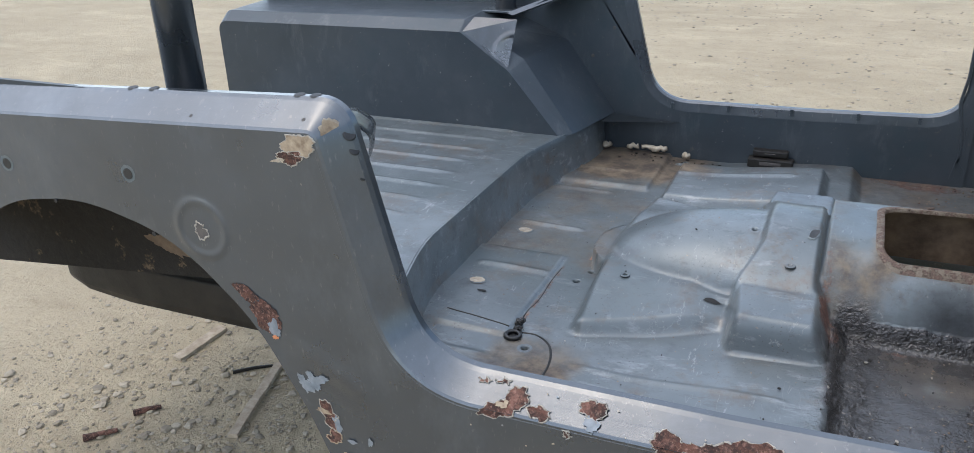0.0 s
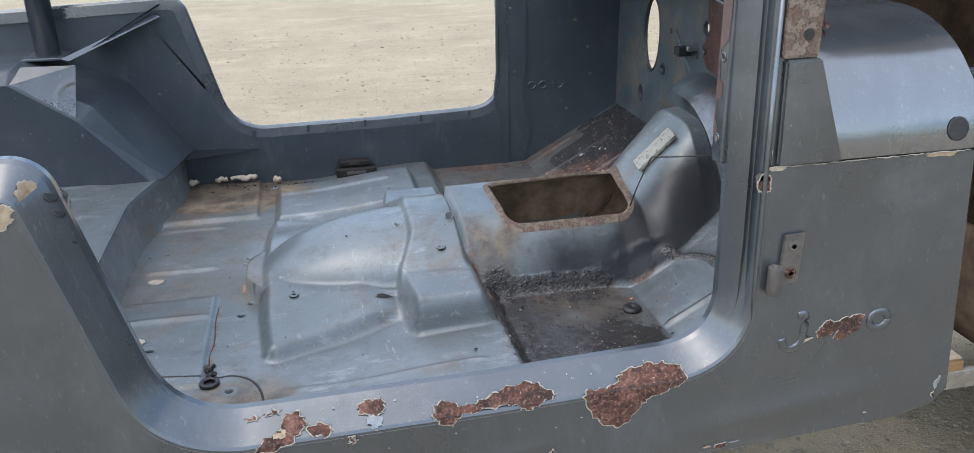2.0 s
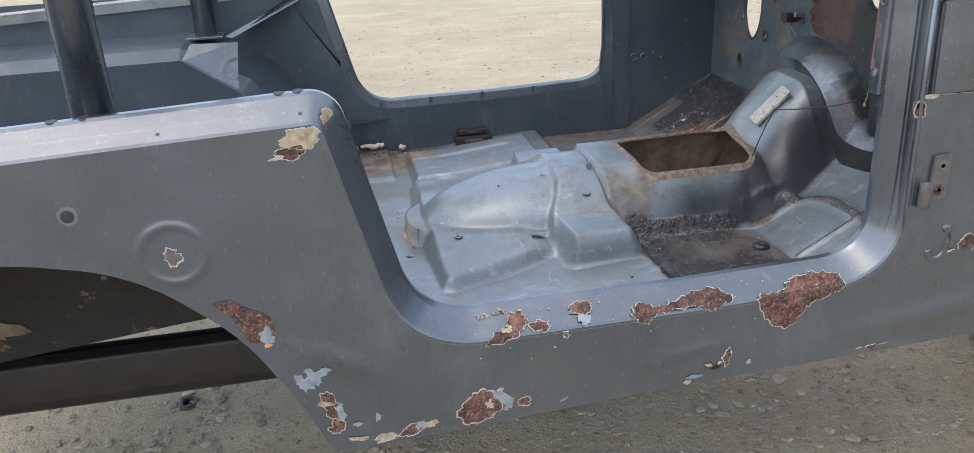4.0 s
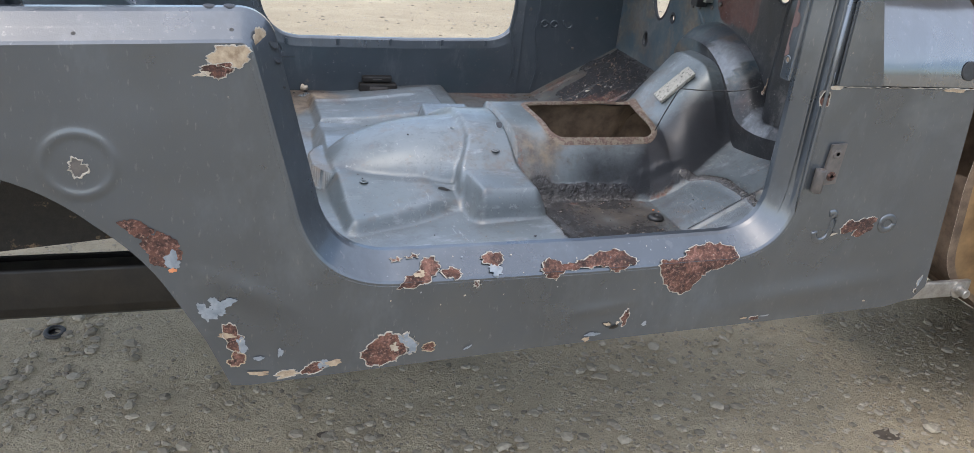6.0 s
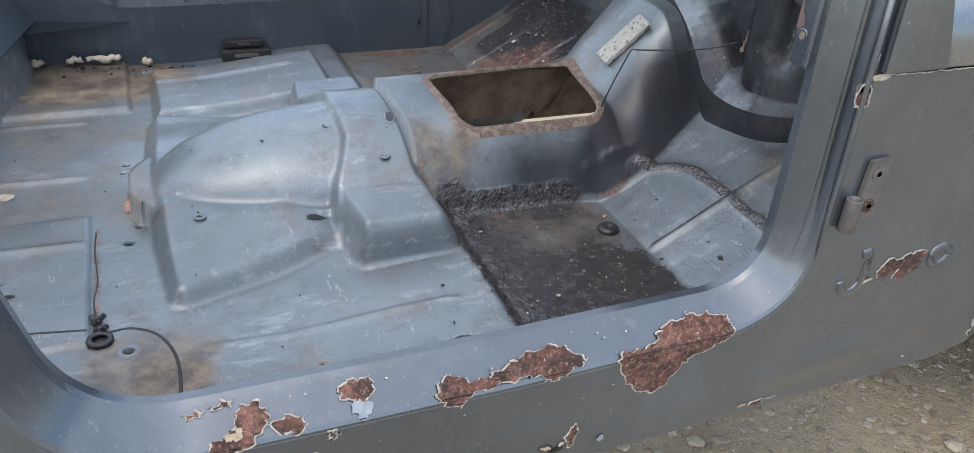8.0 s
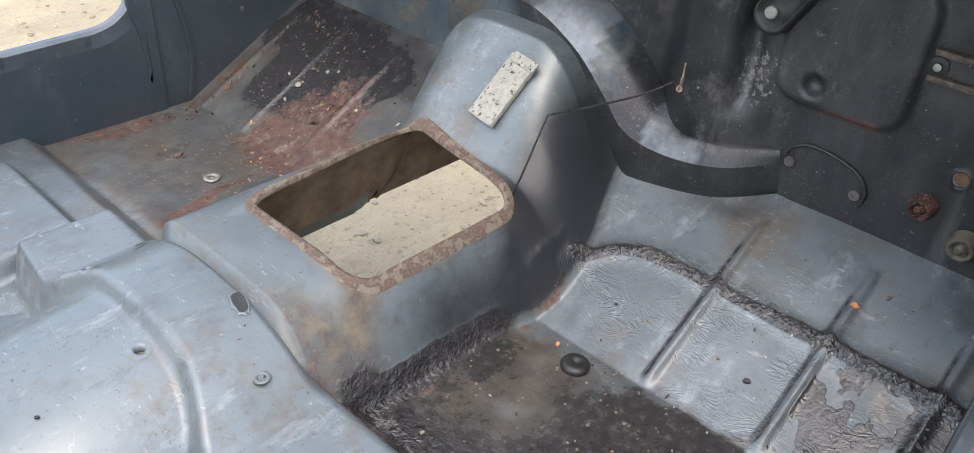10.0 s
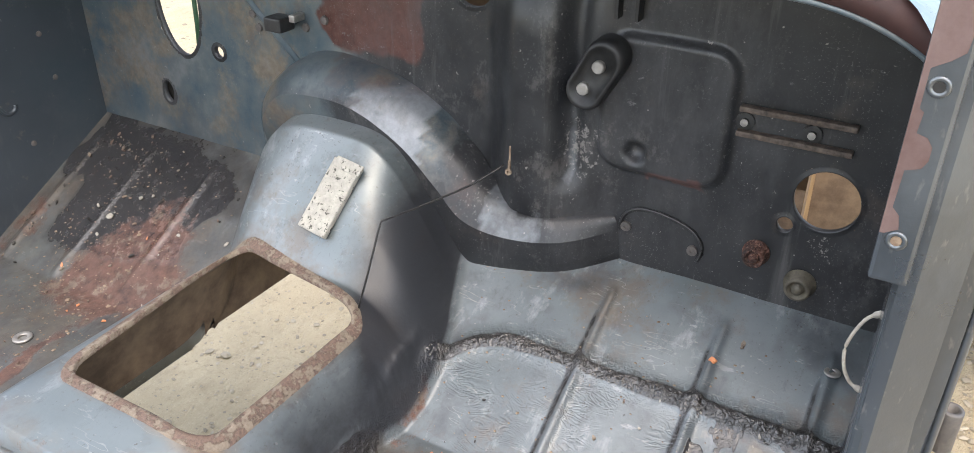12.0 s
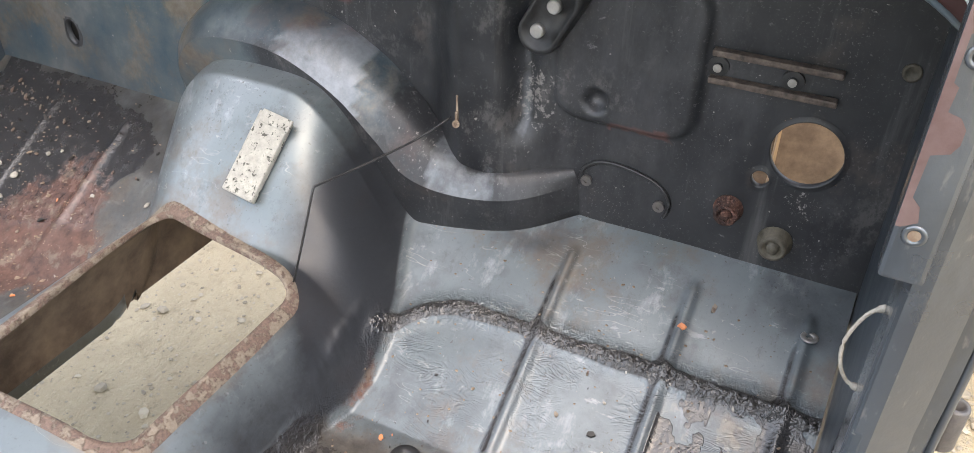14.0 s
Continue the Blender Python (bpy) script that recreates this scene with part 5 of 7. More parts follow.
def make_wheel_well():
    """The black inner wall with its dirt crust, seen under the wheel arch."""
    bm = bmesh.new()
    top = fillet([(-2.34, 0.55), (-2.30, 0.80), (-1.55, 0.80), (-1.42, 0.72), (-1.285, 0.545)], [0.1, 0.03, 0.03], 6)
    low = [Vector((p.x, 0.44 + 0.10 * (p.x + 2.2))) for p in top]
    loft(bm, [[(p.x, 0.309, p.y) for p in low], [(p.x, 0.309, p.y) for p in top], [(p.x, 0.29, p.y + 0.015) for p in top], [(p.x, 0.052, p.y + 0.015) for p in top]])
    part("wheel_well_liner", bm, WELL, tub, "black inside of the wheel well with brown dirt crust", True)
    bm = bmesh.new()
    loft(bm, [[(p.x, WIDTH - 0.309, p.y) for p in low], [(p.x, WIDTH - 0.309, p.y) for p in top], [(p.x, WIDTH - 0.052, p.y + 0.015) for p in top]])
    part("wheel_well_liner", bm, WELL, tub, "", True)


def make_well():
    m = Mat("black_with_dirt_crust", 0.75)
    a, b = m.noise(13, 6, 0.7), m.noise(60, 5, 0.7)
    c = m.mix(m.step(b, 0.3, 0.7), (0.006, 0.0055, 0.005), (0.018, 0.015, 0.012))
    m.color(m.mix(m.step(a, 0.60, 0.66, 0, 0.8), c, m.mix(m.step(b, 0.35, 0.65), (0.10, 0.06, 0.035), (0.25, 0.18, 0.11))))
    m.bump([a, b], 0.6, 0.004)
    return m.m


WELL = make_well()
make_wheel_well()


# ---- flaked rust patches ----
def sill_z(x):
    return 0.577 + 0.013 * (x + 1.0) / 0.7


def on_side(x, w, lift):
    """A place on the near side: w metres above the sill's outer edge, folding over onto its bevel."""
    zs = sill_z(x)
    if w <= 0:
        return (x, -lift, zs + w)
    u = min(w, 0.004)
    v = w - u
    return (x, u * 0.62 + v * 0.767 - lift * 0.75, zs + u + v * 0.641 + lift * 0.66)


def on_skin(x, z, lift):
    return (x, -lift, z)


def on_front_bevel(x, w, lift):
    return (x, 0.0025 + w * 0.74 - lift * 0.67, 0.9395 + (x + 1.195) * 0.0418 + w * 0.67 + lift * 0.74)


def blob(cx, cz, rx, rz, seed, rag=0.35, n=56, turn=0.0):
    """A ragged closed outline round (cx, cz)."""
    rnd = random.Random(seed)
    waves = [(k, rnd.uniform(0, math.tau), rnd.uniform(0.4, 1.0) / k ** 0.75) for k in (1, 2, 3, 4, 5, 7, 9, 12, 16, 21)]
    out = []
    for i in range(n):
        a = math.tau * i / n
        r = 1 + rag * sum(s * math.sin(k * a + p) for k, p, s in waves) * 0.42
        r = max(r * rnd.uniform(0.95, 1.05), 0.25)
        u, v = rx * r * math.cos(a), rz * r * math.sin(a)
        out.append((cx + u * math.cos(turn) - v * math.sin(turn), cz + u * math.sin(turn) + v * math.cos(turn)))
    return out


def clip(outline, sign):
    """The part of an outline above (1) or below (-1) the sill's edge."""
    out = []
    for (x0, w0), (x1, w1) in zip(outline, outline[1:] + outline[:1]):
        if w0 * sign >= 0:
            out.append((x0, w0))
        if w0 * w1 < 0:
            t = w0 / (w0 - w1)
            out.append((x0 + (x1 - x0) * t, sign * 1e-5))
    return out


def patch(outline, place, mat, parent, name="rust_patch", rim=CREAM, rimw=0.0022, lift=0.0006, label=""):
    cx, cz = sum(p[0] for p in outline) / len(outline), sum(p[1] for p in outline) / len(outline)

    def scaled(k, l, extra=0.0):
        res = []
        for x, z in outline:
            dx, dz = x - cx, z - cz
            r = math.hypot(dx, dz) or 1e-6
            res.append(place(cx + dx * (k + extra / r), cz + dz * (k + extra / r), l))
        return res

    bm = bmesh.new()
    if place in (on_skin, on_side):
        halves = [outline] if place is on_skin else [clip(outline, 1), clip(outline, -1)]
        for half in halves:
            if len(half) > 2:
                vs = [bm.verts.new(place(x, z + (1e-6 if k else 0), lift)) for k, (x, z) in enumerate(half)]
                es = [bm.edges.new((vs[i], vs[(i + 1) % len(vs)])) for i in range(len(vs))]
                bmesh.ops.triangle_fill(bm, edges=es, use_beauty=True, normal=(0, -1, 0.2))
    else:
        loft(bm, [scaled(1.0, lift), scaled(0.75, lift), scaled(0.5, lift), scaled(0.25, lift), scaled(0.02, lift)], True)
    ob = part(name, bm, mat, parent, label, place not in (on_skin, on_side))
    if rim:
        rnd = random.Random(int(cx * 9999))
        n = len(outline)
        wob = [rimw * (0.15 + 1.1 * abs(math.sin(i * 0.7 + rnd.random() * 2)) * rnd.uniform(0.3, 1.2)) for i in range(n)]
        ring = []
        for (x, z), w in zip(outline, wob):
            dx, dz = x - cx, z - cz
            r = math.hypot(dx, dz) or 1e-6
            ring.append(place(x + dx / r * w, z + dz / r * w, 0.0004))
        bm = bmesh.new()
        loft(bm, [ring, scaled(1.0, 0.0016), scaled(1.0, lift, -0.0012)], True)
        part("flaked_edge", bm, rim, ob, "", True)
    return ob


SPOTS = [
    # (x, z, rx, rz, turn, material, rim)
    (-0.928, 0.456, 0.012, 0.007, 0.1, RUST, TAN),
    (-1.105, 0.437, 0.018, 0.010, 0.1, RUST, CREAM), (-1.093, 0.440, 0.008, 0.008, 0.1, PALE, None), (-1.075, 0.441, 0.013, 0.005, 0.2, TAN, None), (-1.145, 0.427, 0.018, 0.006, 0.1, TAN, CREAM),
    (-1.222, 0.498, 0.014, 0.020, 0.3, RUST, CREAM), (-1.210, 0.490, 0.006, 0.014, 0.4, PALE, None), (-1.222, 0.462, 0.012, 0.012, 0.0, RUST, TAN), (-1.236, 0.505, 0.012, 0.004, -0.2, TAN, None),
    (-1.262, 0.547, 0.009, 0.016, 0.5, PALE, None), (-1.243, 0.555, 0.012, 0.007, -0.4, PALE, None), (-1.228, 0.561, 0.013, 0.006, 0.3, PALE, None), (-1.250, 0.567, 0.007, 0.006, 0.0, PALE, None), (-1.243, 0.545, 0.010, 0.006, 0.0, PALE, None),
    (-1.315, 0.653, 0.030, 0.021, -0.75, RUST, None), (-1.342, 0.682, 0.020, 0.012, -0.6, RUST, None), (-1.298, 0.632, 0.010, 0.013, 0.2, PALE, None), (-1.302, 0.618, 0.005, 0.0035, 0.2, ORANGE, None),
    (-1.214, 0.920, 0.024, 0.016, 0.0, TAN, CREAM), (-1.231, 0.901, 0.022, 0.009, 0.1, RUST, CREAM), (-1.250, 0.897, 0.010, 0.003, 0.1, CREAM, None),
    (-0.586, 0.483, 0.006, 0.016, -0.3, RUST, CREAM), (-0.616, 0.476, 0.006, 0.005, 0.0, TAN, DARKSTEEL), (-0.602, 0.468, 0.008, 0.004, 0.4, DARKSTEEL, None), (-0.597, 0.476, 0.003, 0.003, 0.4, CREAM, None), (-0.545, 0.470, 0.005, 0.004, 0.4, PALE, None), (-0.640, 0.458, 0.012, 0.004, 0.1, PALE, None), (-0.652, 0.447, 0.006, 0.004, 0.1, TAN, None),
    (-0.322, 0.463, 0.009, 0.004, 0.2, RUST, CREAM), (-0.300, 0.468, 0.008, 0.0015, 0.1, PALE, None), (-0.345, 0.466, 0.008, 0.0015, 0.1, TAN, None),
    (-0.175, 0.641, 0.018, 0.012, 0.2, RUST, CREAM), (-0.142, 0.642, 0.023, 0.015, 0.4, RUST, CREAM), (-0.205, 0.628, 0.010, 0.002, 0.3, CREAM, None),
    (0.032, 0.520, 0.003, 0.010, -0.2, PALE, EDGE), (0.030, 0.497, 0.003, 0.004, 0, DARKSTEEL, EDGE), (-0.087, 0.484, 0.003, 0.002, 0, CREAM, None),
    (-1.157, 0.468, 0.004, 0.007, 0, PALE, None), (-1.19, 0.462, 0.009, 0.003, 0, PALE, None), (-1.187, 0.434, 0.014, 0.004, 0, TAN, None), (-0.86, 0.452, 0.007, 0.002, 0.5, PALE, None),
]
for i, (x, z, rx, rz, turn, mat, rim) in enumerate(SPOTS):
    patch(blob(x, z, rx, rz, 100 + i, 0.6 if rx > 0.014 and rz > 0.008 else 0.95, 46 if rx < 0.015 else 80, turn), on_skin, mat, near_side, "rust_patch" if mat is RUST else "paint_chip", EDGE if rim is CREAM else rim, 0.0013, 0.0005 + 0.00004 * i)



def ragged(points, seed, amp=0.0011, steps=9):
    """A closed outline through a few points, made ragged."""
    rnd = random.Random(seed)
    n = len(points)
    out = []
    for i in range(n):
        p0, p1, p2, p3 = (Vector(points[(i + k) % n]) for k in (-1, 0, 1, 2))
        for k in range(steps):
            f = k / steps
            q = 0.5 * (2 * p1 + (p2 - p0) * f + (2 * p0 - 5 * p1 + 4 * p2 - p3) * f * f + (3 * p1 - p0 - 3 * p2 + p3) * f ** 3)
            s = (i * steps + k) * 0.9 + seed
            out.append((q.x + rnd.uniform(-amp, amp) + 0.0018 * math.sin(s * 1.31), q.y + rnd.uniform(-amp, amp) + 0.0018 * math.cos(s * 0.83)))
    return out


# patches that run over the sill's edge onto its bevel
OVER = [
    [(-0.980, -0.010), (-0.972, 0.004), (-0.956, 0.012), (-0.946, 0.022), (-0.940, 0.036), (-0.924, 0.038), (-0.915, 0.026), (-0.918, 0.014), (-0.930, 0.002), (-0.950, -0.008)],
    [(-0.914, 0.012), (-0.900, 0.018), (-0.884, 0.014), (-0.882, 0.004), (-0.900, 0.0)],
    [(-0.968, 0.040), (-0.955, 0.044), (-0.945, 0.042), (-0.956, 0.038)],
    [(-0.990, 0.038), (-0.978, 0.040), (-0.974, 0.036), (-0.984, 0.034)],
    [(-0.846, 0.034), (-0.830, 0.039), (-0.810, 0.036), (-0.812, 0.024), (-0.820, 0.014), (-0.832, 0.018), (-0.842, 0.022)],
    [(-0.748, 0.004), (-0.742, 0.018), (-0.728, 0.022), (-0.712, 0.012), (-0.690, 0.012), (-0.670, 0.018), (-0.650, 0.026), (-0.620, 0.030), (-0.600, 0.026), (-0.585, 0.014), (-0.578, 0.006), (-0.595, 0.000), (-0.610, -0.008), (-0.625, -0.006), (-0.635, 0.002), (-0.660, 0.002), (-0.690, 0.001), (-0.715, -0.003), (-0.722, -0.014), (-0.738, -0.009)],
    [(-0.538, 0.000), (-0.526, -0.034), (-0.506, -0.054), (-0.485, -0.061), (-0.468, -0.051), (-0.455, -0.034), (-0.440, -0.022), (-0.410, -0.012), (-0.390, -0.004), (-0.386, 0.008), (-0.395, 0.022), (-0.420, 0.029), (-0.445, 0.030), (-0.475, 0.024), (-0.490, 0.011), (-0.505, 0.004), (-0.522, 0.005)],
    [(-0.862, -0.010), (-0.856, -0.006), (-0.852, -0.012), (-0.857, -0.018)],
]
for i, pts in enumerate(OVER):
    patch(ragged(pts, 300 + i), on_side, RUST, near_side, "rust_patch", EDGE, 0.0013, 0.0007 + 0.00008 * i)
patch(ragged([(-0.836, 0.016), (-0.820, 0.016), (-0.816, 0.002), (-0.830, 0.000)], 330, 0.001), on_side, PALE, near_side, "paint_chip", None, lift=0.0012)
patch(ragged([(-0.958, 0.010), (-0.945, 0.015), (-0.938, 0.012), (-0.950, 0.006)], 331, 0.001), on_side, TAN, near_side, "paint_chip", None, lift=0.0016)
patch(ragged([(-1.035, 0.452), (-1.022, 0.470), (-1.008, 0.484), (-0.990, 0.490), (-0.972, 0.482), (-0.962, 0.466), (-0.962, 0.452), (-0.978, 0.440), (-1.000, 0.431), (-1.020, 0.432)], 332), on_skin, RUST, near_side, "rust_patch", EDGE, 0.002, 0.0009)
patch(ragged([(-0.978, 0.482), (-0.962, 0.484), (-0.950, 0.474), (-0.944, 0.458), (-0.955, 0.446), (-0.962, 0.462)], 333, 0.003), on_skin, PALE, near_side, "paint_chip", EDGE, 0.002, 0.0013)
patch(ragged([(-0.988, 0.468), (-0.980, 0.470), (-0.976, 0.458), (-0.986, 0.456)], 334, 0.001), on_skin, CREAM, near_side, "paint_chip", None, lift=0.0016)
rnd = random.Random(5)
for i in range(26):
    x, w = rnd.uniform(-1.0, -0.4), rnd.uniform(-0.05, 0.04)
    patch(blob(x, w, rnd.uniform(0.0008, 0.0022), rnd.uniform(0.0006, 0.0015), 400 + i, 0.5, 14), on_side, CREAM if i % 3 else PALE, near_side, "paint_chip", None)


# ---- fittings on the near side ----
def make_hinge():
    h = new("door_hinge")
    h.parent = near_side
    tagged(h, "grey painted door hinge half with two screws")
    bm = bmesh.new()
    pts = [(-0.264, 0.724), (-0.236, 0.727), (-0.234, 0.799), (-0.262, 0.797), (-0.264, 0.765)]
    lo, hi = [bm.verts.new((x, -0.001, z)) for x, z in pts], [bm.verts.new((x, -0.006, z)) for x, z in pts]
    bm.faces.new(lo[::-1]), bm.faces.new(hi)
    for i in range(5):
        j = (i + 1) % 5
        bm.faces.new((lo[i], lo[j], hi[j], hi[i]))
    bmesh.ops.recalc_face_normals(bm, faces=bm.faces)
    part("leaf", bm, HINGE, h)
    bm = bmesh.new()
    lathe(bm, [(0.0065, 0.002), (0.0055, 0.0405), (0.0092, 0.0405), (0.0095, 0.039), (0.0095, 0.0015), (0.0085, 0.0), (0.0065, 0.0)], pose(-0.274, -0.0085, 0.714), 20)
    part("knuckle", bm, HINGE, h, "", True)
    for z, rusty in ((0.741, RUST), (0.781, HINGE)):
        bm = bmesh.new()
        lathe(bm, [(0.0, 0.0021), (0.003, 0.0021)], pose(-0.249, -0.006, z, 90, 0, 0), 12)
        part("screw_socket", bm, BLACK, h)
        bm = bmesh.new()
        lathe(bm, [(0.0085, 0.0), (0.0085, 0.001), (0.0055, 0.0018), (0.003, 0.0012), (0.003, 0.0004), (0.0, 0.0004)], pose(-0.249, -0.006, z, 90, 0, 0), 16)
        part("screw", bm, rusty, h)


HINGE = make_plain("hinge_grey", (0.06, 0.058, 0.058), (0.12, 0.105, 0.095), 0.5, 60, 0.4)
make_hinge()


def make_emblem():
    """Raised plain shapes pressed into the cowl side."""
    em = new("pressed_emblem")
    em.parent = near_side
    tagged(em, "raised pressed shapes in the grey panel, partly rusted")
    hook = smooth_line([(-0.223, 0, 0.668), (-0.212, 0, 0.668), (-0.211, 0, 0.645), (-0.214, 0, 0.624), (-0.226, 0, 0.615), (-0.239, 0, 0.619), (-0.245, 0, 0.634)], 26)
    ring = [Vector((-0.091 + 0.015 * math.cos(a), 0, 0.644 + 0.013 * math.sin(a))) for a in (math.tau * k / 22 for k in range(23))]
    for bar in (hook, ring):
        bm = bmesh.new()
        tube(bm, bar, 0.0062, 10)
        for v in bm.verts:
            v.co.y *= 0.42
        part("raised_bar", bm, PAINT, em, "", True)


make_emblem()


def make_pillar():
    """The tapered pillar plate above the waist seam, the seam itself, and the rusty foot of the screen bracket."""
    bm = bmesh.new()
    pts = [(-0.286, 0.896), (-0.192, 0.896), (-0.241, 1.034), (-0.290, 1.034)]
    lo, hi = [bm.verts.new((x, 0.004, z)) for x, z in pts], [bm.verts.new((x, -0.004, z)) for x, z in pts]
    bm.faces.new(lo), bm.faces.new(hi[::-1])
    for i in range(4):
        j = (i + 1) % 4
        bm.faces.new((lo[j], lo[i], hi[i], hi[j]))
    bmesh.ops.bevel(bm, geom=bm.edges[:], offset=0.003, segments=2, affect="EDGES")
    bmesh.ops.recalc_face_normals(bm, faces=bm.faces)
    part("pillar_plate", bm, PAINT, near_side)
    bm = bmesh.new()
    box(bm, -0.30, -0.245, 0.004, 0.05, 0.89, 1.17)
    part("pillar_core", bm, PAINT, near_side)
    bm = bmesh.new()
    box(bm, -0.297, -0.248, -0.005, 0.004, 1.036, 1.13, 0.004)
    br = part("screen_bracket", bm, FLANGE, near_side, "flaking rusty windscreen bracket")
    bm = bmesh.new()
    lathe(bm, [(0.0075, 0), (0.0075, 0.001), (0.0, 0.001)], pose(-0.266, -0.0045, 1.065, 90, 0, 0), 16)
    part("bolt_hole", bm, BLACK, br)
    bm = bmesh.new()
    tube(bm, [(-0.2955, 0.0015, 0.66), (-0.2965, 0.0, 0.72), (-0.300, -0.0005, 0.90), (-0.3045, 0.001, 1.17)], [0.001, 0.003, 0.0035, 0.003], 12)
    part("seal_channel", bm, PAINT, near_side, "", True)
    # ragged seam
    bm = bmesh.new()
    rnd = random.Random(8)
    pts = [(-0.298 + 0.302 * k / 60, -0.0008, 0.8945 + rnd.uniform(-0.0008, 0.0008)) for k in range(61)]
    tube(bm, pts, [rnd.uniform(0.0003, 0.0012) for _ in pts], 6)
    part("waist_seam", bm, EDGE, near_side, "cracked filler in the waist seam", True)
    for i, (x, z, rx, rz, mat) in enumerate(((-0.298, 0.872, 0.010, 0.013, RUST), (-0.300, 0.884, 0.012, 0.006, HINGE), (-0.04, 0.8925, 0.022, 0.004, TAN), (-0.285, 0.893, 0.012, 0.004, CREAM))):
        patch(blob(x, z, rx, rz, 500 + i, 0.5, 40), on_skin, mat, near_side, "rust_patch", EDGE if mat is RUST else None, 0.002)
    # flat black disc stands in for the dark inside of the hole
    bm = bmesh.new()
    lathe(bm, [(0.0, 0.0010), (0.0145, 0.0010), (0.0165, 0.0002)], pose(-0.020, 0.0022, 0.925, 79, 0, 0), 28)
    part("cowl_hole", bm, BLACK, near_side, "round drilled hole")


make_pillar()


def make_quarter_marks():
    """Drilled holes and a scraped ring on the quarter panel."""
    for x, z, r in ((-1.778, 0.832, 0.007), (-1.524, 0.845, 0.007), (-1.69, 0.781, 0.003), (-1.498, 0.753, 0.003)):
        bm = bmesh.new()
        lathe(bm, [(0.0, -0.004), (r, -0.004), (r, 0.0008), (r * 1.25, 0.0006)], pose(x, 0, z, 90, 0, 0), 18)
        part("drilled_hole", bm, BLACK, near_side)
        if r > 0.005:
            patch(blob(x, z, r * 1.9, r * 1.9, int(x * -1000), 0.15, 30), on_skin, SLATE, near_side, "scraped_ring", None, lift=0.0003)
    patch(blob(-1.405, 0.775, 0.011, 0.011, 611, 0.8, 40), on_skin, HINGE, near_side, "paint_chip", EDGE, 0.002, 0.0004)
    for x, w in ((-1.396, 0.012), (-1.214, 0.016)):
        bm = bmesh.new()
        lathe(bm, [(0.0, 0.0012), (0.0026, 0.0012), (0.0034, 0.0004)], Matrix.Translation(on_front_bevel(x, w, 0.0)) @ pose(0, 0, 0, 42, 0, 0), 12)
        part("rivet_hole", bm, BLACK, near_side)
    # chipped corner of the folded edge
    def on_jamb(x, w, lift):
        ex = -1.190 + 0.068 * (1 - (w - 0.64) / 0.29)
        return (ex + x * 0.8, 0.003 + x * 1.0 - lift * 0.6, w + 0.10 * x)
    for i, (u, w, ru, rw, mat) in enumerate(((0.016, 0.926, 0.013, 0.020, TAN), (0.027, 0.912, 0.008, 0.016, RUST), (0.035, 0.880, 0.004, 0.03, CREAM))):
        patch(blob(u, w, ru, rw, 700 + i, 0.45, 40), on_jamb, mat, near_side, "rust_patch", CREAM, 0.003, 0.0025)
    for w, r in ((0.926, 0.0095), (0.905, 0.0075), (0.868, 0.0045)):
        bm = bmesh.new()
        lathe(bm, [(0.0, 0.0012), (r * 0.8, 0.0012), (r, 0.0004)], Matrix.Translation(on_jamb(0.034, w, 0.003)) @ pose(0, 0, 0, 55, 30, 40), 16)
        part("drilled_hole", bm, BLACK, near_side)
    for x in (-1.53, -1.49, -1.24, -1.215):
        bm = bmesh.new()
        lathe(bm, [(0.0, 0.0012), (0.006, 0.0012), (0.008, 0.0004)], pose(x, 0.047, 0.9735 + (x + 1.195) * 0.0418, 8, 0, 0), 14)
        part("drilled_hole", bm, BLACK, near_side)
    patch(blob(-1.80, 0.545, 0.055, 0.018, 640, 0.9, 70, -0.3), lambda x, z, l: (x, 0.3075 - l, z), BROWN, tub, "dirt_crust", None)


make_quarter_marks()


# ---- on the floor ----
def floor_at(x, y, dz=0.0):
    return (x, y, zf(x, y) + dz)


def disc_ring(name, x, y, ro, ri, h, mat, parent, label="", tilt=(0, 0)):
    bm = bmesh.new()
    lathe(bm, [(ri, 0.0), (ro, 0.0), (ro, h * 0.7), (ro - h * 0.4, h), (ri + h * 0.3, h), (ri, h * 0.7), (ri, 0.0)], pose(x, y, zf(x, y) + 0.001, tilt[0], tilt[1], 0), 28)
    return part(name, bm, mat, parent, label, True)


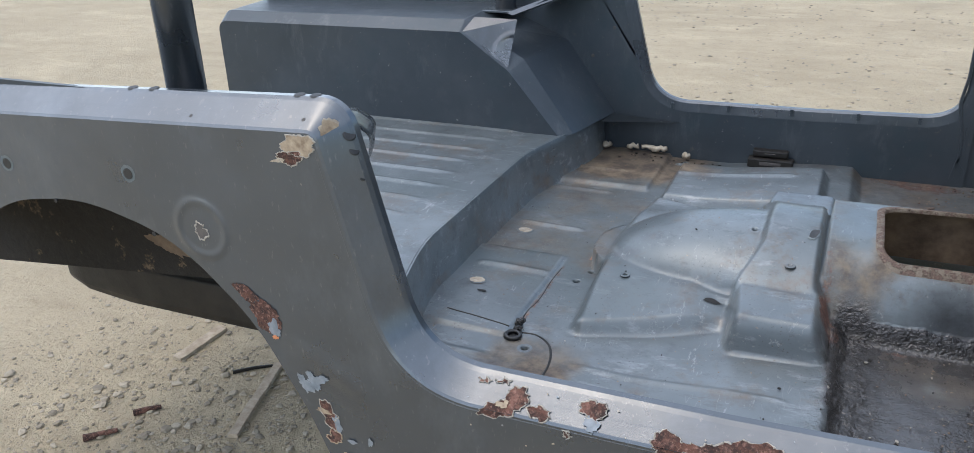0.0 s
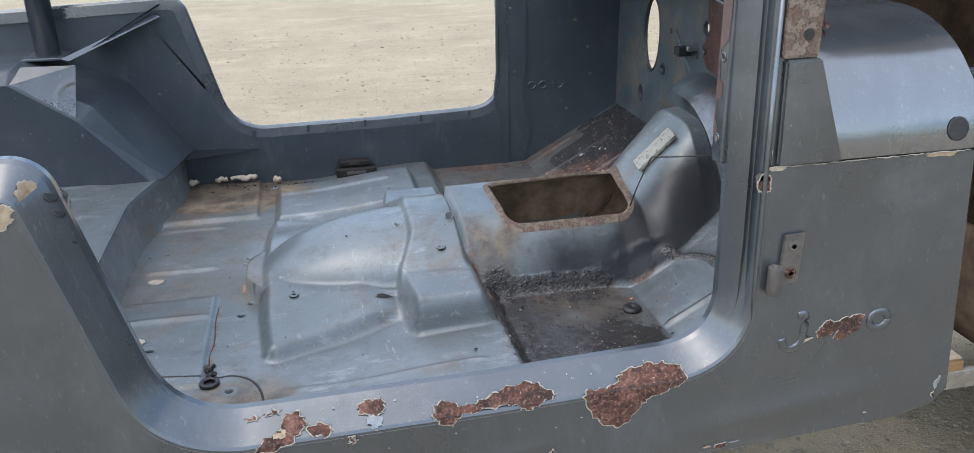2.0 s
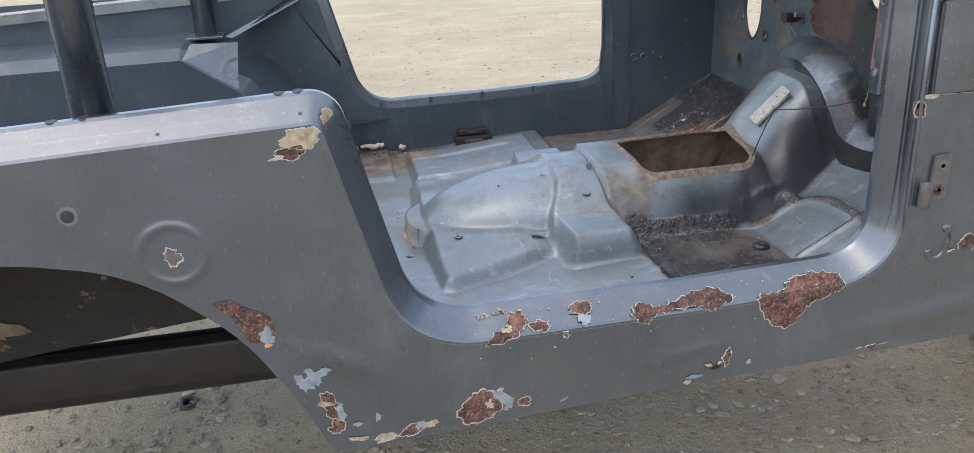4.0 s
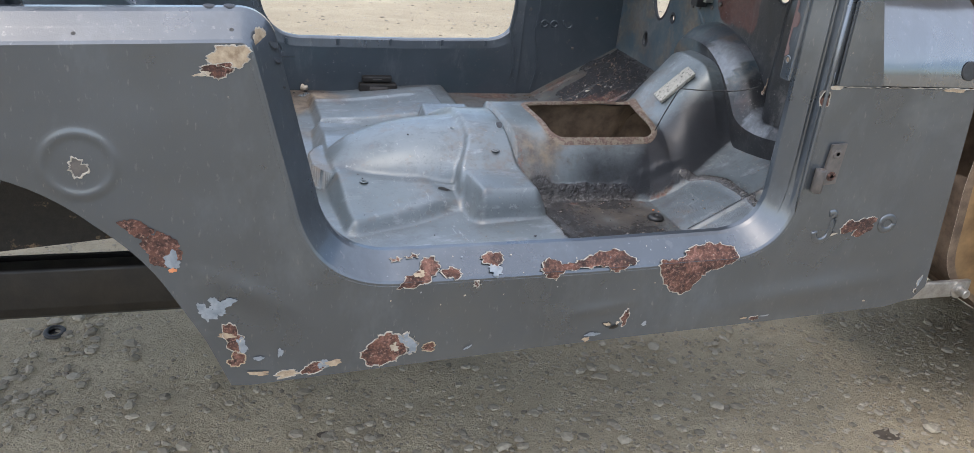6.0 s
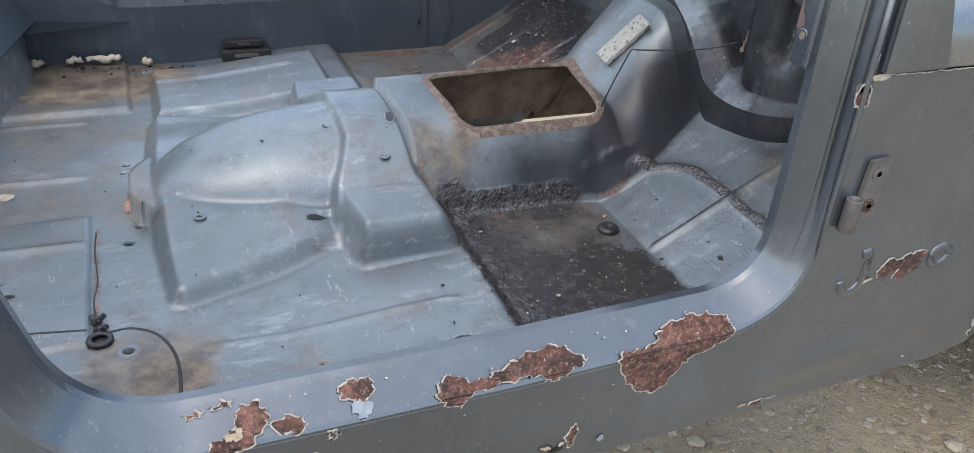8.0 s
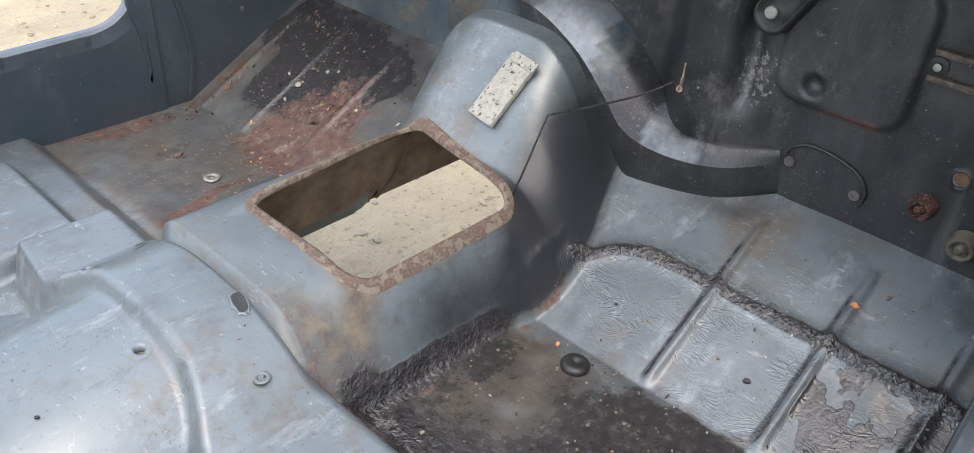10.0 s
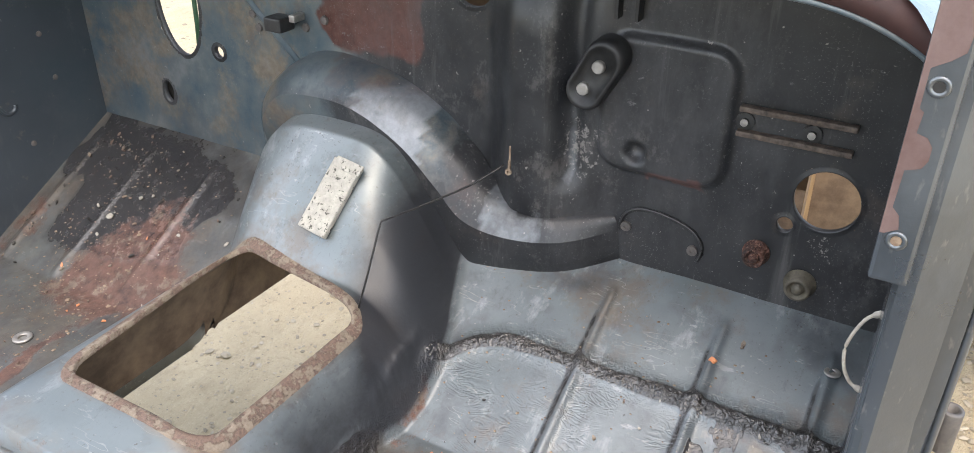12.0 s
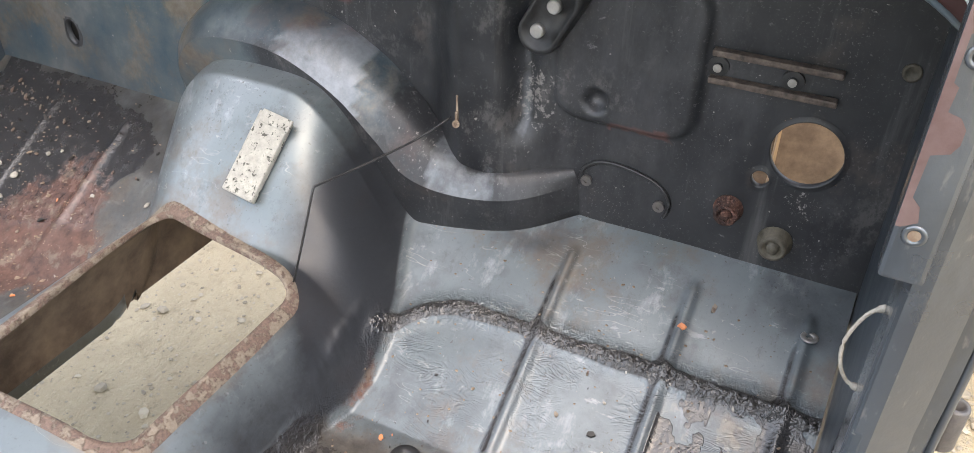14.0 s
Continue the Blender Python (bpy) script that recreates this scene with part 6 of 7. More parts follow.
def make_floor_fittings():
    disc_ring("rubber_grommet", -1.084, 0.374, 0.017, 0.009, 0.006, BLACK, tub, "black rubber drain grommet")
    for k, (x, y) in enumerate(((-1.092, 0.415), (-1.088, 0.400), (-1.094, 0.428))):
        bm = bmesh.new()
        lathe(bm, [(0.006, 0), (0.006, 0.01), (0.004, 0.012), (0.004, 0.02), (0.0, 0.02)], Matrix.Translation(floor_at(x, y)) @ pose(0, 0, 0, 30 * k, 50, 0), 10)
        part("rusty_bolt", bm, TAR, tub)
    bm = bmesh.new()
    lathe(bm, [(0.019, 0), (0.019, 0.004), (0.016, 0.008), (0.006, 0.009), (0.004, 0.006), (0.0, 0.006)], Matrix.Translation(floor_at(-0.283, 0.456)), 24)
    part("rubber_plug", bm, BLACK, tub, "black rubber floor plug", True)
    for x, y in ((-1.228, 0.541), (-1.231, 0.812)):
        patch(blob(x, y, 0.017, 0.013, int(y * 999), 0.2, 30), lambda u, v, l: (u, v, zf(u, v) + l + 0.0008), CREAM, tub, "drain_plug", FLOOR, 0.004, 0.001)
    for x, y in ((-0.640, 0.592), (-0.935, 0.585), (-0.975, 1.37), (-0.82, 0.235), (-0.03, 0.092)):
        disc_ring("bolt_head", x, y, 0.0095, 0.004, 0.0022, STEEL if y < 0.1 else RIM if y < 0.3 else FLOOR, tub)
    patch_floor = lambda x, y, l: (x, y, zf(x, y) + l + 0.0008)
    patch(blob(-0.765, 0.552, 0.016, 0.006, 801, 0.6, 30, 0.2), patch_floor, DARKSTEEL, tub, "paint_flake", None, label="")
    patch([(-1.045, 0.712), (-1.036, 0.714), (-1.038, 0.752), (-1.045, 0.750)], patch_floor, FADED, tub, "orange_mark", None)
    for i, (x, y, rx, ry) in enumerate(((-0.60, 0.20, 0.018, 0.010), (-0.635, 0.22, 0.010, 0.006), (-1.20, 0.50, 0.010, 0.004))):
        patch(blob(x, y, rx, ry, 820 + i, 0.6, 30), patch_floor, DARKSTEEL, tub, "paint_flake", None)
    # cracks and lap joints of the sheet, from the grommet to the sill and to the jamb
    for line, r, mat in (([(-1.075, 0.392), (-1.045, 0.393), (-1.015, 0.372), (-0.998, 0.335), (-0.992, 0.29), (-0.995, 0.22), (-1.0, 0.12)], 0.0026, DARKSTEEL), ([(-1.10, 0.395), (-1.16, 0.405), (-1.235, 0.415)], 0.0022, DARKSTEEL),
                         ([(-1.088, 0.42), (-1.092, 0.47), (-1.087, 0.52), (-1.091, 0.60), (-1.089, 0.66)], 0.0016, DARKSTEEL)):
        bm = bmesh.new()
        tube(bm, [Vector(floor_at(p.x, p.y, -0.001)) for p in smooth_line([(a, b, 0) for a, b in line], 40)], r, 8)
        part("sheet_seam", bm, mat, tub, "", True)
    # stamped bracket at the far rocker
    for z0, z1, y0, x0, x1 in ((0.455, 0.480, 1.385, -0.815, -0.70), (0.482, 0.500, 1.398, -0.805, -0.715)):
        bm = bmesh.new()
        box(bm, x0, x1, y0, y0 + 0.03, z0, z1, 0.004)
        br = part("seat_bracket", bm, DARKSTEEL, tub)
        bm = bmesh.new()
        box(bm, x0 + 0.03, x1 - 0.03, y0 - 0.001, y0 + 0.004, z0 + 0.008, z1 - 0.007, 0.002)
        part("slot", bm, HINGE, br)
    # slots in the arch over the tunnel, their dark inside laid on as black patches
    for i, (x, y, rx, ry, turn) in enumerate(((-0.609, 0.672, 0.016, 0.0085, 1.25), (-0.620, 0.875, 0.010, 0.005, 0.9))):
        patch(blob(x, y, rx, ry, 860 + i, 0.3, 36, turn), patch_floor, BLACK, tub, "slot_hole", FLOOR, 0.003, 0.0012)
    # pale foam squeezed out at the foot of the far wall
    rnd = random.Random(15)
    for x0, x1, n in ((-1.215, -1.195, 4), (-1.145, -1.115, 5), (-1.105, -1.035, 9), (-0.985, -0.972, 3)):
        bm = bmesh.new()
        line = [(x0 + (x1 - x0) * k / (n - 1), 1.398 + rnd.uniform(-0.004, 0.004), zf(x0, 1.395) + 0.012 + rnd.uniform(0, 0.008)) for k in range(n)]
        tube(bm, line, [rnd.uniform(0.005, 0.011) for _ in line], 8)
        part("foam_bead", bm, CREAM, tub, "pale expanded foam in the floor seam", True)


make_floor_fittings()


def make_pad():
    """The pale sound-deadening pad on the slope of the tunnel."""
    pad = thing("sound_pad", 0, 0, 0, "flaking grey-white sound-deadening pad on the tunnel", "pad")
    slope = math.atan2(0.075, 0.07)
    m = pose(-0.131, 0.742, tunnel_top(np.array(-0.131)).item() + 0.003, 0, -math.degrees(slope), 0) @ pose(0, 0, 0, 0, 0, -8)
    bm = bmesh.new()
    box(bm, -0.053, 0.053, -0.024, 0.024, -0.004, 0.005, 0.002)
    bmesh.ops.transform(bm, matrix=m, verts=bm.verts)
    part("pad_sheet", bm, PAD, pad)
    bm = bmesh.new()
    box(bm, 0.040, 0.056, -0.028, 0.018, 0.004, 0.007, 0.001)
    bmesh.ops.transform(bm, matrix=m, verts=bm.verts)
    part("torn_corner", bm, PAD, pad)


make_pad()


def make_wire():
    w = thing("loose_wire", 0, 0, 0, "thin bent black wire beside the tunnel", "wire")
    bm = bmesh.new()
    tube(bm, smooth_line([(-0.228, 0.627, 0.598), (-0.218, 0.617, 0.645), (-0.195, 0.611, 0.706)], 10) + smooth_line([(-0.192, 0.611, 0.709), (-0.14, 0.588, 0.712), (-0.075, 0.555, 0.722), (-0.037, 0.528, 0.741)], 20), 0.0014, 6)
    part("strand", bm, BLACK, w, "", True)
    t = thing("wire_terminal", 0, 0, 0, "small crimped wire terminal hanging at the firewall", "terminal")
    bm = bmesh.new()
    tube(bm, [(-0.018, 0.530, 0.760), (-0.020, 0.529, 0.738)], 0.0013, 6)
    lathe(bm, [(0.0018, 0), (0.0046, 0.0), (0.0046, 0.002), (0.0018, 0.002), (0.0018, 0)], pose(-0.024, 0.528, 0.726, 0, -80, 0), 14)
    box(bm, -0.024, -0.020, 0.5268, 0.5302, 0.729, 0.741, 0.001)
    part("ring_end", bm, RIM, t)


make_wire()


# ---- on the firewall ----
def on_wall(y, z, out=0.0):
    return pose(FX - out, y, z, 0, -90, 0)


CUP = make_plain("olive_brown_cup", (0.045, 0.040, 0.030), (0.13, 0.112, 0.082), 0.6, 70, 0.5)
RAILRUST = make_plain("dark_rusted_rail", (0.04, 0.03, 0.025), (0.15, 0.115, 0.09), 0.7, 90, 0.7)


def make_firewall_fittings():
    # oval cover with two bolts
    bm = bmesh.new()
    a, b = Vector((0.419, 0.884)), Vector((0.437, 0.851))
    d = (a - b).normalized()
    n = Vector((-d.y, d.x))
    loop = []
    for k in range(32):
        t = math.tau * k / 32
        c = a + d * 0.004 if math.sin(t) >= 0 else b - d * 0.004
        loop.append(c + (n * math.cos(t) + d * math.sin(t)) * 0.0225)
    c = (a + b) / 2
    shape = lambda s, x: [(x, c.x + (p.x - c.x) * s, c.y + (p.y - c.y) * s) for p in loop]
    loft(bm, [shape(1.12, FX - 0.012), shape(1.1, FX - 0.032), shape(1.0, FX - 0.040), shape(0.86, FX - 0.040), shape(0.82, FX - 0.034), shape(0.02, FX - 0.034)], True)
    cover = part("oval_cover", bm, BLACK, firewall, "black oval cover with two bolts", True)
    for y, z in ((0.422, 0.880), (0.440, 0.850)):
        bm = bmesh.new()
        lathe(bm, [(0.008, 0), (0.008, 0.006), (0.0065, 0.0075), (0.0, 0.0075)], on_wall(y, z, 0.034), 14)
        part("bolt", bm, STEEL, cover)
    # slotted rail
    for dz in (0.006, -0.024):
        bm = bmesh.new()
        box(bm, FX - 0.012, FX, 0.130, 0.258, 0.843 + dz, 0.850 + dz, 0.002)
        part("slotted_rail", bm, RAILRUST, firewall, "rusty slotted rail")
    for y in (0.251, 0.176):
        bm = bmesh.new()
        lathe(bm, [(0.011, 0), (0.011, 0.003), (0.005, 0.0035), (0.005, 0.007), (0, 0.007)], on_wall(y, 0.835, 0.0), 16)
        part("screw", bm, BLACK, firewall)
        bm = bmesh.new()
        lathe(bm, [(0.0045, 0.006), (0.0045, 0.008), (0, 0.0085)], on_wall(y, 0.835, 0.0), 12)
        part("screw_head", bm, STEEL, firewall)
    # pipe stubs
    for y, z, ro, mat in ((0.212, 0.671, 0.0135, RUST), (0.155, 0.644, 0.0155, CUP)):
        bm = bmesh.new()
        lathe(bm, [(ro * 1.25, 0), (ro * 1.25, 0.004), (ro, 0.006), (ro, 0.018), (ro * 0.72, 0.020), (ro * 0.6, 0.012), (ro * 0.45, 0.012), (ro * 0.4, 0.02), (0, 0.02)], on_wall(y, z), 22)
        part("pipe_stub", bm, mat, firewall, "rusty pipe stub", True)
    for y, z, r in ((0.440, 0.926, 0.013), (0.074, 0.866, 0.009)):
        bm = bmesh.new()
        lathe(bm, [(r, 0), (r, 0.003), (r * 0.7, 0.004), (r * 0.5, 0.002), (0, 0.002)], on_wall(y, z, 0.0), 18)
        part("grommet", bm, CUP, firewall, "", True)
    # channel above the oval cover
    for y in (0.388, 0.413):
        bm = bmesh.new()
        box(bm, FX - 0.018, FX, y - 0.002, y + 0.002, 0.934, 1.0)
        part("channel_wall", bm, BLACK, firewall)
    # lower blanking plate with rolled rim
    bm = bmesh.new()
    rim = smooth_line([(FX, 0.390, 0.652), (FX, 0.385, 0.676), (FX, 0.362, 0.690), (FX, 0.325, 0.688), (FX, 0.292, 0.676), (FX, 0.278, 0.655), (FX, 0.283, 0.635)], 40)
    tube(bm, [p + Vector((-0.002, 0, 0)) for p in rim], 0.0022, 8)
    plate = part("blanking_plate", bm, BLACK, firewall, "", True)
    for y, z in ((0.381, 0.660), (0.290, 0.650)):
        bm = bmesh.new()
        lathe(bm, [(0.007, 0), (0.007, 0.004), (0.003, 0.004), (0.003, 0.002), (0, 0.002)], on_wall(y, z, 0.001), 12)
        part("screw", bm, HINGE, plate)
    # relay with its bracket
    r = new("relay")
    r.parent = firewall
    tagged(r, "black relay on a small steel bracket")
    bm = bmesh.new()
    box(bm, FX - 0.040, FX - 0.008, 0.920, 0.952, 0.843, 0.864, 0.003)
    part("case", bm, BLACK, r)
    bm = bmesh.new()
    box(bm, FX - 0.024, FX, 0.906, 0.917, 0.857, 0.868, 0.002)
    part("bracket", bm, STEEL, r)
    for y, z in ((0.905, 0.846), (0.965, 0.835), (1.01, 0.852), (1.0, 0.832), (0.868, 0.862), (1.06, 0.88)):
        bm = bmesh.new()
        lathe(bm, [(0.007, 0), (0.006, 0.003), (0, 0.0035)], on_wall(y, z, 0.001), 12)
        part("rivet", bm, HINGE, firewall)
    # pressed diagonal ridge
    bm = bmesh.new()
    tube(bm, [(FX, 1.03, 0.885), (FX - 0.001, 0.925, 0.787)], 0.0065, 10)
    for v in bm.verts:
        v.co.x = FX + (v.co.x - FX) * 0.5
    part("pressed_ridge", bm, SLATE, firewall, "", True)
    # dark plate added behind the small hole so that it looks black
    bm = bmesh.new()
    box(bm, FX + 0.012, FX + 0.03, 1.19, 1.28, 0.62, 0.735, 0.004)
    part("hole_backing", bm, DARKSTEEL, firewall)
    # tube crossing behind the tall slot
    p = thing("green_cable", 0, 0, 0, "dark green cable outside the firewall", "cable")
    bm = bmesh.new()
    tube(bm, [(0.075, 1.205, 0.60), (0.075, 1.185, 0.80), (0.075, 1.178, 1.0)], 0.004, 8)
    part("strand", bm, GREEN, p, "", True)


make_firewall_fittings()


# ---- pillar jamb ----
def make_jamb():
    """The flanged front jamb beside the door opening with its holes, wire loop and primer patches."""
    bm = bmesh.new()
    box(bm, -0.341, -0.316, 0.048, 0.074, 0.888, 1.175, 0.003)
    jamb = part("jamb_flange", bm, PAINT, near_side, "drilled jamb flange with red primer patches")
    bm = bmesh.new()
    worn = ((0.925, 0.003), (0.930, 0.011), (0.940, 0.009), (0.945, 0.004), (0.972, 0.005), (0.975, 0.014), (0.981, 0.017), (0.990, 0.017), (0.996, 0.013), (0.998, 0.006), (1.012, 0.007), (1.014, 0.004), (1.040, 0.004), (1.046, 0.014), (1.052, 0.021), (1.08, 0.023), (1.172, 0.024))
    strip(bm, [(-0.3416, 0.0735, z) for z, w in worn], [(-0.3416, 0.0735 - w, z) for z, w in worn])
    part("primer_patch", bm, FADEDRED, jamb)
    for z in (0.921, 1.029, 1.12):
        bm = bmesh.new()
        lathe(bm, [(0.0072, 0.0), (0.0068, 0.0010), (0.0045, 0.0012), (0.0036, 0.0)], pose(-0.341, 0.062, z, 0, -90, 0), 18)
        dimple = part("screw_hole", bm, PAINT, jamb, "", True)
        bm = bmesh.new()
        lathe(bm, [(0.0036, 0.0), (0.0036, 0.0007), (0, 0.0007)], pose(-0.341, 0.062, z, 0, -90, 0), 14)
        part("hole_bottom", bm, RIM if z < 1 else BLACK, dimple)
    bm = bmesh.new()
    tube(bm, smooth_line([(-0.30, 0.058, 0.838), (-0.302, 0.068, 0.830), (-0.304, 0.076, 0.806), (-0.304, 0.074, 0.785), (-0.302, 0.067, 0.770), (-0.30, 0.058, 0.764)], 24), [0.0028 if k in (0, 1, 2, 22, 23, 24) else 0.0015 for k in range(25)], 8)
    part("wire_loop", bm, EDGE, near_side, "bright wire loop on the jamb", True)


make_jamb()


# ---- loose bits ----
fw = thing("steel_washer", 0, 0, 0, "grey steel washer lying on the rusty floor", "washer")
disc_ring("washer_ring", -0.375, 1.145, 0.014, 0.006, 0.003, STEEL, fw)


def clump(bm, x, y, z, r, rnd):
    """One rough little stone."""
    made = bmesh.ops.create_icosphere(bm, subdivisions=1, radius=r)["verts"]
    q = Euler((rnd.uniform(0, 6), rnd.uniform(0, 6), rnd.uniform(0, 6))).to_matrix()
    sx, sy, sz = rnd.uniform(0.7, 1.35), rnd.uniform(0.7, 1.2), rnd.uniform(0.45, 0.8)
    for v in made:
        c = q @ (v.co * rnd.uniform(0.8, 1.15))
        v.co = Vector((x + c.x * sx, y + c.y * sy, z + c.z * sz))


def stones_mesh(places):
    """Many small stones in one mesh: (x, y, z, r)."""
    rnd = random.Random(77)
    bm = bmesh.new()
    clump(bm, 0, 0, 0, 1.0, random.Random(3))
    bmesh.ops.recalc_face_normals(bm, faces=bm.faces)
    base = np.array([v.co[:] for v in bm.verts])
    tris = np.array([[v.index for v in f.verts] for f in bm.faces])
    bm.free()
    vs, fs = [], []
    for k, (x, y, z, r) in enumerate(places):
        a = rnd.uniform(0, math.tau)
        s = np.array([rnd.uniform(0.7, 1.4), rnd.uniform(0.7, 1.2), rnd.uniform(0.5, 1.0)]) * r
        p = base * s * (1 + 0.25 * np.array([[rnd.random() - 0.5] for _ in base]))
        c, sn = math.cos(a), math.sin(a)
        vs.append(np.stack([x + p[:, 0] * c - p[:, 1] * sn, y + p[:, 0] * sn + p[:, 1] * c, z + p[:, 2]], -1))
        fs.append(tris + k * len(base))
    me = bpy.data.meshes.new("stones")
    me.from_pydata(np.concatenate(vs).tolist(), [], np.concatenate(fs).tolist())
    return me


def gz(x, y):
    return float(ground_height(np.array([[x]]), np.array([[y]]))[0, 0])


def make_gravel():
    rnd = random.Random(12)
    places = []
    for _ in range(30000):
        x, y = rnd.uniform(-2.8, 1.3), rnd.uniform(-0.5, 1.6)
        if rnd.random() > 0.25 + 0.9 * float(fbm(np.array(x), np.array(y), 2.2, 3, 40)):
            continue
        r = (0.0030 if y < 0.45 else 0.0024) * math.exp(rnd.gauss(0.0, 0.62))
        places.append((x, y, gz(x, y) + r * 0.25, min(r, 0.017)))
    for cx, cy, n in ((-0.72, 0.42, 30), (-0.40, 0.28, 22), (0.05, 0.53, 24), (-1.75, 0.75, 60), (-1.9, 0.45, 40), (0.55, 0.22, 26), (-0.1, 0.62, 20), (0.22, 0.05, 24), (-0.15, 0.20, 22), (-1.55, 0.95, 50), (-0.95, 0.35, 20)):
        for _ in range(n):
            x, y, r = rnd.gauss(cx, 0.10), rnd.gauss(cy, 0.08), rnd.uniform(0.004, 0.015)
            places.append((x, y, gz(x, y) + r * 0.2, r))
    for _ in range(2500):
        x, y = rnd.uniform(-4, 3.5), rnd.uniform(1.6, 7)
        r = rnd.uniform(0.004, 0.014)
        places.append((x, y, gz(x, y) + r * 0.15, r))
    for _ in range(3300):
        x, y = rnd.uniform(-2.4, 1.2), rnd.uniform(-0.55, 0.75)
        r = 0.0058 * math.exp(rnd.gauss(0.0, 0.45))
        places.append((x, y, gz(x, y) + r * 0.28, min(r, 0.017)))
    me = stones_mesh(places)
    me.materials.append(STONE)
    tagged(new("gravel", me), "loose grey-brown stones scattered on the dirt", "gravel", kind="stuff")


make_gravel()


def make_debris():
    """Rust flakes and grit on the far floor."""
    rnd = random.Random(21)
    places = []
    for _ in range(900):
        x, y = rnd.gauss(-0.24, 0.13), rnd.gauss(1.19, 0.11)
        if -0.53 < x < 0.02 and 0.93 < y < 1.41:
            r = 0.0009 * math.exp(rnd.gauss(0.1, 0.55))
            places.append((x, y, zf(x, y) + r * 0.3, min(r, 0.004)))
    for _ in range(260):
        x, y = rnd.uniform(-0.52, -0.02), rnd.uniform(0.08, 0.56)
        r = rnd.uniform(0.0008, 0.0022)
        places.append((x, y, zf(x, y) + r * 0.3, r))
    for _ in range(240):
        x, y = rnd.uniform(-1.25, -0.56), rnd.uniform(0.1, 1.4)
        r = rnd.uniform(0.0006, 0.0018)
        places.append((x, y, zf(x, y) + r * 0.3, r))
    me = stones_mesh(places)
    me.materials.append(RIM)
    tagged(new("rust_flakes", me), "rust flakes and grit lying on the floor", "debris", kind="stuff")


make_debris()


def make_chips(name, mat, spots, seed, label):
    """Flat chips lying on the floor sheet: spots of (x, y, spread, count, size)."""
    rnd = random.Random(seed)
    bm = bmesh.new()
    for cx, cy, sx, sy, n, size in spots:
        for _ in range(n):
            x, y = rnd.gauss(cx, sx), rnd.gauss(cy, sy)
            if not (-1.28 < x < 0.02 and 0.08 < y < 1.40) or opening(np.array(x), np.array(y), 0.02) > 0 or abs(zf(x, y + 0.006) - zf(x, y - 0.006)) > 0.008:
                continue
            r, a, k = size * math.exp(rnd.gauss(0, 0.45)), rnd.uniform(0, 6.28), rnd.randint(5, 7)
            tilt, spin = rnd.uniform(0, 0.12), rnd.uniform(0, 3.14)
            ring = []
            for i in range(k):
                b = a + math.tau * i / k
                q = r * rnd.uniform(0.55, 1.15)
                u, w = q * math.cos(b), q * 0.6 * math.sin(b)
                px, py = x + u * math.cos(spin) - w * math.sin(spin), y + u * math.sin(spin) + w * math.cos(spin)
                ring.append((px, py, zf(px, py) + 0.002 + tilt * (px - x)))
            lo = [bm.verts.new(p) for p in ring]
            hi = [bm.verts.new((p[0], p[1], p[2] + 0.0012 + r * 0.12)) for p in ring]
            bm.faces.new(hi)
            for i in range(k):
                j = (i + 1) % k
                bm.faces.new((lo[i], lo[j], hi[j], hi[i]))
    ob = finish(name, bm, mat, None, "", False)
    tagged(ob, label, "debris", kind="stuff")


make_chips("tan_flakes", FLANGE, [(-0.30, 1.13, 0.10, 0.06, 30, 0.0018), (-0.37, 1.29, 0.025, 0.025, 7, 0.005), (-0.20, 1.20, 0.08, 0.10, 30, 0.0018), (-0.30, 1.40, 0.12, 0.012, 22, 0.003), (-0.02, 1.30, 0.03, 0.08, 40, 0.0026), (-0.30, 0.30, 0.12, 0.15, 20, 0.0025)], 61, "tan paint and rust flakes lying on the floor")
make_chips("white_chips", EDGE, [(-0.12, 1.22, 0.05, 0.07, 7, 0.0035), (-0.22, 1.05, 0.10, 0.04, 7, 0.0025), (-0.28, 0.36, 0.10, 0.13, 18, 0.0022), (-0.15, 0.16, 0.03, 0.03, 8, 0.0025), (-0.75, 0.45, 0.2, 0.2, 8, 0.0014), (-0.48, 0.25, 0.03, 0.12, 14, 0.003)], 62, "small white paint chips lying on the floor")
make_chips("orange_chips", ORANGE, [(-0.058, 0.222, 0.001, 0.001, 1, 0.0035), (-0.25, 1.12, 0.05, 0.05, 5, 0.003), (-0.30, 0.50, 0.03, 0.03, 3, 0.003)], 63, "small orange paint chips lying on the floor")
make_chips("dark_flakes", DARKSTEEL, [(-0.04, 1.25, 0.04, 0.10, 50, 0.002), (-0.15, 1.38, 0.10, 0.02, 40, 0.002), (-0.28, 0.30, 0.10, 0.14, 40, 0.002), (-0.8, 0.5, 0.25, 0.25, 30, 0.002), (-1.0, 1.36, 0.12, 0.02, 30, 0.004)], 64, "dark flakes of tar and dirt lying on the floor")


def make_stick(pts, r0, r1, label, mat):
    s = thing("wood_stick", 0, 0, 0, label, "stick", "sticks on the dirt")
    bm = bmesh.new()
    line = [Vector((x, y, gz(x, y) + r0 * 0.8)) for x, y in pts]
    n = len(line)
    tube(bm, line, [r0 + (r1 - r0) * k / (n - 1) for k in range(n)], 7)
    part("shaft", bm, mat, s)


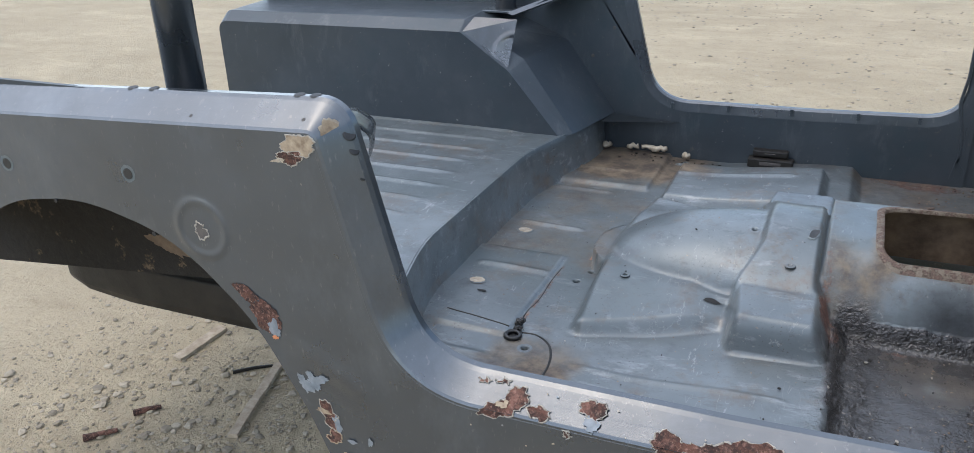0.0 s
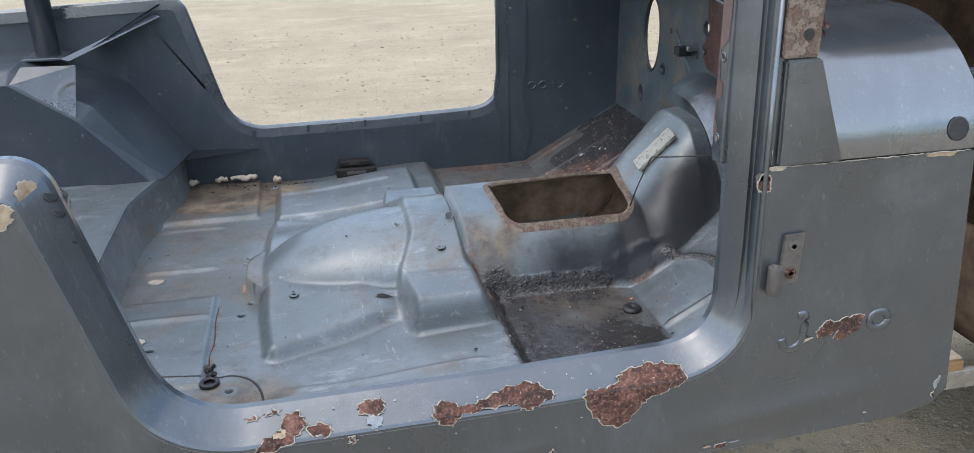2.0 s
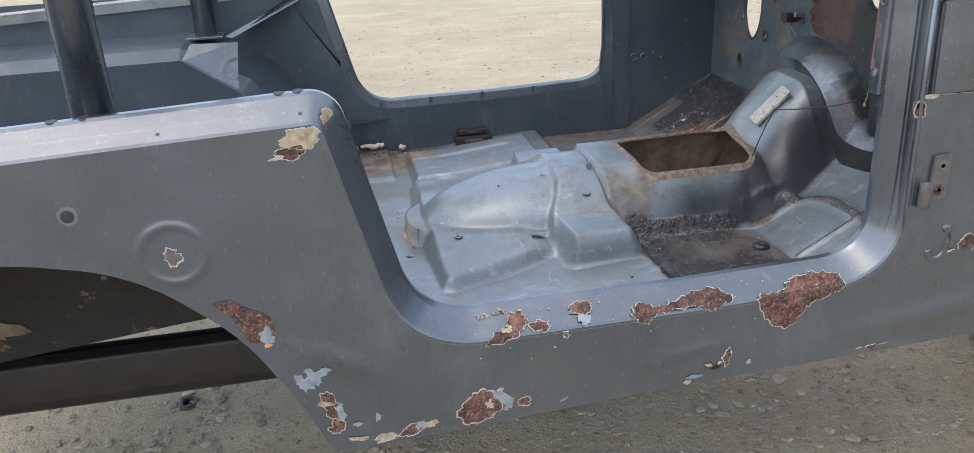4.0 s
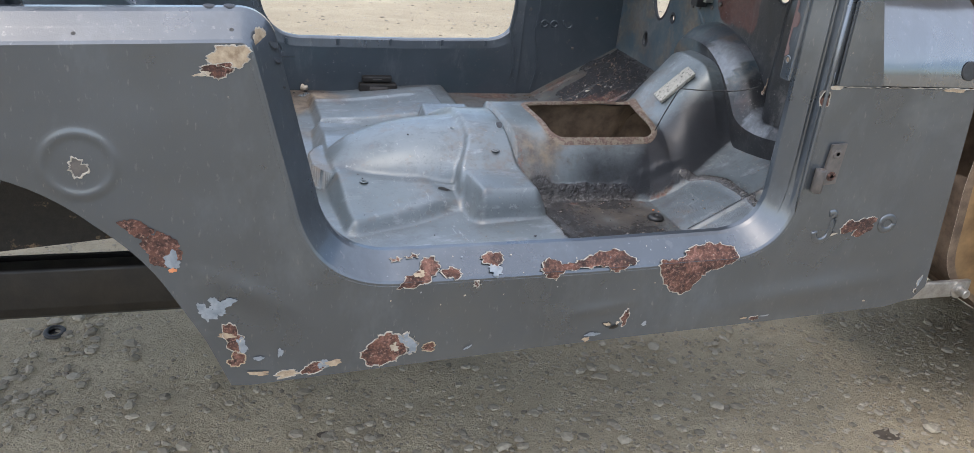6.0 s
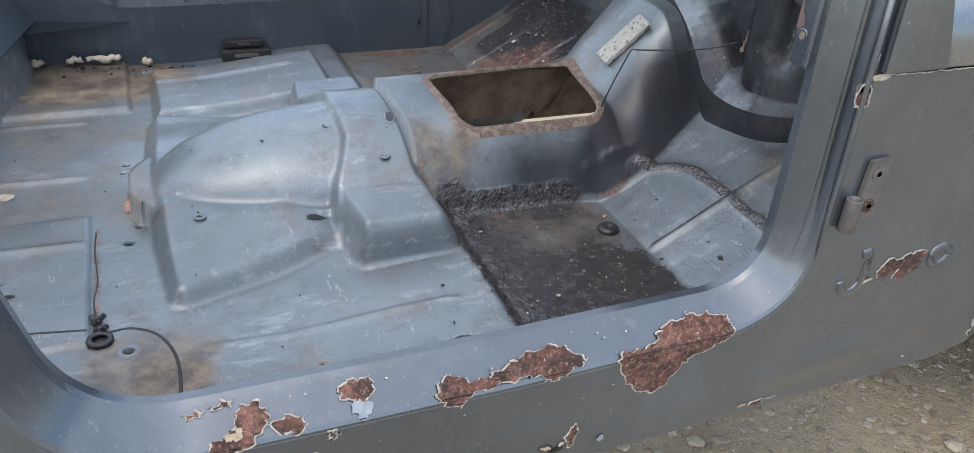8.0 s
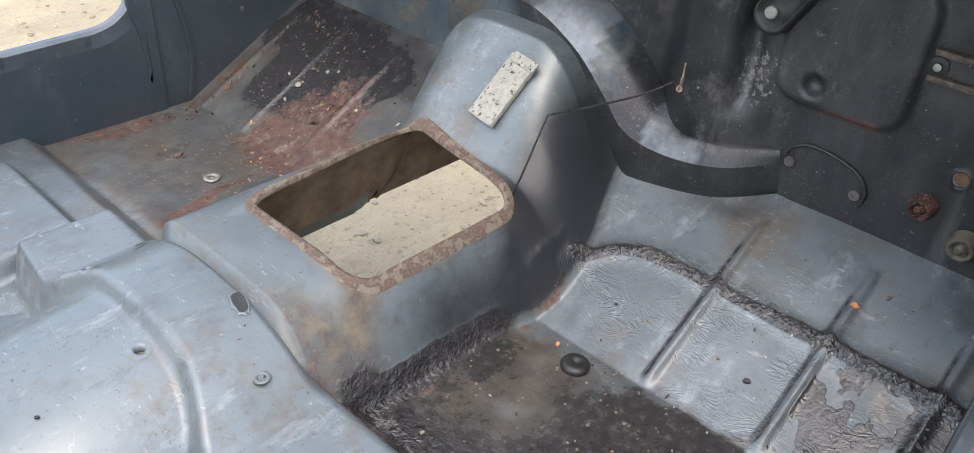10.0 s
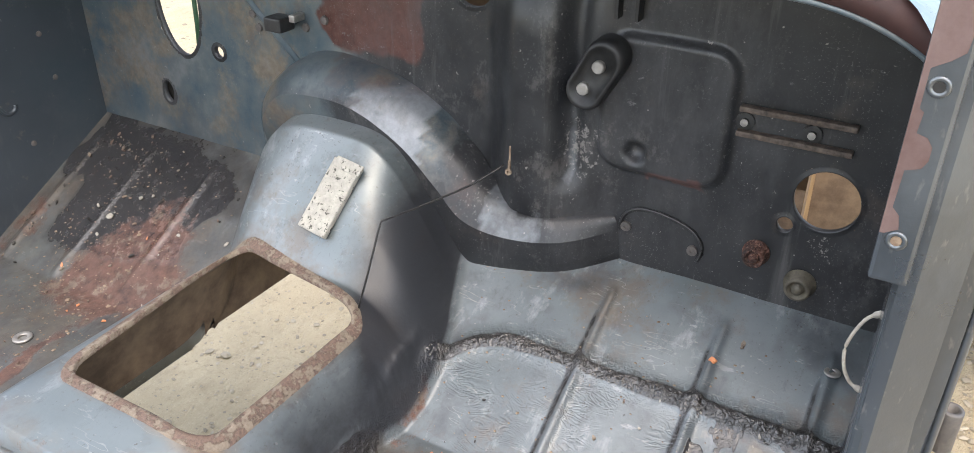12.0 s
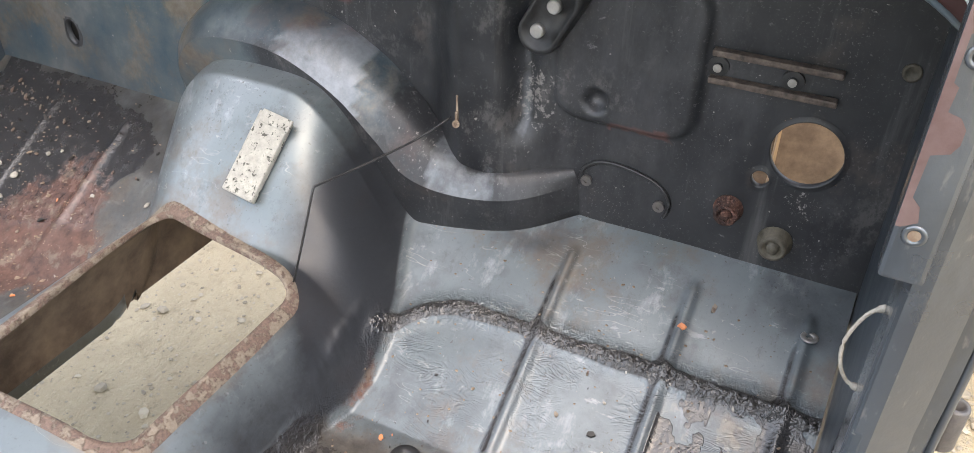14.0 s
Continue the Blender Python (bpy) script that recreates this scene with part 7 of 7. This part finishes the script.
def make_batten(a, b, wide, thick, label):
    """A split flat batten lying on the dirt."""
    s = thing("wood_batten", 0, 0, 0, label, "batten", "sticks on the dirt")
    bm = bmesh.new()
    va, vb = Vector(a), Vector(b)
    side = Vector((vb.y - va.y, va.x - vb.x)).normalized()
    rows = []
    for k in range(9):
        p = va.lerp(vb, k / 8)
        w = wide * (0.5 + 0.05 * math.sin(k * 2.3 + a[0] * 9))
        z = gz(p.x, p.y)
        q = [(p - side * w, 0.001), (p - side * w * 0.96, thick), (p + side * w * 0.96, thick * 0.9), (p + side * w, 0.001)]
        rows.append([(v.x, v.y, z + h) for v, h in q])
    loft(bm, rows)
    for r in (rows[0], rows[-1]):
        bm.faces.new([bm.verts.new(v) for v in r])
    part("board", bm, WOOD, s)


make_batten((-2.252, 0.67), (-2.239, 0.857), 0.035, 0.012, "split pale flat wood piece lying on the dirt")
make_batten((-1.869, 0.444), (-1.953, 0.749), 0.024, 0.014, "weathered grey wood batten on the dirt")
make_stick([(-2.057, 0.676), (-2.01, 0.715), (-1.969, 0.742)], 0.006, 0.004, "dark thin twig on the dirt", DARKSTEEL)
make_stick([(-2.216, 0.302), (-2.19, 0.326), (-2.16, 0.358)], 0.010, 0.006, "reddish rusted scrap lying on the dirt", RUST)
make_stick([(-2.175, 0.426), (-2.15, 0.455), (-2.127, 0.475)], 0.009, 0.006, "reddish rusted scrap lying on the dirt", RUST)
make_stick([(-1.95, 0.62), (-1.90, 0.68)], 0.002, 0.001, "dry straw stalk on the dirt", TAN)
gw = thing("rubber_ring", 0, 0, 0, "dark rubber ring lying on the dirt", "ring")
bm = bmesh.new()
lathe(bm, [(0.014, 0.0), (0.026, 0.0), (0.027, 0.006), (0.022, 0.010), (0.015, 0.008), (0.014, 0.0)], pose(-1.645, 0.944, gz(-1.645, 0.944), 8, 0, 0), 24)
part("ring_body", bm, BLACK, gw, "", True)


def make_stains():
    """Damp dark spots in the dirt."""
    m = make_plain("damp_dirt", (0.07, 0.055, 0.04), (0.12, 0.095, 0.07), 0.8, 40, 0.5)
    place = lambda x, y, l: (x, y, gz(x, y) + 0.0015)
    for i, (x, y, rx, ry) in enumerate(((-0.307, 0.101, 0.022, 0.018), (0.352, 0.211, 0.036, 0.022), (0.043, 0.0, 0.035, 0.022), (-1.025, 0.435, 0.02, 0.012))):
        ob = patch(blob(x, y, rx, ry, 900 + i, 0.35, 40), place, m, None, "damp_spot", None)
        tagged(ob, "damp dark stain in the dirt", "stain", kind="structure")


make_stains()


def make_lining_seams():
    """Folded seams and spot-welded flanges of the far lining."""
    y = WIDTH - 0.056
    for x0, x1, z0, z1, mat in ((-0.336, -0.329, 0.46, 0.99, INNER), (-0.252, -0.246, 0.46, 0.99, INNER), (-0.318, -0.312, 0.46, 0.60, INNER)):
        bm = bmesh.new()
        line = [(x0 + 0.012 * math.sin(k * 1.3) * (k < 4), z0 + (z1 - z0) * k / 8) for k in range(9)]
        loft(bm, [[(x, y, z) for x, z in line], [(x + 0.001, y - 0.006, z) for x, z in line], [(x + (x1 - x0), y - 0.006, z) for x, z in line], [(x + (x1 - x0) + 0.001, y, z) for x, z in line]])
        part("lining_seam", bm, mat, far_side)
    for x in (-1.03, -0.88, -0.72, -0.56, -0.42):
        bm = bmesh.new()
        box(bm, x - 0.004, x + 0.004, WIDTH - 0.064, WIDTH - 0.059, sill_z(x) + 0.012, sill_z(x) + 0.030, 0.001)
        part("trim_clip", bm, INNER, far_side)
    for bar in (smooth_line([(-0.165, 0, 0.690), (-0.158, 0, 0.672), (-0.148, 0, 0.664), (-0.136, 0, 0.668), (-0.134, 0, 0.676)], 14), [Vector((-0.195 + 0.011 * math.cos(a), 0, 0.676 + 0.010 * math.sin(a))) for a in (math.tau * k / 18 for k in range(19))], [Vector((-0.228 + 0.011 * math.cos(a), 0, 0.676 + 0.010 * math.sin(a))) for a in (math.tau * k / 18 for k in range(19))]):
        bm = bmesh.new()
        tube(bm, [Vector((p.x, y, p.z)) for p in bar], 0.0035, 8)
        part("raised_bar", bm, INNER, far_side, "", True)
    for x, z in ((-0.06, 0.78), (-0.05, 0.70), (-0.10, 0.86), (-0.29, 0.90), (-0.28, 0.72), (-0.12, 0.60), (-1.20, 0.80), (-1.26, 0.72), (-1.10, 0.53), (-0.9, 0.54)):
        bm = bmesh.new()
        lathe(bm, [(0.005, 0), (0.005, 0.002), (0.0, 0.003)], pose(x, y, z, 90, 0, 0), 10)
        part("rivet", bm, HINGE, far_side)


make_lining_seams()
